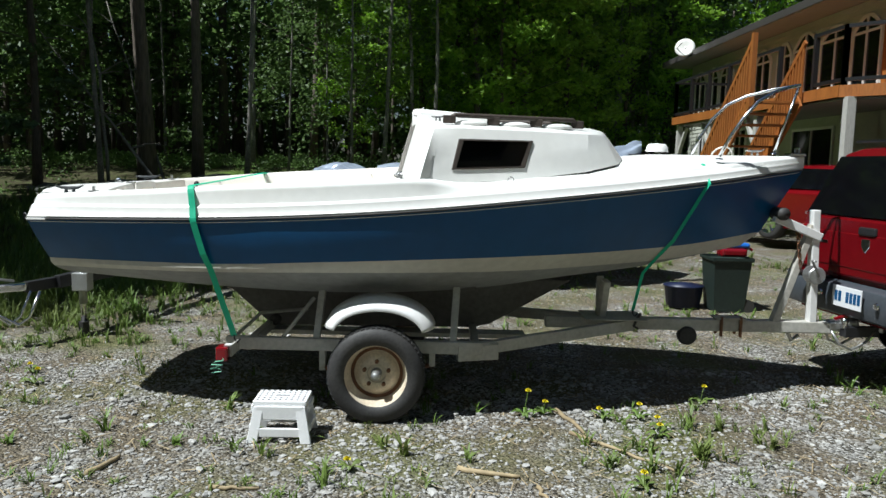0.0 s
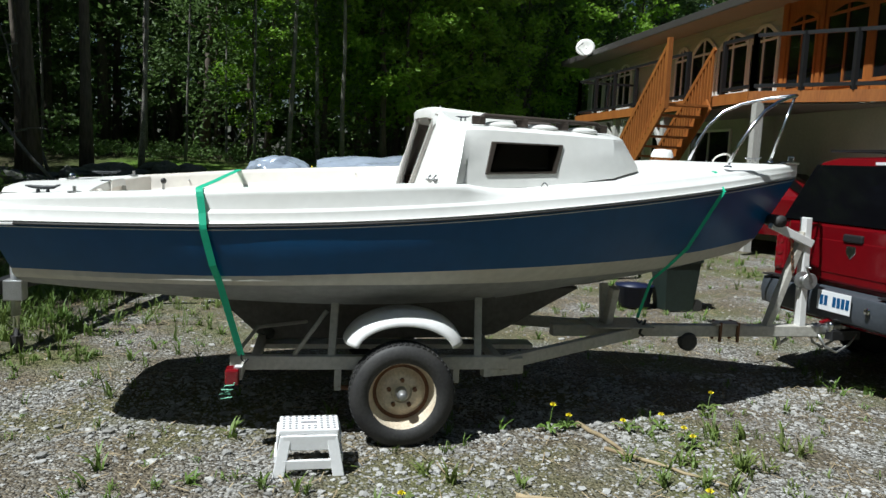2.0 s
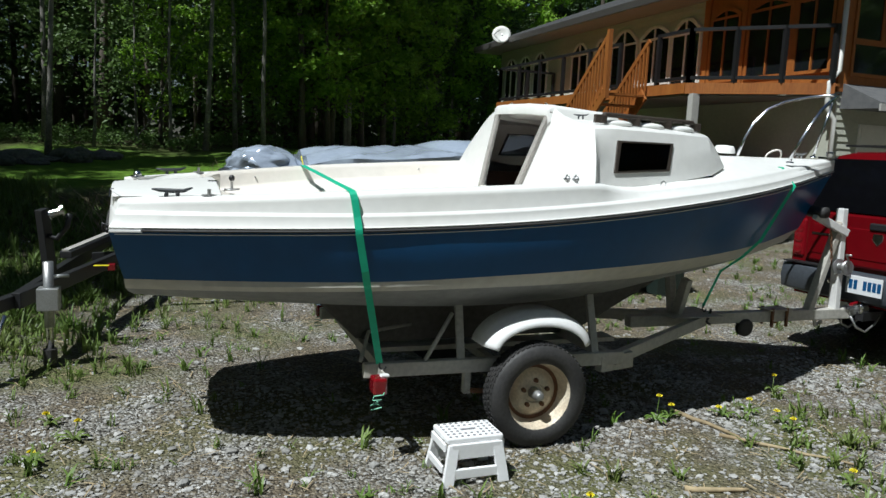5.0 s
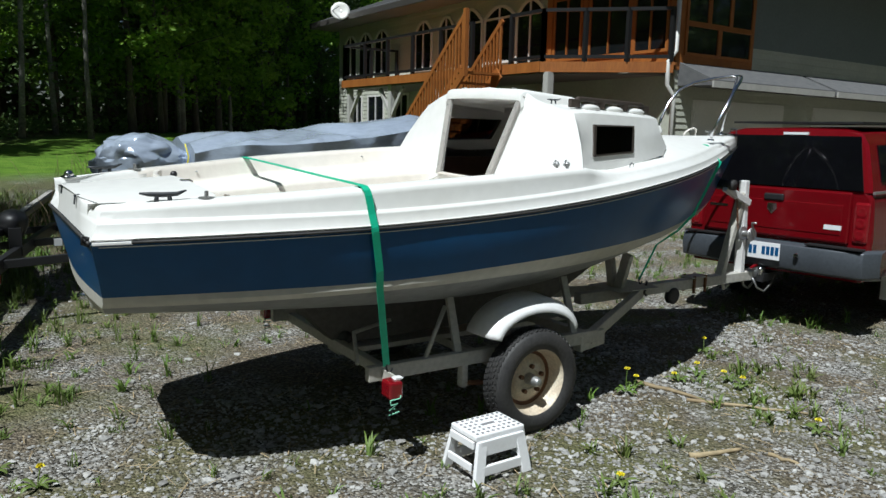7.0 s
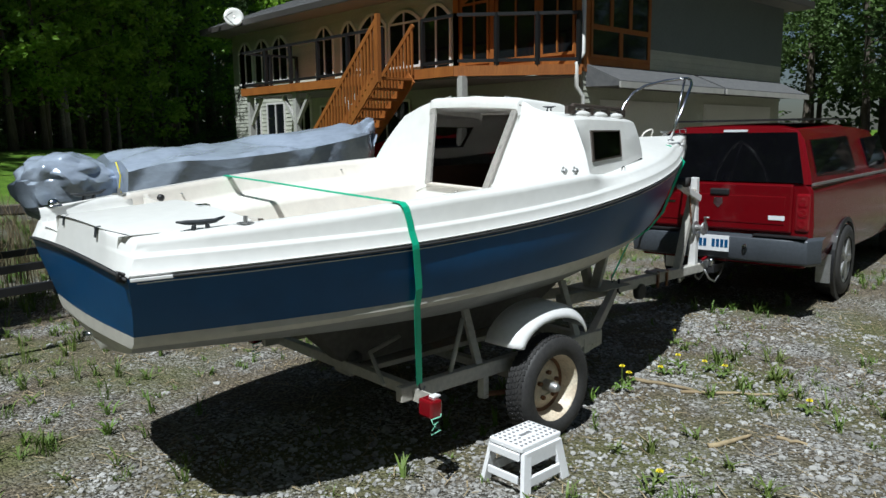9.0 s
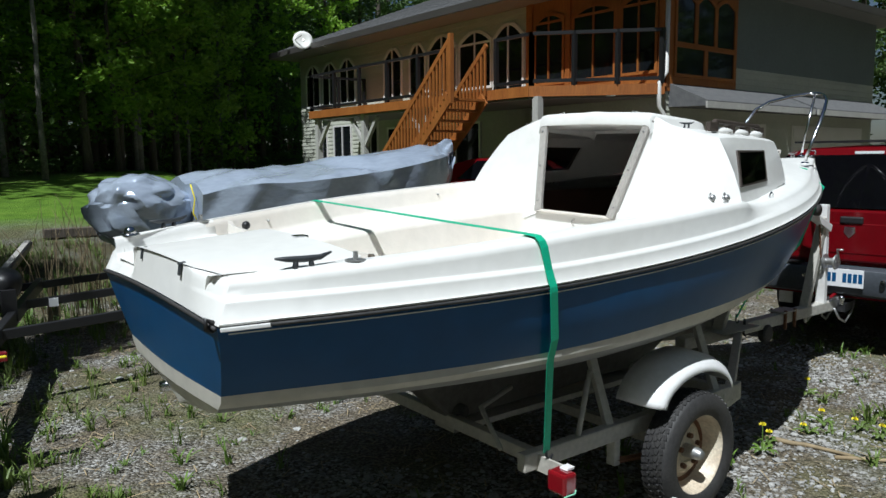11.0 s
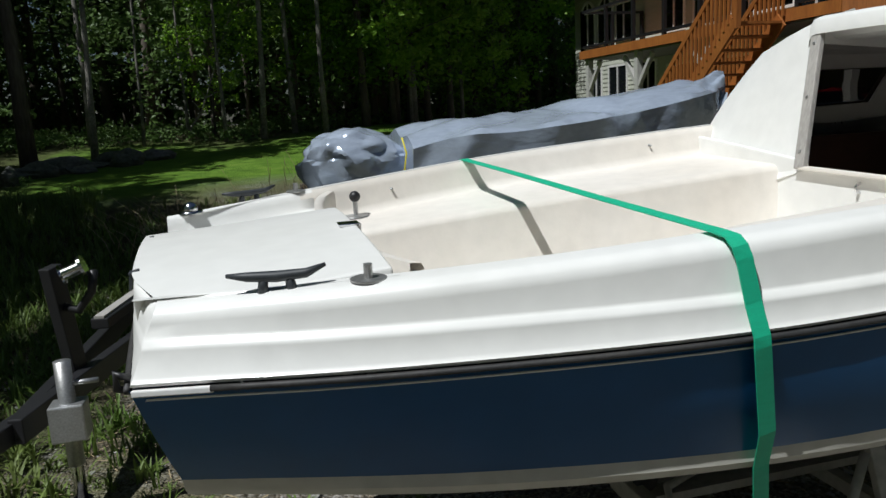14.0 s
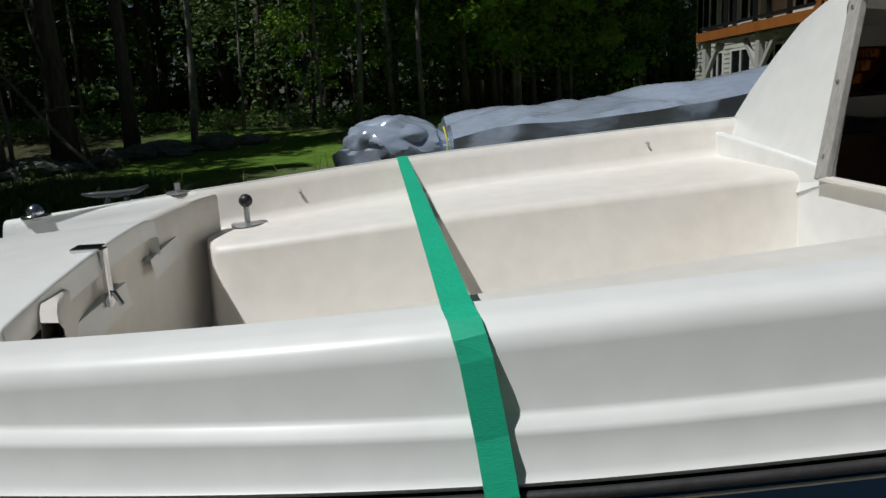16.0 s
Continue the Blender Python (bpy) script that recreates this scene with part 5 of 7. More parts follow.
# hip roof with fascia and soffit
OV = 0.6
e0, e1, d0, d1 = -OV, HL + OV, -0.85, HD + OV
rz = ZE + (HD / 2 + OV) * 0.42
mid = (d0 + d1) / 2
ra, rb = e0 + (d1 - d0) / 2, e1 - (d1 - d0) / 2
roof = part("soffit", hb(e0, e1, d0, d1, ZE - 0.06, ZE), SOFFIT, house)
for q in (((e0, d0), (e1, d0)), ((e1, d1), (e0, d1)), ((e0, d1), (e0, d0)), ((e1, d0), (e1, d1))):
    (u0, w0), (u1, w1) = q
    ridge = {((e0, d0), (e1, d0)): ((rb, mid), (ra, mid)), ((e1, d1), (e0, d1)): ((ra, mid), (rb, mid)), ((e0, d1), (e0, d0)): ((ra, mid), (ra, mid)), ((e1, d0), (e1, d1)): ((rb, mid), (rb, mid))}[q]
    bm = bmesh.new()
    courses = 26
    for k in range(courses):
        f, g = k / courses, (k + 1) / courses
        l0, l1 = (u0 + (ridge[1][0] - u0) * f, w0 + (ridge[1][1] - w0) * f), (u1 + (ridge[0][0] - u1) * f, w1 + (ridge[0][1] - w1) * f)
        h0, h1 = (u0 + (ridge[1][0] - u0) * g, w0 + (ridge[1][1] - w0) * g), (u1 + (ridge[0][0] - u1) * g, w1 + (ridge[0][1] - w1) * g)
        za, zb = ZE + 0.12 + (rz - ZE) * f, ZE + 0.12 + (rz - ZE) * g
        bm.faces.new([bm.verts.new(hp(*p)) for p in ((*l0, za + 0.015), (*l1, za + 0.015), (*h1, zb), (*h0, zb))])
        bm.faces.new([bm.verts.new(hp(*p)) for p in ((*l0, za), (*l1, za), (*l1, za + 0.015), (*l0, za + 0.015))])
    part("roof_slope", bm, SHINGLE, house, "grey asphalt shingle slope")
for a, b in (((e0, d0), (e1, d0)), ((e0, d0), (e0, d1)), ((e1, d0), (e1, d1)), ((e0, d1), (e1, d1))):
    part("eave_board", beam(hp(*a, ZE + 0.04), hp(*b, ZE + 0.04), 0.03, 0.17), EAVE, house)

dish = thing("satellite_dish", Matrix.Translation((7.95, 19.6, 5.2)), "pale grey satellite dish on the roof edge", "satellite dish")
dm = Matrix.Translation((7.85, 19.4, 5.46)) @ Vector((-0.38, -0.85, 0.30)).to_track_quat("Z", "Y").to_matrix().to_4x4()
ob = part("reflector", lathe([(0.0, -0.05), (0.12, -0.045), (0.22, -0.02), (0.30, 0.0), (0.305, 0.012), (0.22, -0.005), (0.0, -0.035)], dm, 26), TRIM_WHITE, dish, smooth=True)
part("arm", tube([(7.95, 19.6, 5.2), (7.95, 19.5, 5.42), (7.86, 19.4, 5.48)], 0.02, 8), ZINC, dish)
part("feed", tube([dm @ Vector((-0.25, 0, 0)), dm @ Vector((-0.05, 0, 0.32))], 0.014, 6), ZINC, dish)


# ---- red pickup with a cap ----
def vehicle_wheel(parent, m, r, w, rim_mat):
    """A wheel about local z, outer side up."""
    wh = part("wheel", lathe([(0.0, 0.02), (0.05, 0.022), (0.06, 0.01), (r * 0.55, 0.0), (r * 0.62, 0.02), (r * 0.66, 0.02), (r * 0.66, -0.1)], m, 30), rim_mat, parent, "silver alloy wheel", smooth=True)
    part("tyre", lathe([(r * 0.64, 0.03), (r * 0.8, 0.04), (r * 0.95, 0.025), (r, -0.01), (r, -w + 0.05), (r * 0.95, -w), (r * 0.66, -w)], m, 36), RUBBER, wh, "black tyre", smooth=True)
    for k in range(5):
        q = m @ Matrix.Rotation(2 * math.pi * k / 5, 4, "Z")
        part("spoke", box(0.03, r * 0.6, -0.035, 0.035, 0.0, 0.028, q), rim_mat, wh, bevel=0.01)


def build_pickup():
    gz = 0.10
    m = Matrix.Translation((3.45, 0.87, gz)) @ Matrix.Rotation(radians(7.5), 4, "Z")
    t = thing("pickup_truck", m, "red pickup truck with a matching cap hitched to the trailer", "pickup truck")

    def V(x, y, z):
        return m @ Vector((x, y, z))

    def section(x, hw, z0, z1, tuck, crown):
        """Half of a body ring from the sill over the top."""
        return [V(x, s * a, z) for s, a, z in ((-1, hw - 0.05, z0), (-1, hw, z0 + 0.16), (-1, hw + 0.01, (z0 + z1) / 2), (-1, hw - 0.01, z1 - 0.06), (-1, hw - tuck, z1), (1, hw - tuck, z1), (1, hw - 0.01, z1 - 0.06), (1, hw + 0.01, (z0 + z1) / 2), (1, hw, z0 + 0.16), (1, hw - 0.05, z0))]

    rows = [section(x, hw, 0.42, z1, 0.05, 0) for x, hw, z1 in ((0.0, 0.79, 1.17), (0.02, 0.82, 1.175), (1.7, 0.84, 1.19), (2.6, 0.85, 1.19), (3.9, 0.84, 1.18), (4.1, 0.83, 1.10), (5.0, 0.80, 1.04), (5.3, 0.70, 0.92))]
    bm = loft(rows)
    for row in (rows[0], rows[-1]):
        bm.faces.new([bm.verts.new(p) for p in row])
    body = part("body", bm, TRUCK_RED, t, "glossy red body", smooth=True, bevel=0.02)
    split_smooth(body, 30)
    # tailgate
    gate = part("tailgate", box(-0.03, 0.01, -0.66, 0.66, 0.73, 1.17, m), TRUCK_RED, t, "red tailgate", bevel=0.02)
    part("gate_recess", box(-0.036, -0.02, -0.60, 0.60, 0.80, 1.06, m), TRUCK_RED, gate, bevel=0.012)
    part("gate_handle", box(-0.05, -0.02, -0.10, 0.08, 1.055, 1.115, m), BLACK, gate, "black gate handle", bevel=0.012)
    part("gate_badge", prism([(-0.04, 0.05), (0.04, 0.05), (0.045, 0.0), (0.0, -0.05), (-0.045, 0.0)], m @ Matrix(((0, 0, -1, -0.032), (1, 0, 0, 0.0), (0, 1, 0, 0.98), (0, 0, 0, 1))), 0.012), STEEL, gate, "chrome shield badge", bevel=0.004)
    part("maker_mark", box(-0.04, -0.03, 0.42, 0.60, 0.965, 0.985, m), STEEL, gate, "small chrome bar")
    part("dealer_mark", box(-0.04, -0.03, -0.60, -0.46, 0.845, 0.885, m), PLATE_WHITE, gate, "small white bar")
    for s in (-1, 1):
        lamp = part("tail_lamp", box(-0.02, 0.07, s * 0.68, s * 0.80, 0.75, 1.09, m), LAMP_RED, t, "red tail lamp", bevel=0.02)
        for z in (0.82, 0.92, 1.01):
            part("bulb_ring", lathe([(0.045, 0.0), (0.045, 0.006), (0.03, 0.008), (0.0, 0.006)], m @ Matrix.Translation((-0.018, s * 0.74, z)) @ Matrix.Rotation(radians(-90), 4, "Y"), 16), LAMP_RED, lamp)
    # bumper
    rows = []
    for y in (-0.90, -0.82, -0.5, -0.22, 0.22, 0.5, 0.82, 0.90):
        dx = 0.20 * max(0, (abs(y) - 0.78) / 0.12) ** 1.5
        k = 0.0 if abs(y) > 0.25 else 0.02
        rows.append([V(dx - 0.02, y, 0.44), V(dx - 0.13 + k, y, 0.47), V(dx - 0.15 + k, y, 0.58), V(dx - 0.13 + k, y, 0.68), V(dx - 0.02, y, 0.70)])
    bmp = part("rear_bumper", loft(rows), BUMPER, t, "dark steel step bumper", smooth=True, bevel=0.01)
    part("step_pad", box(-0.12, -0.02, -0.80, -0.35, 0.700, 0.712, m), BLACK, bmp, "black step pad")
    part("step_pad", box(-0.12, -0.02, 0.35, 0.80, 0.700, 0.712, m), BLACK, bmp, "black step pad")
    pl = part("licence_plate", box(-0.158, -0.150, -0.16, 0.15, 0.535, 0.685, m), PLATE_WHITE, bmp, "white licence plate", bevel=0.002)
    for k in range(7):
        y = 0.12 - 0.04 * k
        if k == 2:
            continue
        part("plate_bar", box(-0.1605, -0.158, y - 0.030, y, 0.575, 0.650, m), GEL_BLUE, pl, "plain dark bar")
    for y in (-0.30, 0.30):
        part("bumper_bolt", lathe([(0.025, 0.0), (0.02, 0.012), (0.0, 0.014)], m @ Matrix.Translation((-0.148, y, 0.60)) @ Matrix.Rotation(radians(-90), 4, "Y"), 12), STEEL, bmp)
    part("hitch", beam(V(0.1, 0, 0.36), V(-0.16, 0, 0.36), 0.07, 0.07), BLACK, t, "black hitch receiver")
    part("hitch_ball", lathe([(0.02, 0.0), (0.02, 0.03), (0.027, 0.05), (0.02, 0.072), (0.0, 0.076)], m @ Matrix.Translation((-0.15, 0, 0.385)), 16), STEEL, t, smooth=True)
    # cap: sloping rear frame with a tinted window, side windows
    def cap(x, hw0, hw1, z1):
        return [V(x + dx, s * h, z) for s, h, z, dx in ((-1, hw0, 1.17, 0), (-1, hw0 - 0.02, 1.25, 0.01), (-1, hw1 + 0.07, z1 - 0.11, 0.0), (-1, hw1, z1 - 0.015, 0.0), (-1, hw1 - 0.15, z1 + 0.02, 0), (0, 0, z1 + 0.03, 0), (1, hw1 - 0.15, z1 + 0.02, 0), (1, hw1, z1 - 0.015, 0.0), (1, hw1 + 0.07, z1 - 0.11, 0.0), (1, hw0 - 0.02, 1.25, 0.01), (1, hw0, 1.17, 0))]

    rows = []
    for x, hw0, hw1, z1 in ((0.0, 0.77, 0.58, 1.66), (0.03, 0.79, 0.60, 1.67), (1.7, 0.80, 0.62, 1.71), (1.95, 0.79, 0.60, 1.66), (2.3, 0.79, 0.58, 1.68), (3.3, 0.79, 0.56, 1.66), (3.9, 0.76, 0.5, 1.25)):
        row = cap(x, hw0, hw1, z1)
        if x < 0.05:
            row = [p + (m.to_3x3() @ Vector((0.19 * max(0, (p.z - gz - 1.17) / 0.5), 0, 0))) for p in row]
        rows.append(row)
    bm = loft(rows)
    bm.faces.new([bm.verts.new(p) for p in rows[0]])
    ob = part("cap", bm, TRUCK_RED, t, "red fibreglass cap and cab", smooth=True)
    split_smooth(ob, 30)

    def back(y, z):
        return V(-0.008 + 0.38 * (z - 1.17), y, z)

    bm = bmesh.new()
    f = [back(-0.735, 1.18), back(0.735, 1.18), back(0.61, 1.625), back(-0.61, 1.625)]
    g = [p + m.to_3x3() @ Vector((-0.012, 0, 0.004)) for p in f]
    a, b = [bm.verts.new(p) for p in f], [bm.verts.new(p) for p in g]
    bm.faces.new(b)
    for k in range(4):
        bm.faces.new((a[k], a[(k + 1) % 4], b[(k + 1) % 4], b[k]))
    part("rear_window", bm, TRUCK_GLASS, ob, "black tinted cap window")
    part("brake_light", beam(back(-0.17, 1.648), back(0.05, 1.648), 0.03, 0.022), PLATE_WHITE, ob, "pale high brake light")
    part("roof_rack", beam(V(0.25, 0, 1.745), V(2.0, 0, 1.77), 1.16, 0.018), BLACK, ob, "black roof edge")
    for s in (-1, 1):
        for x0, x1 in ((0.24, 1.62), (2.35, 3.2)):
            w = [V(x0, s * 0.775, 1.255), V(x1, s * 0.795, 1.26), V(x1 - 0.04, s * 0.70, 1.59), V(x0 + 0.09, s * 0.675, 1.56)]
            w = [p + m.to_3x3() @ Vector((0, s * 0.006, 0)) for p in w]
            bm = bmesh.new()
            a = [bm.verts.new(p) for p in w]
            b = [bm.verts.new(p - m.to_3x3() @ Vector((0, s * 0.03, 0))) for p in w]
            bm.faces.new(a)
            for k in range(4):
                bm.faces.new((a[k], a[(k + 1) % 4], b[(k + 1) % 4], b[k]))
            part("side_window", bm, TRUCK_GLASS, ob, "dark tinted side window")
        part("belt_trim", beam(V(0.02, s * 0.805, 1.172), V(3.9, s * 0.83, 1.18), 0.02, 0.022), ZINC, t)
        for x in (1.15, 4.35):
            wm = m @ Matrix.Translation((x, s * 0.845, 0.36)) @ Matrix.Rotation(radians(-90 * s), 4, "X")
            part("wheel_arch", lathe([(0.43, -0.02), (0.43, 0.012), (0.39, 0.018), (0.38, -0.12), (0.0, -0.12)], wm, 36), BLACK, t, "dark wheel arch")
            vehicle_wheel(t, wm, 0.36, 0.2, ZINC)
        part("mud_flap", box(0.72, 0.735, s * 0.70, s * 0.83, 0.18, 0.46, m), ZINC, t, "pale mud flap")
        part("side_mirror", box(3.45, 3.58, s * 0.92, s * 1.12, 1.18, 1.36, m), BLACK, t, "black door mirror", bevel=0.03)


build_pickup()


# ---- red hatchback under the deck ----
def build_hatchback():
    gz = 0.30
    m = Matrix.Translation((8.1, 9.3, gz)) @ Matrix.Rotation(radians(-66), 4, "Z")
    t = thing("hatchback_car", m, "dark red hatchback parked beside the house", "car")

    def V(x, y, z):
        return m @ Vector((x, y, z))

    prof = [(-2.0, 0.72, 0.85, 0.90), (-1.9, 0.80, 0.95, 1.30), (-1.2, 0.84, 0.98, 1.46), (0.0, 0.85, 0.98, 1.47), (0.5, 0.85, 0.97, 1.36), (1.15, 0.84, 0.96, 1.0), (1.7, 0.82, 0.86, 0.88), (1.98, 0.72, 0.68, 0.70), (2.06, 0.62, 0.5, 0.52)]
    rows = []
    for x, hw, zb, zt in prof:
        rt = 0.62 if zt > zb + 0.1 else hw - 0.12
        rows.append([V(x, s * h, z) for s, h, z in ((-1, hw - 0.05, 0.24), (-1, hw, 0.5), (-1, hw, zb - 0.06), (-1, hw - 0.06, zb), (-1, rt, zt - 0.02), (0, 0, zt + 0.02), (1, rt, zt - 0.02), (1, hw - 0.06, zb), (1, hw, zb - 0.06), (1, hw, 0.5), (1, hw - 0.05, 0.24))])
    bm = loft(rows)
    bm.faces.new([bm.verts.new(p) for p in rows[0]])
    bm.faces.new([bm.verts.new(p) for p in rows[-1]])
    ob = part("body", bm, TRUCK_RED, t, "dark red body", smooth=True)
    split_smooth(ob, 40)
    bm = bmesh.new()
    bm.faces.new([bm.verts.new(V(*p)) for p in ((1.10, -0.66, 1.03), (1.10, 0.66, 1.03), (0.50, 0.56, 1.375), (0.50, -0.56, 1.375))])
    part("windscreen", bm, TRUCK_GLASS, ob, "dark windscreen")
    for s in (-1, 1):
        bm = bmesh.new()
        bm.faces.new([bm.verts.new(V(*p)) for p in ((0.85, s * 0.79, 1.0), (-1.5, s * 0.80, 1.02), (-1.1, s * 0.655, 1.40), (0.35, s * 0.655, 1.38))])
        part("side_window", bm, TRUCK_GLASS, ob, "dark side glass")
        part("headlight", prism([(0.0, 0.0), (0.34, 0.03), (0.36, 0.12), (0.06, 0.17)], m @ Matrix.Translation((1.62, s * 0.80, 0.70)) @ Matrix.Rotation(radians(90), 4, "X") @ Matrix.Rotation(radians(-14 * s), 4, "Y"), 0.06 * s), STEEL, t, "clear headlight", bevel=0.01)
        part("door_mirror", box(0.62, 0.76, s * 0.86, s * 1.04, 0.98, 1.12, m), TRUCK_RED, t, "red door mirror", bevel=0.03)
        for x in (-1.3, 1.28):
            wm = m @ Matrix.Translation((x, s * 0.845, 0.32)) @ Matrix.Rotation(radians(-90 * s), 4, "X")
            vehicle_wheel(t, wm, 0.32, 0.19, STEEL)
    part("grille", box(2.0, 2.08, -0.45, 0.45, 0.36, 0.56, m), BLACK, t, "black grille", bevel=0.02)


build_hatchback()


# ---- tarped motorboat ----
def crease(phase, u, v):
    """A fold with sharp ridges and valleys, -1 to 1, its line wandering slowly."""
    q = phase + 0.9 * noise.noise(Vector((u * 1.3, v * 1.3, 5.5)))
    return 4 * abs(q - math.floor(q + 0.5)) - 1


def build_tarped_boat():
    t = thing("covered_motorboat", (0.8, 5.5, 0.05), "motorboat on a trailer under a wrinkled silver tarp", "motorboat")
    YB = 5.85
    xs = [-0.54 + 3.62 * i / 110 for i in range(111)]
    top = smoothed([(-0.54, 1.56), (-0.3, 1.62), (0.4, 1.66), (1.2, 1.73), (2.0, 1.83), (2.7, 1.92), (3.08, 1.97)])
    low = smoothed([(-0.54, 0.86), (0.5, 0.96), (1.5, 1.08), (2.2, 1.20), (2.8, 1.45), (3.08, 1.75)])
    half = smoothed([(-0.54, 0.72), (0.3, 0.88), (1.4, 0.88), (2.2, 0.66), (2.8, 0.30), (3.08, 0.05)])
    rows = []
    for x in xs:
        row = []
        for k in range(51):
            f = k / 50 * 2 - 1
            h = half(x)
            a = min(abs(f) / 0.6, 1.0)
            y = h * (a if abs(f) < 0.6 else 1.0) * (1 if f > 0 else -1)
            z = top(x) - 0.16 * a**1.6
            if abs(f) >= 0.6:
                z -= (abs(f) - 0.6) / 0.4 * (z - low(x))
            w = 0.032 * crease(0.45 * x + 1.1 * f, x, f) + 0.045 * crease(1.15 * x - 1.9 * f, f, x) * max(0.0, 0.3 + noise.noise(Vector((x * 0.8, f, 8.2)))) + 0.03 * crease(2.6 * x + 0.9 * f, x + 4, f) * max(0.0, noise.noise(Vector((x * 1.1, f * 1.5, 1.7)))) + 0.03 * noise.noise(Vector((x * 0.9, f * 1.2, 3.1)))
            row.append((x, YB + y + (w if abs(f) > 0.55 else 0.2 * w) * (1 if f > 0 else -1), z + w * (0.8 if abs(f) < 0.6 else 0.2)))
        rows.append(row)
    bm = loft(rows)
    bm.faces.new([bm.verts.new(p) for p in rows[0]])
    ob = part("tarp", bm, TARP, t, "silver-blue wrinkled tarp", smooth=True)
    split_smooth(ob, 26)
    # covered outboard at the stern
    bm = bmesh.new()
    bmesh.ops.create_icosphere(bm, subdivisions=5, radius=1.0)
    for v in bm.verts:
        c = v.co.copy()
        w = 0.07 * crease(0.8 * c.x + 0.5 * c.z + 0.2, c.y * 1.5, c.z) + 0.06 * crease(0.9 * c.y - 1.1 * c.z, c.x * 1.5, c.z) + 0.035 * crease(1.5 * c.x - 1.2 * c.y + 0.4 * c.z, c.z * 2, c.x) + 0.08 * noise.noise(c * 1.4)
        z = c.z * (0.27 if c.z > 0 else 0.48)
        sx = 0.44 * (1 + 0.12 * (c.z < 0))
        v.co = Vector((-1.02 + c.x * sx * (1 - w), 5.62 + c.y * 0.33 * (1 - w), 1.33 + z * (1 - 0.7 * w)))
    split_smooth(part("motor_cover", bm, TARP, t, "crumpled silver motor cover", smooth=True), 24)
    part("cover_cord", tube([(-0.60, 5.30, 1.50), (-0.57, 5.28, 1.36), (-0.60, 5.26, 1.22), (-0.55, 5.24, 1.10)], 0.007, 6), PETAL, t, "yellow cord", smooth=True)
    rows = []
    for i in range(17):
        x = -0.62 + 3.7 * i / 16
        f = i / 16
        h, z = half(max(x, -0.54)) * 0.97, low(max(x, -0.54)) + 0.10
        kz = 0.55 + 0.15 * f + 0.75 * f**5
        rows.append([(x, YB - h, z), (x, YB - h * 0.92, z - 0.2 * (1 - f)), (x, YB - h * 0.7, min(z, kz + 0.14)), (x, YB, min(z, kz)), (x, YB + h * 0.7, min(z, kz + 0.14)), (x, YB + h * 0.92, z - 0.2 * (1 - f)), (x, YB + h, z)])
    bm = loft(rows)
    bm.faces.new([bm.verts.new(p) for p in rows[0]])
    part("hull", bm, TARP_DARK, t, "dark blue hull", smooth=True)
    for y in (YB - 0.5, YB + 0.5):
        part("trailer_rail", beam((-0.5, y, 0.48), (2.2, y, 0.48), 0.06, 0.09), RUBBER, t)
        part("trailer_wheel", lathe([(0.0, 0.08), (0.2, 0.08), (0.29, 0.06), (0.30, 0.0), (0.29, -0.06), (0.0, -0.06)], Matrix.Translation((0.4, y + (0.25 if y > YB else -0.25), 0.33)) @ Matrix.Rotation(radians(90), 4, "X"), 26), RUBBER, t)
    part("trailer_tongue", beam((2.1, YB, 0.48), (3.9, YB, 0.46), 0.07, 0.09), RUBBER, t)


build_tarped_boat()

# clutter beyond the bow: a dark bin, a blue lid and a red jug
bin_ = thing("storage_bin", (3.62, 3.95, 0.02), "dark green wheeled bin on the gravel", "bin")
bm = loft([[(3.62 + sx * w, 3.95 + sy * w, z) for sx, sy in ((-1, -1), (1, -1), (1, 1), (-1, 1), (-1, -1))] for w, z in ((0.17, 0.03), (0.21, 0.60), (0.23, 0.60), (0.23, 0.64))])
part("body", bm, material("dark_green_plastic", (0.018, 0.03, 0.025), 0.5, tone=0.2), bin_, bevel=0.01)
for y in (3.80, 4.10):
    part("bin_wheel", lathe([(0.0, 0.02), (0.08, 0.02), (0.08, -0.02), (0.0, -0.02)], Matrix.Translation((3.82, y, 0.09)) @ Matrix.Rotation(radians(90), 4, "X"), 16), RUBBER, bin_)
tub = thing("plastic_tub", (3.2, 4.1, 0.02), "blue plastic tub with a folded cover", "tub")
part("body", loft([[(3.2 + 0.22 * k * math.cos(a), 4.1 + 0.2 * k * math.sin(a), z) for a in [2 * math.pi * j / 20 for j in range(21)]] for k, z in ((0.0, 0.03), (0.85, 0.03), (1.0, 0.26), (1.04, 0.26), (1.04, 0.28), (0.0, 0.31))]), material("deep_blue_plastic", (0.008, 0.014, 0.05), 0.45, tone=0.2), tub, smooth=True)
can = thing("fuel_can", (3.62, 3.9, 0.64), "red plastic fuel can on the bin", "fuel can")
part("body", box(3.50, 3.80, 3.80, 3.98, 0.642, 0.74), LAMP_RED, can, bevel=0.03)
part("spout", tube([(3.78, 3.89, 0.72), (3.84, 3.89, 0.74), (3.88, 3.89, 0.72)], 0.018, 8), LAMP_RED, can)
cov = thing("folded_tarp", (3.75, 4.2, 0.7), "bright blue folded plastic sheet on the can", "sheet")
part("sheet", box(3.56, 3.84, 3.84, 3.96, 0.742, 0.80), material("bright_blue_sheet", (0.02, 0.14, 0.55), 0.4, tone=0.2), cov, bevel=0.025)


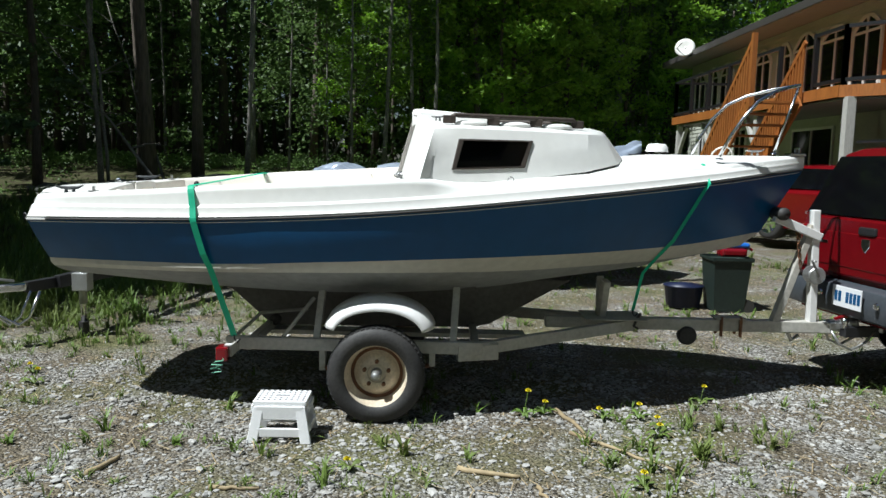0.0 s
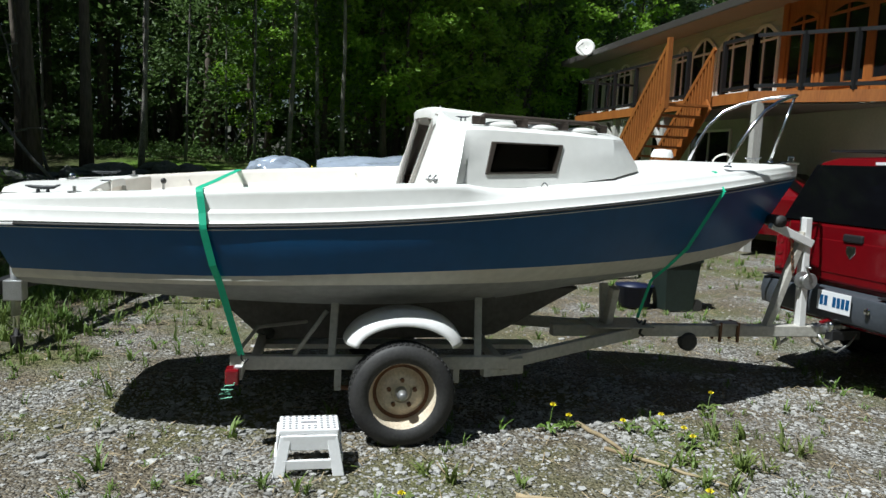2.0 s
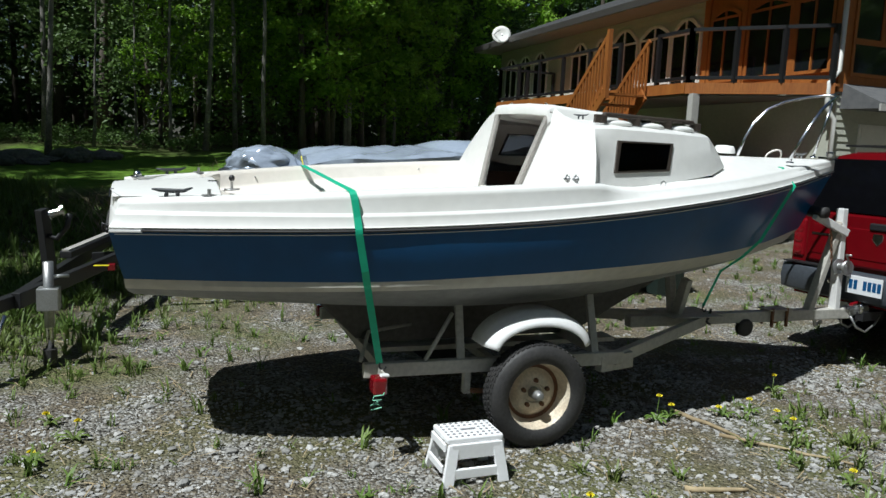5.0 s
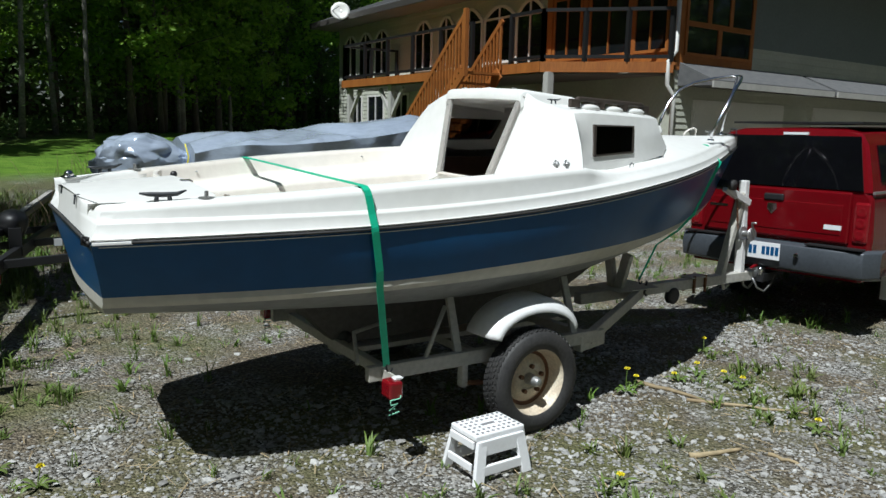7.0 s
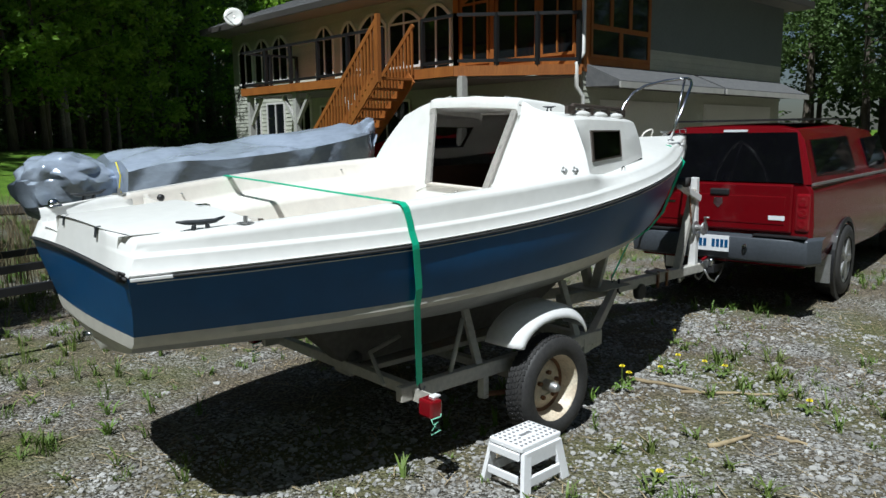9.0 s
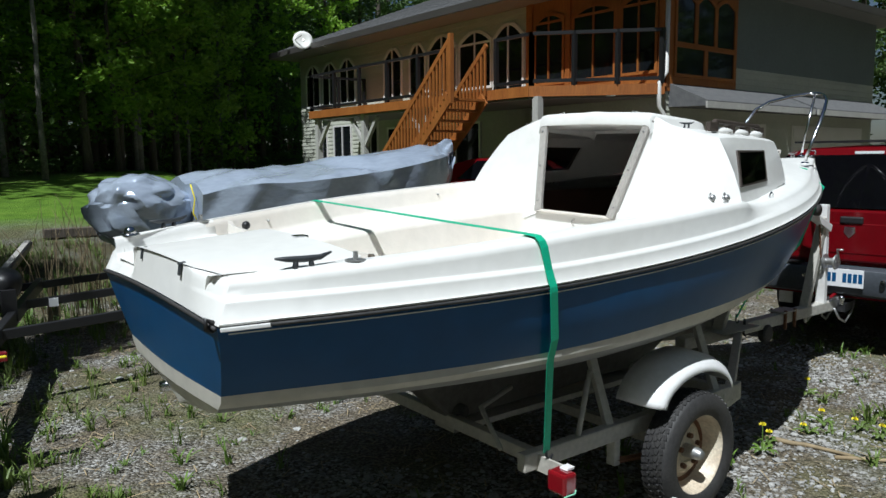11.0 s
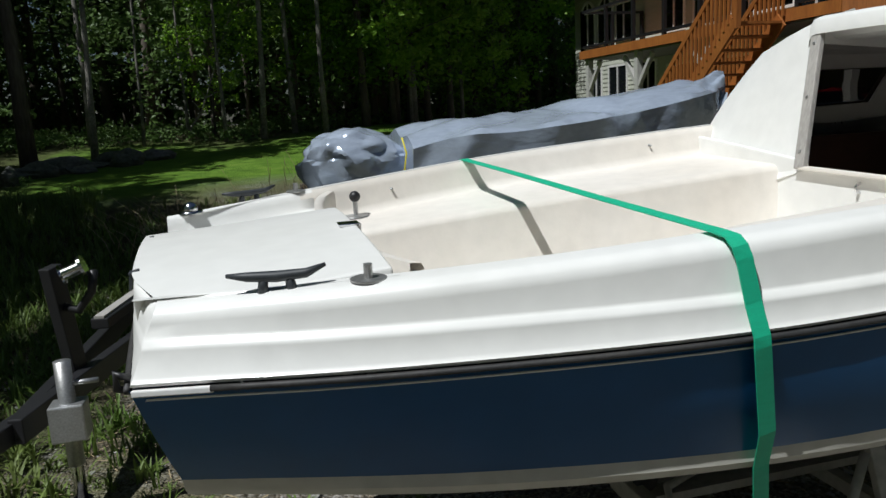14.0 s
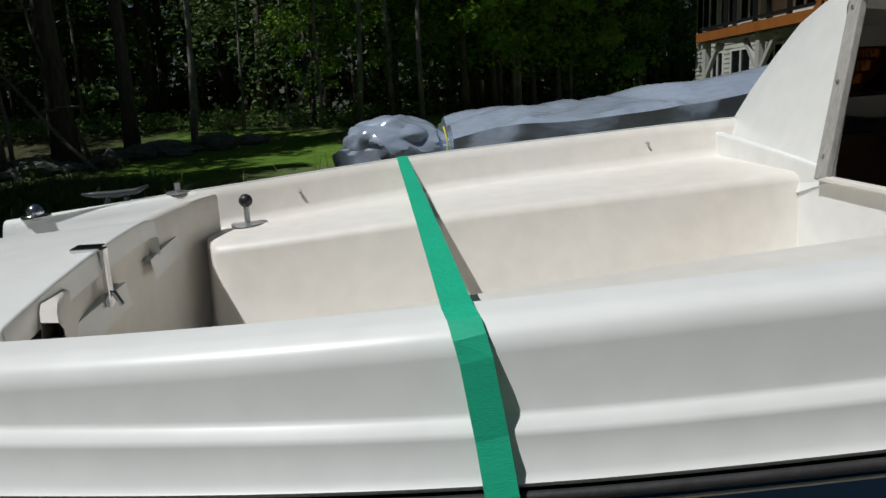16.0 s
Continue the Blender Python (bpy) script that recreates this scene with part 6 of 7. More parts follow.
# ---- black utility trailer beside the stern ----
def build_black_trailer():
    t = thing("black_trailer", (-2.8, 2.1, 0), "black steel boat trailer with a chrome jack and coupler", "trailer")
    gz = 0.5
    ax, ay = -3.12, 1.75
    for k, (p, q) in enumerate((((-2.98, 2.0, gz), (-1.85, 6.1, gz + 0.05)), ((-2.98, 2.0, gz), (-2.55, 6.3, gz + 0.05)))):
        part("frame_beam", beam(p, q, 0.06, 0.11), BLACK, t, "black painted frame beam", bevel=0.006)
    part("tongue", beam((ax, ay, gz - 0.01), (-2.86, 2.45, gz), 0.07, 0.09), BLACK, t, bevel=0.006)
    part("bunk_beam", beam((-2.82, 3.05, 0.66), (-1.72, 7.6, 0.80), 0.10, 0.06), BLACK, t, "black beam with a worn grey top", bevel=0.008)
    part("bunk_pad", beam((-2.82, 3.05, 0.696), (-1.72, 7.6, 0.836), 0.055, 0.014), GREY_TRIM, t, "grey worn strip")
    for y in (3.9, 5.0, 6.0):
        part("cross_bar", beam((-2.72 + 0.1 * (y - 3.9), y, gz + 0.02), (-0.9, y + 0.12, gz + 0.08), 0.05, 0.07), BLACK, t, bevel=0.005)
    part("reflector", box(-2.62, -2.50, 3.08, 3.12, gz + 0.058, gz + 0.064, Matrix.Identity(4)), PETAL, t, "yellow reflective sticker")
    part("side_marker", box(-2.53, -2.47, 3.30, 3.36, gz - 0.02, gz + 0.04), LAMP_RED, t, "red side marker", bevel=0.006)
    part("sticker", box(-1.95, -1.88, 5.0, 5.12, gz + 0.0, gz + 0.07), PLATE_WHITE, t, "pale sticker")
    for k in range(2):
        wx = -2.56 + 1.55 * k
        m = Matrix.Translation((wx, 5.95, 0.36)) @ Matrix.Rotation(radians(90), 4, "Y")
        part("tyre", lathe([(0.18, 0.08), (0.29, 0.09), (0.32, 0.06), (0.33, 0.0), (0.32, -0.06), (0.29, -0.09), (0.18, -0.08)], m, 30), RUBBER, t, smooth=True)
        part("wheel_disc", lathe([(0.0, 0.05), (0.08, 0.05), (0.16, 0.03), (0.185, 0.07), (0.185, -0.07), (0.0, -0.05)], m, 26), GREY_TRIM, t, smooth=True)
        arc = [math.pi * (0.02 + 0.96 * j / 16) for j in range(17)]
        part("fender", loft([[(wx + u, 5.95 - (0.44 - d) * math.cos(a), 0.40 + (0.47 - d) * math.sin(a) ** 0.8) for u, d in ((-0.14, 0.06), (-0.135, 0.015), (-0.11, 0.0), (0.11, 0.0), (0.135, 0.015), (0.14, 0.06))] for a in arc]), BLACK, t, "rounded black plastic fender", smooth=True)
    jack = part("jack", tube([(-2.79, 2.06, 0.10), (-2.79, 2.06, 0.72)], 0.026, 14), STEEL, t, "chrome jack tube", smooth=True)
    part("jack_sleeve", tube([(-2.79, 2.06, 0.30), (-2.79, 2.06, 0.76)], 0.034, 14), ZINC, jack, smooth=True)
    part("jack_crank", tube([(-2.79, 2.06, 0.66), (-2.66, 2.06, 0.66)], 0.012, 8), ZINC, jack, smooth=True)
    part("jack_foot", tube([(-2.79, 2.06, 0.03), (-2.79, 2.06, 0.14)], 0.045, 12), RUBBER, jack)
    part("jack_clamp", box(-2.86, -2.72, 2.0, 2.12, 0.42, 0.58), ZINC, jack, "zinc clamp plate", bevel=0.008)
    post = part("winch_post", beam((-2.86, 2.62, gz), (-2.90, 2.55, 1.08), 0.06, 0.09), BLACK, t, "black winch post", bevel=0.006)
    part("bow_hook", tube([(-2.86, 2.56, 0.88), (-2.80, 2.54, 0.86), (-2.73, 2.52, 0.95), (-2.71, 2.52, 1.05)], 0.02, 8), BLACK, post, smooth=True)
    part("winch_drum", lathe([(0.0, 0.06), (0.05, 0.06), (0.05, 0.045), (0.03, 0.04), (0.03, -0.04), (0.05, -0.045), (0.0, -0.06)], Matrix.Translation((-2.80, 2.50, 1.06)) @ Matrix.Rotation(radians(70), 4, "Y"), 18), STEEL, post, "chrome winch drum")
    part("coupler", beam((ax, ay, gz), (ax - 0.22, ay - 0.22, gz + 0.0), 0.09, 0.07), STEEL, t, "chrome coupler", bevel=0.015)
    part("coupler_latch", beam((ax - 0.06, ay - 0.06, gz + 0.05), (ax - 0.18, ay - 0.18, gz + 0.085), 0.03, 0.02), ZINC, t)
    for s in (0.0, 0.08):
        part("safety_chain", tube([(ax + 0.04 + s, ay, gz - 0.04), (ax + s - 0.02, ay - 0.05, gz - 0.25), (ax + s - 0.1, ay - 0.08, gz - 0.32), (ax - 0.2, ay - 0.15, gz - 0.2)], 0.014, 6), STEEL, t, "bright safety chain", smooth=True)
    # black outboard bracket with a spare motor cowl on the frame
    bm = bmesh.new()
    bmesh.ops.create_uvsphere(bm, u_segments=20, v_segments=12, radius=1.0)
    for v in bm.verts:
        v.co = Vector((-2.30 + v.co.x * 0.13, 4.75 + v.co.y * 0.2, 0.80 + v.co.z * (0.10 if v.co.z > 0 else 0.18)))
    part("motor_cowl", bm, BLACK, t, "glossy black motor cowl", smooth=True)
    part("cowl_bracket", beam((-2.30, 4.55, 0.5), (-2.30, 4.55, 0.75), 0.1, 0.1), BLACK, t)


build_black_trailer()


# ---- yard: weeds, dandelions, sticks, stones ----
def mesh_thing(name, verts, faces, mats, label, category, kind="", group="", index=None, smooth=False):
    me = bpy.data.meshes.new(name)
    me.from_pydata(verts, [], faces)
    for m in mats:
        me.materials.append(m)
    if index is not None:
        me.polygons.foreach_set("material_index", index)
    if smooth:
        me.polygons.foreach_set("use_smooth", [True] * len(me.polygons))
    return tagged(new(name, me), label, category, group, kind)


rng = np.random.default_rng(7)
DANDELIONS = [(0.94, 0.20), (1.44, 0.18), (2.19, 0.55), (-2.62, 0.92), (-0.06, -0.70), (1.67, 0.2), (-2.46, 0.66), (-2.6, 0.37), (1.76, 0.01), (1.71, -0.13), (1.07, 0.24), (1.43, -0.84)]
STICKS = [((0.49, -0.68), (0.82, -0.77)), ((1.19, -0.11), (1.65, -0.63)), ((-1.37, -0.86), (-1.3, -0.61)), ((-0.71, -0.96), (-0.48, -0.96)), ((1.16, 0.32), (1.28, -0.16)), ((0.89, -0.88), (0.92, -1.03))]


def in_yard(x, y):
    return -6.5 < x < 8.5 and -5.5 < y < 8.3


def blades(px, py, count, height, spread, width, vs, fs):
    """A tuft of bent blades."""
    z0 = ground_z(px, py)
    for _ in range(count):
        a = rng.uniform(0, 2 * math.pi)
        h = height * rng.uniform(0.5, 1.15)
        lean = spread * rng.uniform(0.25, 1.0)
        dx, dy = math.cos(a), math.sin(a)
        sx, sy = -dy * width / 2, dx * width / 2
        bx, by = px + rng.normal(0, 0.014), py + rng.normal(0, 0.014)
        i = len(vs)
        for f, w in ((0.0, 0.8), (0.45, 1.0), (0.8, 0.7)):
            cx, cy, cz = bx + dx * lean * f * f, by + dy * lean * f * f, z0 + h * f * (1 - 0.25 * f * lean / max(h, 0.01))
            vs += [(cx - sx * w, cy - sy * w, cz), (cx + sx * w, cy + sy * w, cz)]
        vs.append((bx + dx * lean, by + dy * lean, z0 + h * (1 - 0.3 * lean / max(h, 0.01))))
        fs += [(i, i + 1, i + 3, i + 2), (i + 2, i + 3, i + 5, i + 4), (i + 4, i + 5, i + 6)]


vs, fs = [], []
n = 0
while n < 3000:
    x, y = rng.uniform(-6, 8), rng.uniform(-4.6, 8.2)
    dens = noise.noise(Vector((x * 0.8, y * 0.8, 4))) + 0.25 * noise.noise(Vector((x * 3, y * 3, 1)))
    under = -1.7 < x < 3.3 and 0.5 < y < 1.9
    if dens < rng.uniform(-0.35, 0.45) or (under and rng.random() < 0.85):
        continue
    big = rng.random() < 0.25
    blades(x, y, int(rng.integers(5, 14)), rng.uniform(0.04, 0.09) * (1.8 if big else 1), 0.07 * (1.6 if big else 1), 0.007 if not big else 0.013, vs, fs)
    n += 1
n = 0
while n < 1100:
    x, y = rng.uniform(-6.5, -0.5), rng.uniform(1.6, 9.6)
    if x > -1.9 + 0.5 * rng.normal() and y < 5.5 or (x > -3.2 and y < 3.0 and rng.random() < 0.6):
        continue
    blades(x, y, int(rng.integers(6, 14)), rng.uniform(0.07, 0.22), 0.12, 0.009, vs, fs)
    n += 1
# thick growth past the black trailer
n = 0
while n < 3400:
    x, y = rng.uniform(-8.0, -1.6), rng.uniform(2.2, 10.4)
    dens = 0.7 * noise.noise(Vector((x * 0.9, y * 0.9, 14)))
    if x > -2.75 + 0.30 * max(0.0, y - 3.6) + dens or (y > 9.0 and x > -4.0):
        continue
    tall = 1.0 + 0.5 * step(-3.2, -5.0, x) + dens
    blades(x, y, int(rng.integers(6, 11)), rng.uniform(0.10, 0.26) * max(0.5, tall), 0.15, 0.013, vs, fs)
    n += 1
mesh_thing("weed_tufts", vs, fs, [GRASS], "small green weeds and grass tufts in the gravel", "weeds", "stuff")

vs, fs = [], []
for _ in range(13000):
    x, y = rng.uniform(-6, 8), rng.uniform(-4.6, 8.0)
    if noise.noise(Vector((x * 0.6, y * 0.6, 14))) < rng.uniform(-0.5, 0.3):
        continue
    a, ln, w = rng.uniform(0, math.pi), rng.uniform(0.03, 0.14), rng.uniform(0.003, 0.007)
    dx, dy, z = math.cos(a) * ln / 2, math.sin(a) * ln / 2, ground_z(x, y) + rng.uniform(0.006, 0.02)
    sx, sy = -math.sin(a) * w / 2, math.cos(a) * w / 2
    i = len(vs)
    vs += [(x - dx - sx, y - dy - sy, z), (x + dx - sx, y + dy - sy, z + 0.008), (x + dx + sx, y + dy + sy, z + 0.008), (x - dx + sx, y - dy + sy, z), (x, y, z + w)]
    fs += [(i, i + 1, i + 4), (i + 1, i + 2, i + 4), (i + 2, i + 3, i + 4), (i + 3, i, i + 4)]
mesh_thing("straw_litter", vs, fs, [DRY], "dry straw and bark bits scattered over the gravel", "litter", "stuff")

# crushed stone
bm = bmesh.new()
bmesh.ops.create_icosphere(bm, subdivisions=1, radius=1.0)
ico_v = np.array([v.co[:] for v in bm.verts])
ico_f = np.array([[v.index for v in f.verts] for f in bm.faces])
bm.free()
NS = 56000
near = rng.random(NS) < 0.75
px = np.where(near, rng.uniform(-3.6, 3.6, NS), rng.uniform(-6, 8, NS))
py = np.where(near, rng.uniform(-3.2, 1.4, NS), rng.uniform(-4.6, 7.5, NS))
size = 0.005 + 0.011 * rng.random(NS) ** 2.5 + 0.016 * (rng.random(NS) < 0.03)
keep = np.array([noise.noise(Vector((x * 1.1, y * 1.1, 30))) > rng.uniform(-0.6, 0.25) for x, y in zip(px, py)])
px, py, size = px[keep], py[keep], size[keep]
scl = np.stack([size * rng.uniform(0.7, 1.5, len(size)), size * rng.uniform(0.7, 1.3, len(size)), size * rng.uniform(0.35, 0.7, len(size))], 1)
ang = rng.uniform(0, 2 * math.pi, len(size))
jit = 1 + rng.normal(0, 0.16, (len(size), len(ico_v), 1))
loc = ico_v[None] * jit * scl[:, None]
rot = np.stack([loc[..., 0] * np.cos(ang)[:, None] - loc[..., 1] * np.sin(ang)[:, None], loc[..., 0] * np.sin(ang)[:, None] + loc[..., 1] * np.cos(ang)[:, None], loc[..., 2]], -1)
pz = np.array([ground_z(x, y) for x, y in zip(px, py)]) + scl[:, 2] * 0.45
verts = (rot + np.stack([px, py, pz], 1)[:, None]).reshape(-1, 3)
faces = (ico_f[None] + (np.arange(len(size)) * len(ico_v))[:, None, None]).reshape(-1, 3)
mesh_thing("crushed_stone", verts.tolist(), faces.tolist(), [STONE], "loose grey limestone chips", "gravel", "stuff")


def dandelion(x, y, h, seed):
    r = random.Random(seed)
    z = ground_z(x, y)
    t = thing("dandelion", (x, y, z), "yellow dandelion in bloom growing from the gravel", "dandelion", "dandelions in the yard")
    lean = Vector((r.uniform(-0.03, 0.03), r.uniform(-0.03, 0.03), 0))
    top = Vector((x, y, z + h)) + lean
    part("stem", tube([(x, y, z), Vector((x, y, z + h * 0.5)) + lean * 0.3, top], 0.003, 5), GRASS, t)
    bm = bmesh.new()
    for k in range(26):
        a, el = k * 2.4, 0.2 + 1.2 * (k / 26)
        d = Vector((math.cos(a) * math.cos(el), math.sin(a) * math.cos(el), math.sin(el)))
        s = d.orthogonal().normalized() * 0.004
        q = [bm.verts.new(p) for p in (top - s * 0.5, top + s * 0.5, top + d * 0.021 + s, top + d * 0.021 - s)]
        bm.faces.new(q)
    part("flower_head", bm, PETAL, t, "yellow flower head")
    for k in range(7):
        a = k * 0.9 + r.random()
        d, s = Vector((math.cos(a), math.sin(a), 0)), Vector((-math.sin(a), math.cos(a), 0))
        ln = r.uniform(0.06, 0.11)
        b = Vector((x, y, z + 0.004))
        rows = [[b + d * ln * f - s * w + Vector((0, 0, u)), b + d * ln * f + Vector((0, 0, u + 0.004)), b + d * ln * f + s * w + Vector((0, 0, u))] for f, w, u in ((0, 0.004, 0), (0.4, 0.010, 0.03), (0.75, 0.013, 0.035), (1.0, 0.002, 0.02))]
        part("leaf", loft(rows), GRASS, t)


for k, (x, y) in enumerate(DANDELIONS):
    dandelion(x, y, 0.16 if k == 0 else random.Random(k).uniform(0.05, 0.11), k)


def stick(a, b, r, seed):
    q = random.Random(seed)
    pts = []
    for k in range(7):
        f = k / 6
        x, y = a[0] + (b[0] - a[0]) * f, a[1] + (b[1] - a[1]) * f
        pts.append((x + q.uniform(-0.012, 0.012), y + q.uniform(-0.012, 0.012), ground_z(x, y) + r * 0.8))
    ob = part("stick", tube(pts, [r * (1.1 - 0.5 * k / 6) for k in range(7)], 7), DRY, smooth=True)
    tagged(ob, "dry bleached stick lying on the gravel", "stick", "sticks on the ground")


for k, (a, b) in enumerate(STICKS):
    stick(a, b, 0.012 if k % 2 else 0.016, k)


# ---- rocks at the lawn's edge, tall dry stalks ----
def rock(x, y, sx, sy, sz, seed):
    bm = bmesh.new()
    bmesh.ops.create_icosphere(bm, subdivisions=3, radius=1.0)
    o = Vector((seed * 3.1, seed, 0))
    for v in bm.verts:
        c = v.co.copy()
        k = 1 + 0.35 * noise.noise(c * 1.3 + o) + 0.12 * noise.noise(c * 4 + o)
        v.co = Vector((x + c.x * sx * k, y + c.y * sy * k, ground_z(x, y) + sz * 0.45 + c.z * sz * k))
    tagged(part("field_stone", bm, ROCK, smooth=False), "rough grey field stone at the lawn edge", "stone", "stones along the lawn")


rr = random.Random(5)
for k in range(24):
    f = k / 23
    x, y = -8.5 + 4.6 * f + rr.uniform(-0.3, 0.3), 11.8 + 3.0 * f + rr.uniform(-0.5, 0.5)
    rock(x, y, rr.uniform(0.15, 0.45), rr.uniform(0.15, 0.35), rr.uniform(0.08, 0.22), k)
timber = part("landscape_timber", beam((-1.2, 9.9, ground_z(-1.2, 9.9) + 0.06), (2.4, 9.9, ground_z(2.4, 9.9) + 0.06), 0.16, 0.14), BARK, bevel=0.015)
tagged(timber, "weathered grey timber along the lawn edge", "timber", kind="structure")

vs, fs = [], []
for k in range(260):
    heap = k >= 60
    x, y = (rng.normal(-2.6, 0.40), rng.normal(7.8, 0.35)) if heap else (rng.normal(-1.4, 0.30), rng.normal(6.6, 0.35))
    z, h, a = ground_z(x, y), rng.uniform(0.25, 0.6) if heap else rng.uniform(0.6, 1.3), rng.uniform(0, 2 * math.pi)
    lean = rng.uniform(0.5, 1.5) * h if heap else rng.uniform(0.05, 0.4) * h
    dx, dy = math.cos(a) * lean, math.sin(a) * lean
    i = len(vs)
    for f, w in ((0, 0.006), (0.5, 0.005), (1, 0.002)):
        for s in range(3):
            b = 2.094 * s
            vs.append((x + dx * f * f + w * math.cos(b), y + dy * f * f + w * math.sin(b), z + h * f))
    for q in range(2):
        for s in range(3):
            u, v = i + 3 * q + s, i + 3 * q + (s + 1) % 3
            fs.append((u, v, v + 3, u + 3))
mesh_thing("dry_reeds", vs, fs, [DRY], "tall bleached weed stalks beside the trailer", "dry weeds", "stuff")


# ---- wood ----
def leaf_cloud(centres, radii, per, size, flat=0.8):
    """Small folded leaves scattered in clumps: arrays of vertices and faces."""
    c = np.repeat(np.asarray(centres, float), per, 0)
    r = np.repeat(np.asarray(radii, float), per, 0)
    n = len(c)
    d = rng.normal(size=(n, 3))
    d /= np.linalg.norm(d, axis=1)[:, None]
    p = c + d * r[:, None] * (rng.random(n) ** 0.45)[:, None] * np.array([1, 1, flat])
    u = rng.normal(size=(n, 3))
    u[:, 2] *= 0.55
    u /= np.linalg.norm(u, axis=1)[:, None]
    w = np.cross(u, rng.normal(size=(n, 3)))
    w /= np.linalg.norm(w, axis=1)[:, None]
    s = (size * rng.uniform(0.6, 1.4, n))[:, None]
    nn = np.cross(u, w) * s * 0.18
    v = np.stack([p - u * s * 0.6, p + w * s * 0.36 + nn, p + u * s * 0.6, p - w * s * 0.36 + nn], 1).reshape(-1, 3)
    k = np.arange(n)[:, None] * 4
    f = np.concatenate([k + [0, 1, 2], k + [0, 2, 3]])
    return v, f


def make_tree(seed, height, trunk_r, crown_from, crown_r, clumps, per, leaf, leaf_mat, bark, label, conifer=False, limbs=10):
    r = random.Random(seed)
    t = thing("tree", (0, 0, 0), label, "tree", "trees of the wood")
    pts, rad = [], []
    for k in range(9):
        f = k / 8
        pts.append((r.uniform(-0.12, 0.12) * f * 1.6, r.uniform(-0.12, 0.12) * f * 1.6, -0.2 + height * f))
        rad.append(trunk_r * (1.25 - 0.3 * min(1, f * 8)) * (1 - 0.8 * f))
    bm = tube(pts, rad, 9)
    cs, rs = [], []
    for k in range(limbs):
        f = r.uniform(crown_from / height, 0.95)
        z, a = height * f, r.uniform(0, 2 * math.pi)
        ln = crown_r * (1.1 - f if conifer else 1.0 - 0.55 * abs(f - 0.55)) * r.uniform(0.6, 1.1)
        d = Vector((math.cos(a), math.sin(a), -0.12 if conifer else 0.45))
        base = Vector((0, 0, z))
        tube([base, base + d * ln * 0.5 + Vector((0, 0, 0.05)), base + d * ln], [trunk_r * 0.28 * (1.1 - f), trunk_r * 0.16 * (1.1 - f), 0.006], 5, bm)
    part("trunk", bm, bark, t, smooth=True)
    for k in range(clumps):
        f = r.random() ** (0.8 if conifer else 1.0)
        z = crown_from + (height - crown_from) * f
        lim = crown_r * ((1.05 - f) if conifer else math.sqrt(max(0.05, 1 - (2 * f - 0.9) ** 2 * 0.8)))
        a, q = r.uniform(0, 2 * math.pi), lim * math.sqrt(r.random())
        cs.append((q * math.cos(a), q * math.sin(a), z - (0.12 * q if conifer else 0)))
        rs.append(r.uniform(0.35, 0.8) * (0.8 if conifer else 1.0) * crown_r / 2.4)
    if clumps:
        v, fc = leaf_cloud(cs, rs, per, leaf, 0.35 if conifer else 0.7)
        me = bpy.data.meshes.new("crown")
        me.from_pydata(v.tolist(), [], fc.tolist())
        me.materials.append(leaf_mat)
        c = new("crown", me)
        c.parent = t
        c.matrix_parent_inverse = t.matrix_basis.inverted()
    return t


PROTO = {
    "maple": make_tree(1, 14, 0.15, 2.6, 2.6, 90, 46, 0.17, LEAF, BARK, "slim green maple at the edge of the wood"),
    "maple2": make_tree(2, 16, 0.19, 4.0, 2.9, 90, 46, 0.18, LEAF, BARK, "tall leafy hardwood in the wood"),
    "bright": make_tree(3, 12, 0.12, 1.6, 2.3, 95, 50, 0.16, LEAF_BRIGHT, BARK, "bright young maple in fresh leaf"),
    "pine": make_tree(4, 17, 0.20, 3.0, 2.4, 110, 46, 0.17, NEEDLE, BARK, "dark conifer in the wood", True, 26),
    "pine2": make_tree(5, 13, 0.14, 1.4, 2.2, 110, 42, 0.15, NEEDLE, BARK, "dark spruce in the wood", True, 26),
    "bare": make_tree(6, 13, 0.062, 7.0, 1.5, 26, 40, 0.16, LEAF, BARK_PALE, "thin pale trunk with dead lower twigs", limbs=18),
    "bare2": make_tree(7, 15, 0.12, 8.5, 1.8, 30, 40, 0.17, LEAF, BARK, "straight grey trunk with a high crown", limbs=14),
    "birch": make_tree(8, 16, 0.16, 6.0, 2.0, 40, 40, 0.17, LEAF, BARK_PALE, "tall pale-barked tree at the wood's edge", limbs=14),
}
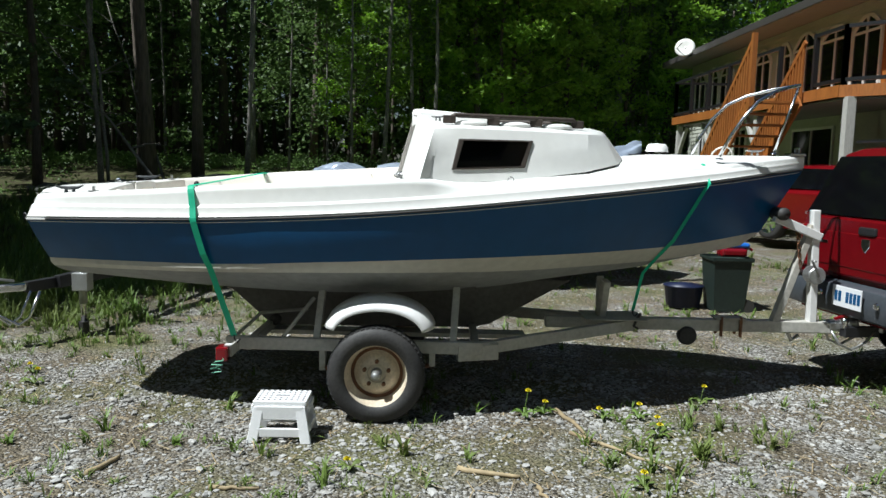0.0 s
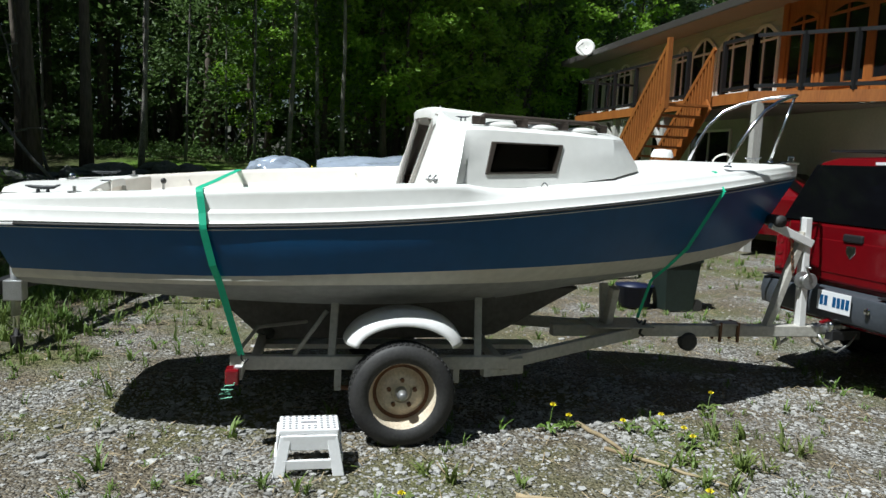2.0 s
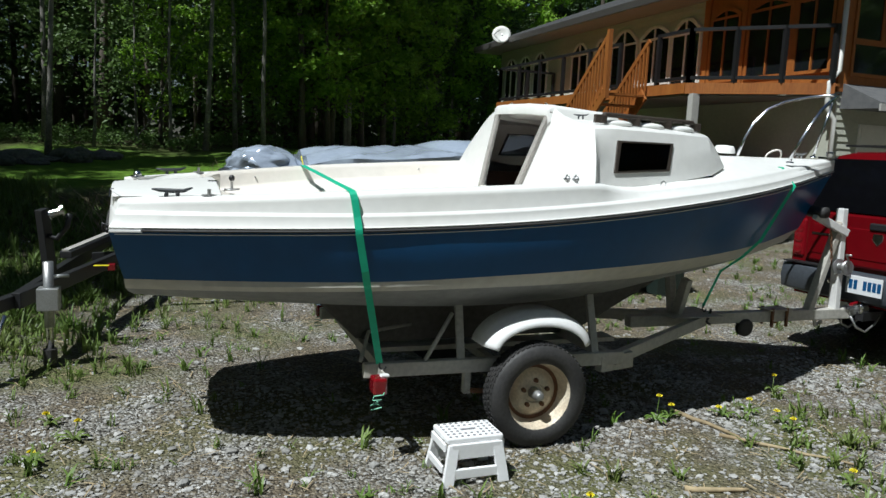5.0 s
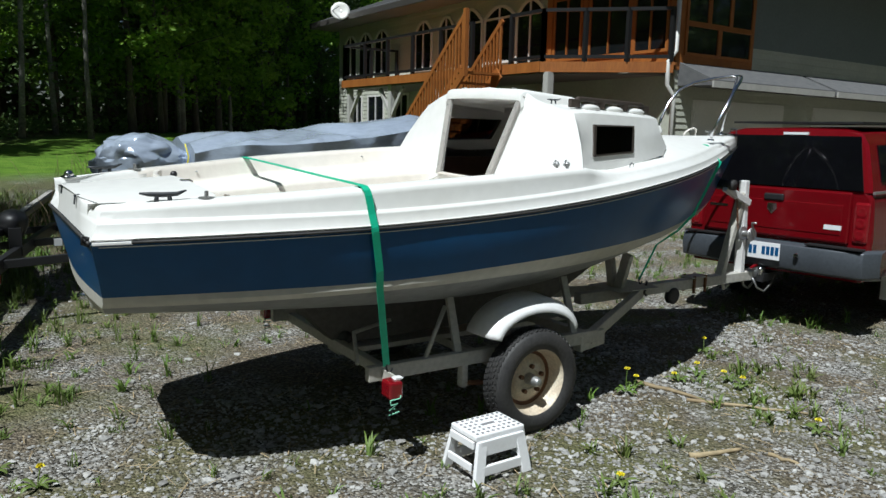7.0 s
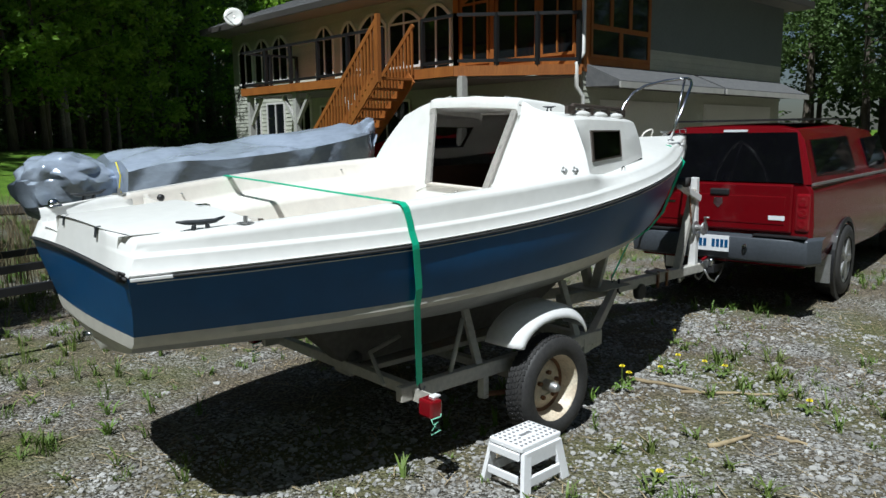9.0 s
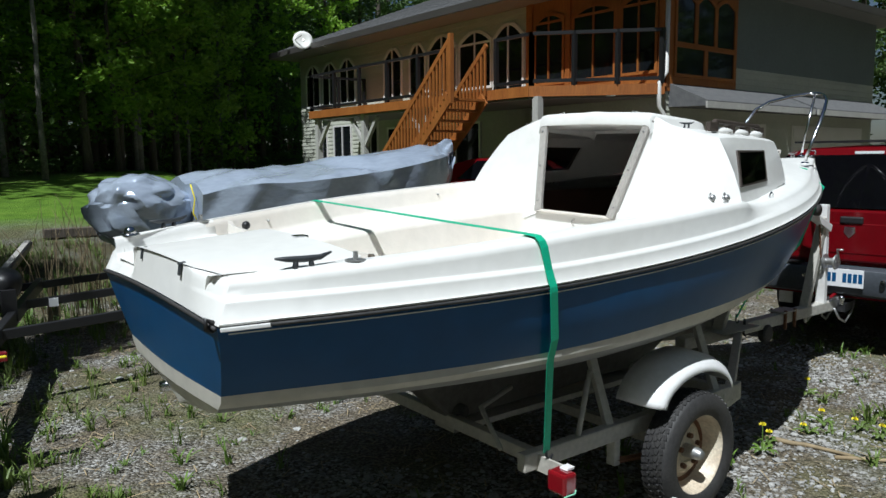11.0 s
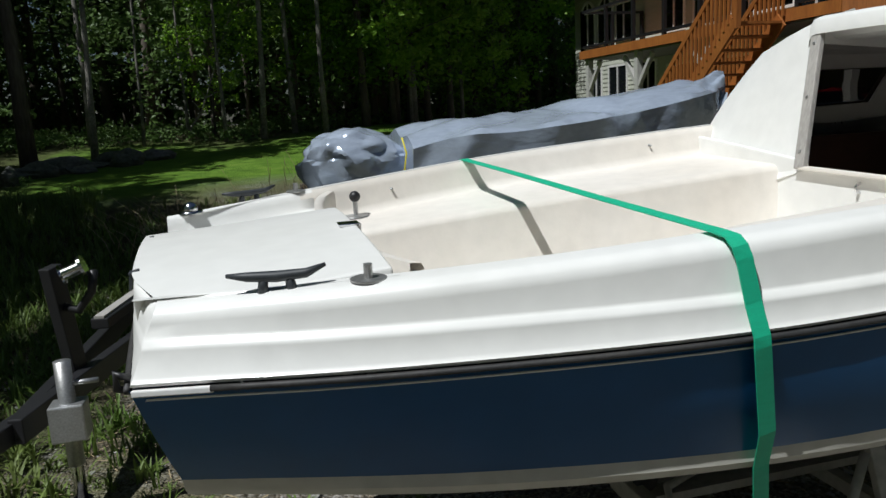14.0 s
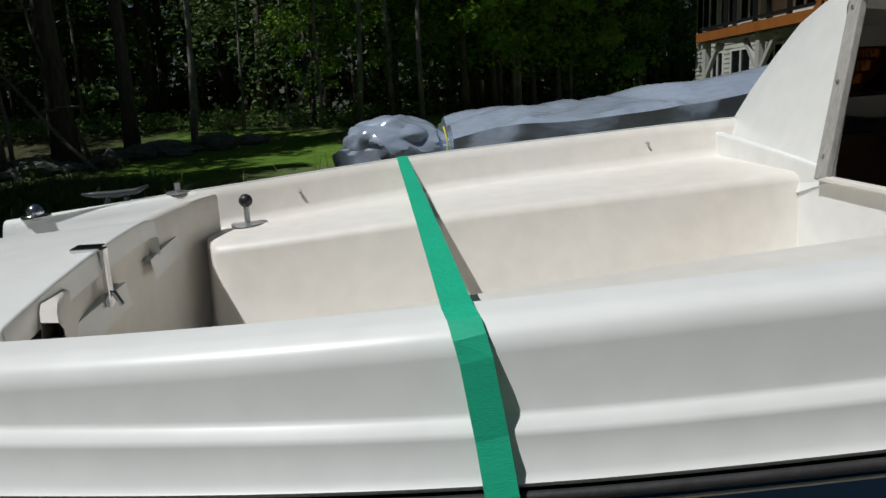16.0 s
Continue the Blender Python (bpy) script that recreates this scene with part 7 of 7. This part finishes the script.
# the last ten, from (-9.2, 2.2) on, are unseen, added to shade the left yard
PLACES = [("bright", 1.4, 19.1, 0.95), ("bright", 3.0, 20.9, 1.1), ("bright", 4.6, 21.9, 1.0), ("bright", 2.2, 19.3, 0.7), ("bright", 6.0, 23.6, 0.9), ("bright", 7.4, 24.4, 1.0), ("bright", -2.6, 18.6, 0.8), ("bright", 9.4, 26.2, 1.0), ("bare", 0.1, 17.4, 1.1), ("bare", 2.9, 20.2, 1.0), ("bare", -2.3, 17.0, 1.2), ("bare", -0.6, 18.3, 1.1), ("bare", 5.1, 22.3, 1.1), ("bare", -4.1, 16.9, 1.0), ("bare", 1.8, 21.2, 1.2), ("bare", -4.9, 15.4, 1.1), ("bare", 6.8, 24.0, 1.1), ("bare", -5.3, 17.6, 1.2), ("bare", 8.3, 25.3, 1.1), ("bright", 3.7, 21.3, 0.9), ("birch", 7.2, 25.2, 1.05), ("birch", 7.9, 25.8, 0.9), ("bare", -1.42, 17.3, 1.15), ("bare2", -5.9, 14.5, 1.2), ("bare2", -6.6, 13.2, 1.4), ("bare", -7.4, 12.4, 1.0), ("bare", -3.2, 18.2, 1.0), ("pine", 9.8, 27.5, 0.95), ("bright", 1.9, 20.6, 0.9), ("bright", 5.2, 24.0, 0.95), ("bright", 2.6, 22.6, 1.1), ("bright", 0.6, 20.0, 0.85), ("bright", 6.3, 25.4, 1.0), ("bright", 8.6, 27.8, 1.1), ("bright", 12.5, 29.5, 1.2), ("pine", 11.2, 28.6, 1.1), ("maple", 4.5, 25.2, 1.1), ("bright", 1.2, 20.9, 1.1), ("bright", 2.4, 20.0, 1.0), ("bright", 3.4, 22.6, 1.2), ("birch", 3.0, 20.4, 0.9), ("bright", -0.4, 19.6, 0.8), ("pine", -9.2, 2.2, 0.9), ("maple2", -8.6, 5.0, 0.85), ("pine", -10.4, 4.2, 1.0), ("maple", -9.8, 7.2, 0.9), ("pine2", -8.9, 9.0, 1.0), ("maple2", -11.2, 8.4, 0.95), ("maple", -11.0, 0.6, 1.0), ("pine2", -7.9, 7.0, 0.8), ("pine", -10.0, 11.0, 1.0), ("maple2", -12.2, 5.6, 1.0)]
tr = random.Random(11)
taken = [(p[1], p[2]) for p in PLACES]


tries = 0
while len(PLACES) < 300 and tries < 14000:
    tries += 1
    zone = tr.random()
    if zone < 0.62:
        y = tr.uniform(9.0, 40)
        x = tr.uniform(-26, 26)
        ok = in_wood(x - 0.2, y - 0.3) and not (-2.8 < x < 5.5 and y < 22.5) and not (-11 < x < -2.8 and 18.5 < y < 23.5) and x > -9 - 0.9 * (y - 8)
    elif zone < 0.80:
        x, y = tr.uniform(21, 42), tr.uniform(-8, 26)
        ok = True
    else:
        # unseen ring of trees behind the camera, added to block low sky light
        a = tr.uniform(math.pi * 0.86, math.pi * 1.95)
        d = tr.uniform(17, 32)
        x, y = d * math.cos(a), d * math.sin(a)
        ok = True
    gap = 1.15 if zone < 0.62 else 2.0
    if not ok or any((x - u) ** 2 + (y - w) ** 2 < gap * gap for u, w in taken):
        continue
    taken.append((x, y))
    k = tr.random()
    if zone < 0.62:
        kind = ("bare" if k < 0.30 else "bare2" if k < 0.52 else "maple2" if k < 0.7 else "maple" if k < 0.88 else "pine2") if y < 20 and x < 1 else ("maple2" if k < 0.25 else "pine" if k < 0.5 else "maple" if k < 0.68 else "pine2" if k < 0.82 else "bare2")
    else:
        kind = "pine" if k < 0.4 else "maple2" if k < 0.75 else "maple"
    if zone < 0.62 and -10 < x < 0.5 and y < 20:
        kind = "bare" if k < 0.7 else "bare2"
    PLACES.append((kind, x, y, tr.uniform(0.75, 1.2)))
used = set()
for kind, x, y, s in PLACES:
    m = Matrix.Translation((x, y, ground_z(x, y))) @ Matrix.Rotation(tr.uniform(0, 6.28), 4, "Z") @ Matrix.Rotation(radians(tr.uniform(-3, 3)), 4, "X")
    if kind in used:
        o = copy_thing(PROTO[kind], m)
    else:
        o = PROTO[kind]
        o.matrix_basis = m
        used.add(kind)
    # trees here are shortened, tops out of view, so sun reaches the maples
    s *= 0.62 if -4.5 < x < -1.5 and 16.5 < y < 26 else 1.0
    o.scale = (s, s, s)

# leaning dead trees near the left of the yard
for k, (a, b, r0) in enumerate((((-6.0, 12.6, 0.15), (-9.6, 13.6, 4.9), 0.075), ((-7.3, 12.6, 0.15), (-8.0, 13.0, 8.0), 0.08), ((-3.2, 17.6, 0.3), (-1.9, 18.0, 4.6), 0.04), ((-6.6, 14.2, 0.1), (-8.2, 14.6, 5.5), 0.07))):
    a, b = Vector(a), Vector(b)
    a.z = ground_z(a.x, a.y)
    q = random.Random(k)
    pts = [a.lerp(b, f / 8) + Vector((q.uniform(-0.06, 0.06), q.uniform(-0.06, 0.06), -0.25 * math.sin(math.pi * f / 8) * (k == 2))) for f in range(9)]
    t = thing("dead_tree", Matrix.Translation(a), "leaning dead grey tree with bare twigs", "dead tree", "dead trees")
    part("trunk", tube(pts, [r0 * 0.55 * (1 - 0.75 * f / 8) for f in range(9)], 8), BARK_PALE, t, smooth=True)
    for j in range(9):
        p = pts[2 + j % 6]
        d = Vector((q.uniform(-1, 1), q.uniform(-0.6, 0.6), q.uniform(-0.1, 0.5))) * q.uniform(0.5, 1.3)
        part("branch", tube([p, p + d * 0.5 + Vector((0, 0, 0.05)), p + d], [0.018, 0.012, 0.004], 5), BARK_PALE, t)


# low growth under the trees and the far mass of the wood
def low_growth(name, count, place, radius, per, leaf, mat, label):
    cs, rs = [], []
    while len(cs) < count:
        p = place()
        if p:
            cs.append(p)
            rs.append(rng.uniform(*radius))
    v, f = leaf_cloud(cs, rs, per, leaf, 0.75)
    mesh_thing(name, v.tolist(), f.tolist(), [mat], label, "undergrowth" if "growth" in name else "wood", "stuff")


def under_place():
    x = rng.uniform(-13, 14)
    y = wood_back(x) + 0.4 + abs(rng.normal(0, 2.2)) if rng.random() < 0.6 else rng.uniform(8, 30)
    if not in_wood(x, y):
        return None
    return (x, y, ground_z(x, y) + rng.uniform(0.0, 0.25))


low_growth("undergrowth", 620, under_place, (0.18, 0.5), 34, 0.085, LEAF, "low green undergrowth at the forest edge")


def far_place():
    k = rng.random()
    if k < 0.72:
        x, y = rng.uniform(-45, 45), rng.uniform(38, 46)
    elif k < 0.86:
        x, y = rng.uniform(-34, -22), rng.uniform(4, 40)
    else:
        x, y = rng.uniform(36, 46), rng.uniform(-6, 40)
    return (x, y, ground_z(x, y) + 15 * rng.random() ** 1.4)


low_growth("far_wood", 2300, far_place, (0.9, 1.9), 60, 0.36, LEAF, "green mass of the wood behind the nearer trees")


def sapling_place():
    x = rng.uniform(-1.5, 13) if rng.random() < 0.75 else rng.uniform(-14, 0)
    y = wood_back(x) + (rng.uniform(0.0, 1.6) if rng.random() < 0.6 else 0.5 + abs(rng.normal(0, 4.0)))
    if not in_wood(x, y):
        return None
    return (x, y, ground_z(x, y) + 0.5 + 7.0 * rng.random() ** 0.8)


low_growth("sapling_leaves", 1500, sapling_place, (0.3, 0.9), 24, 0.13, LEAF, "thin leafy saplings between the trunks")
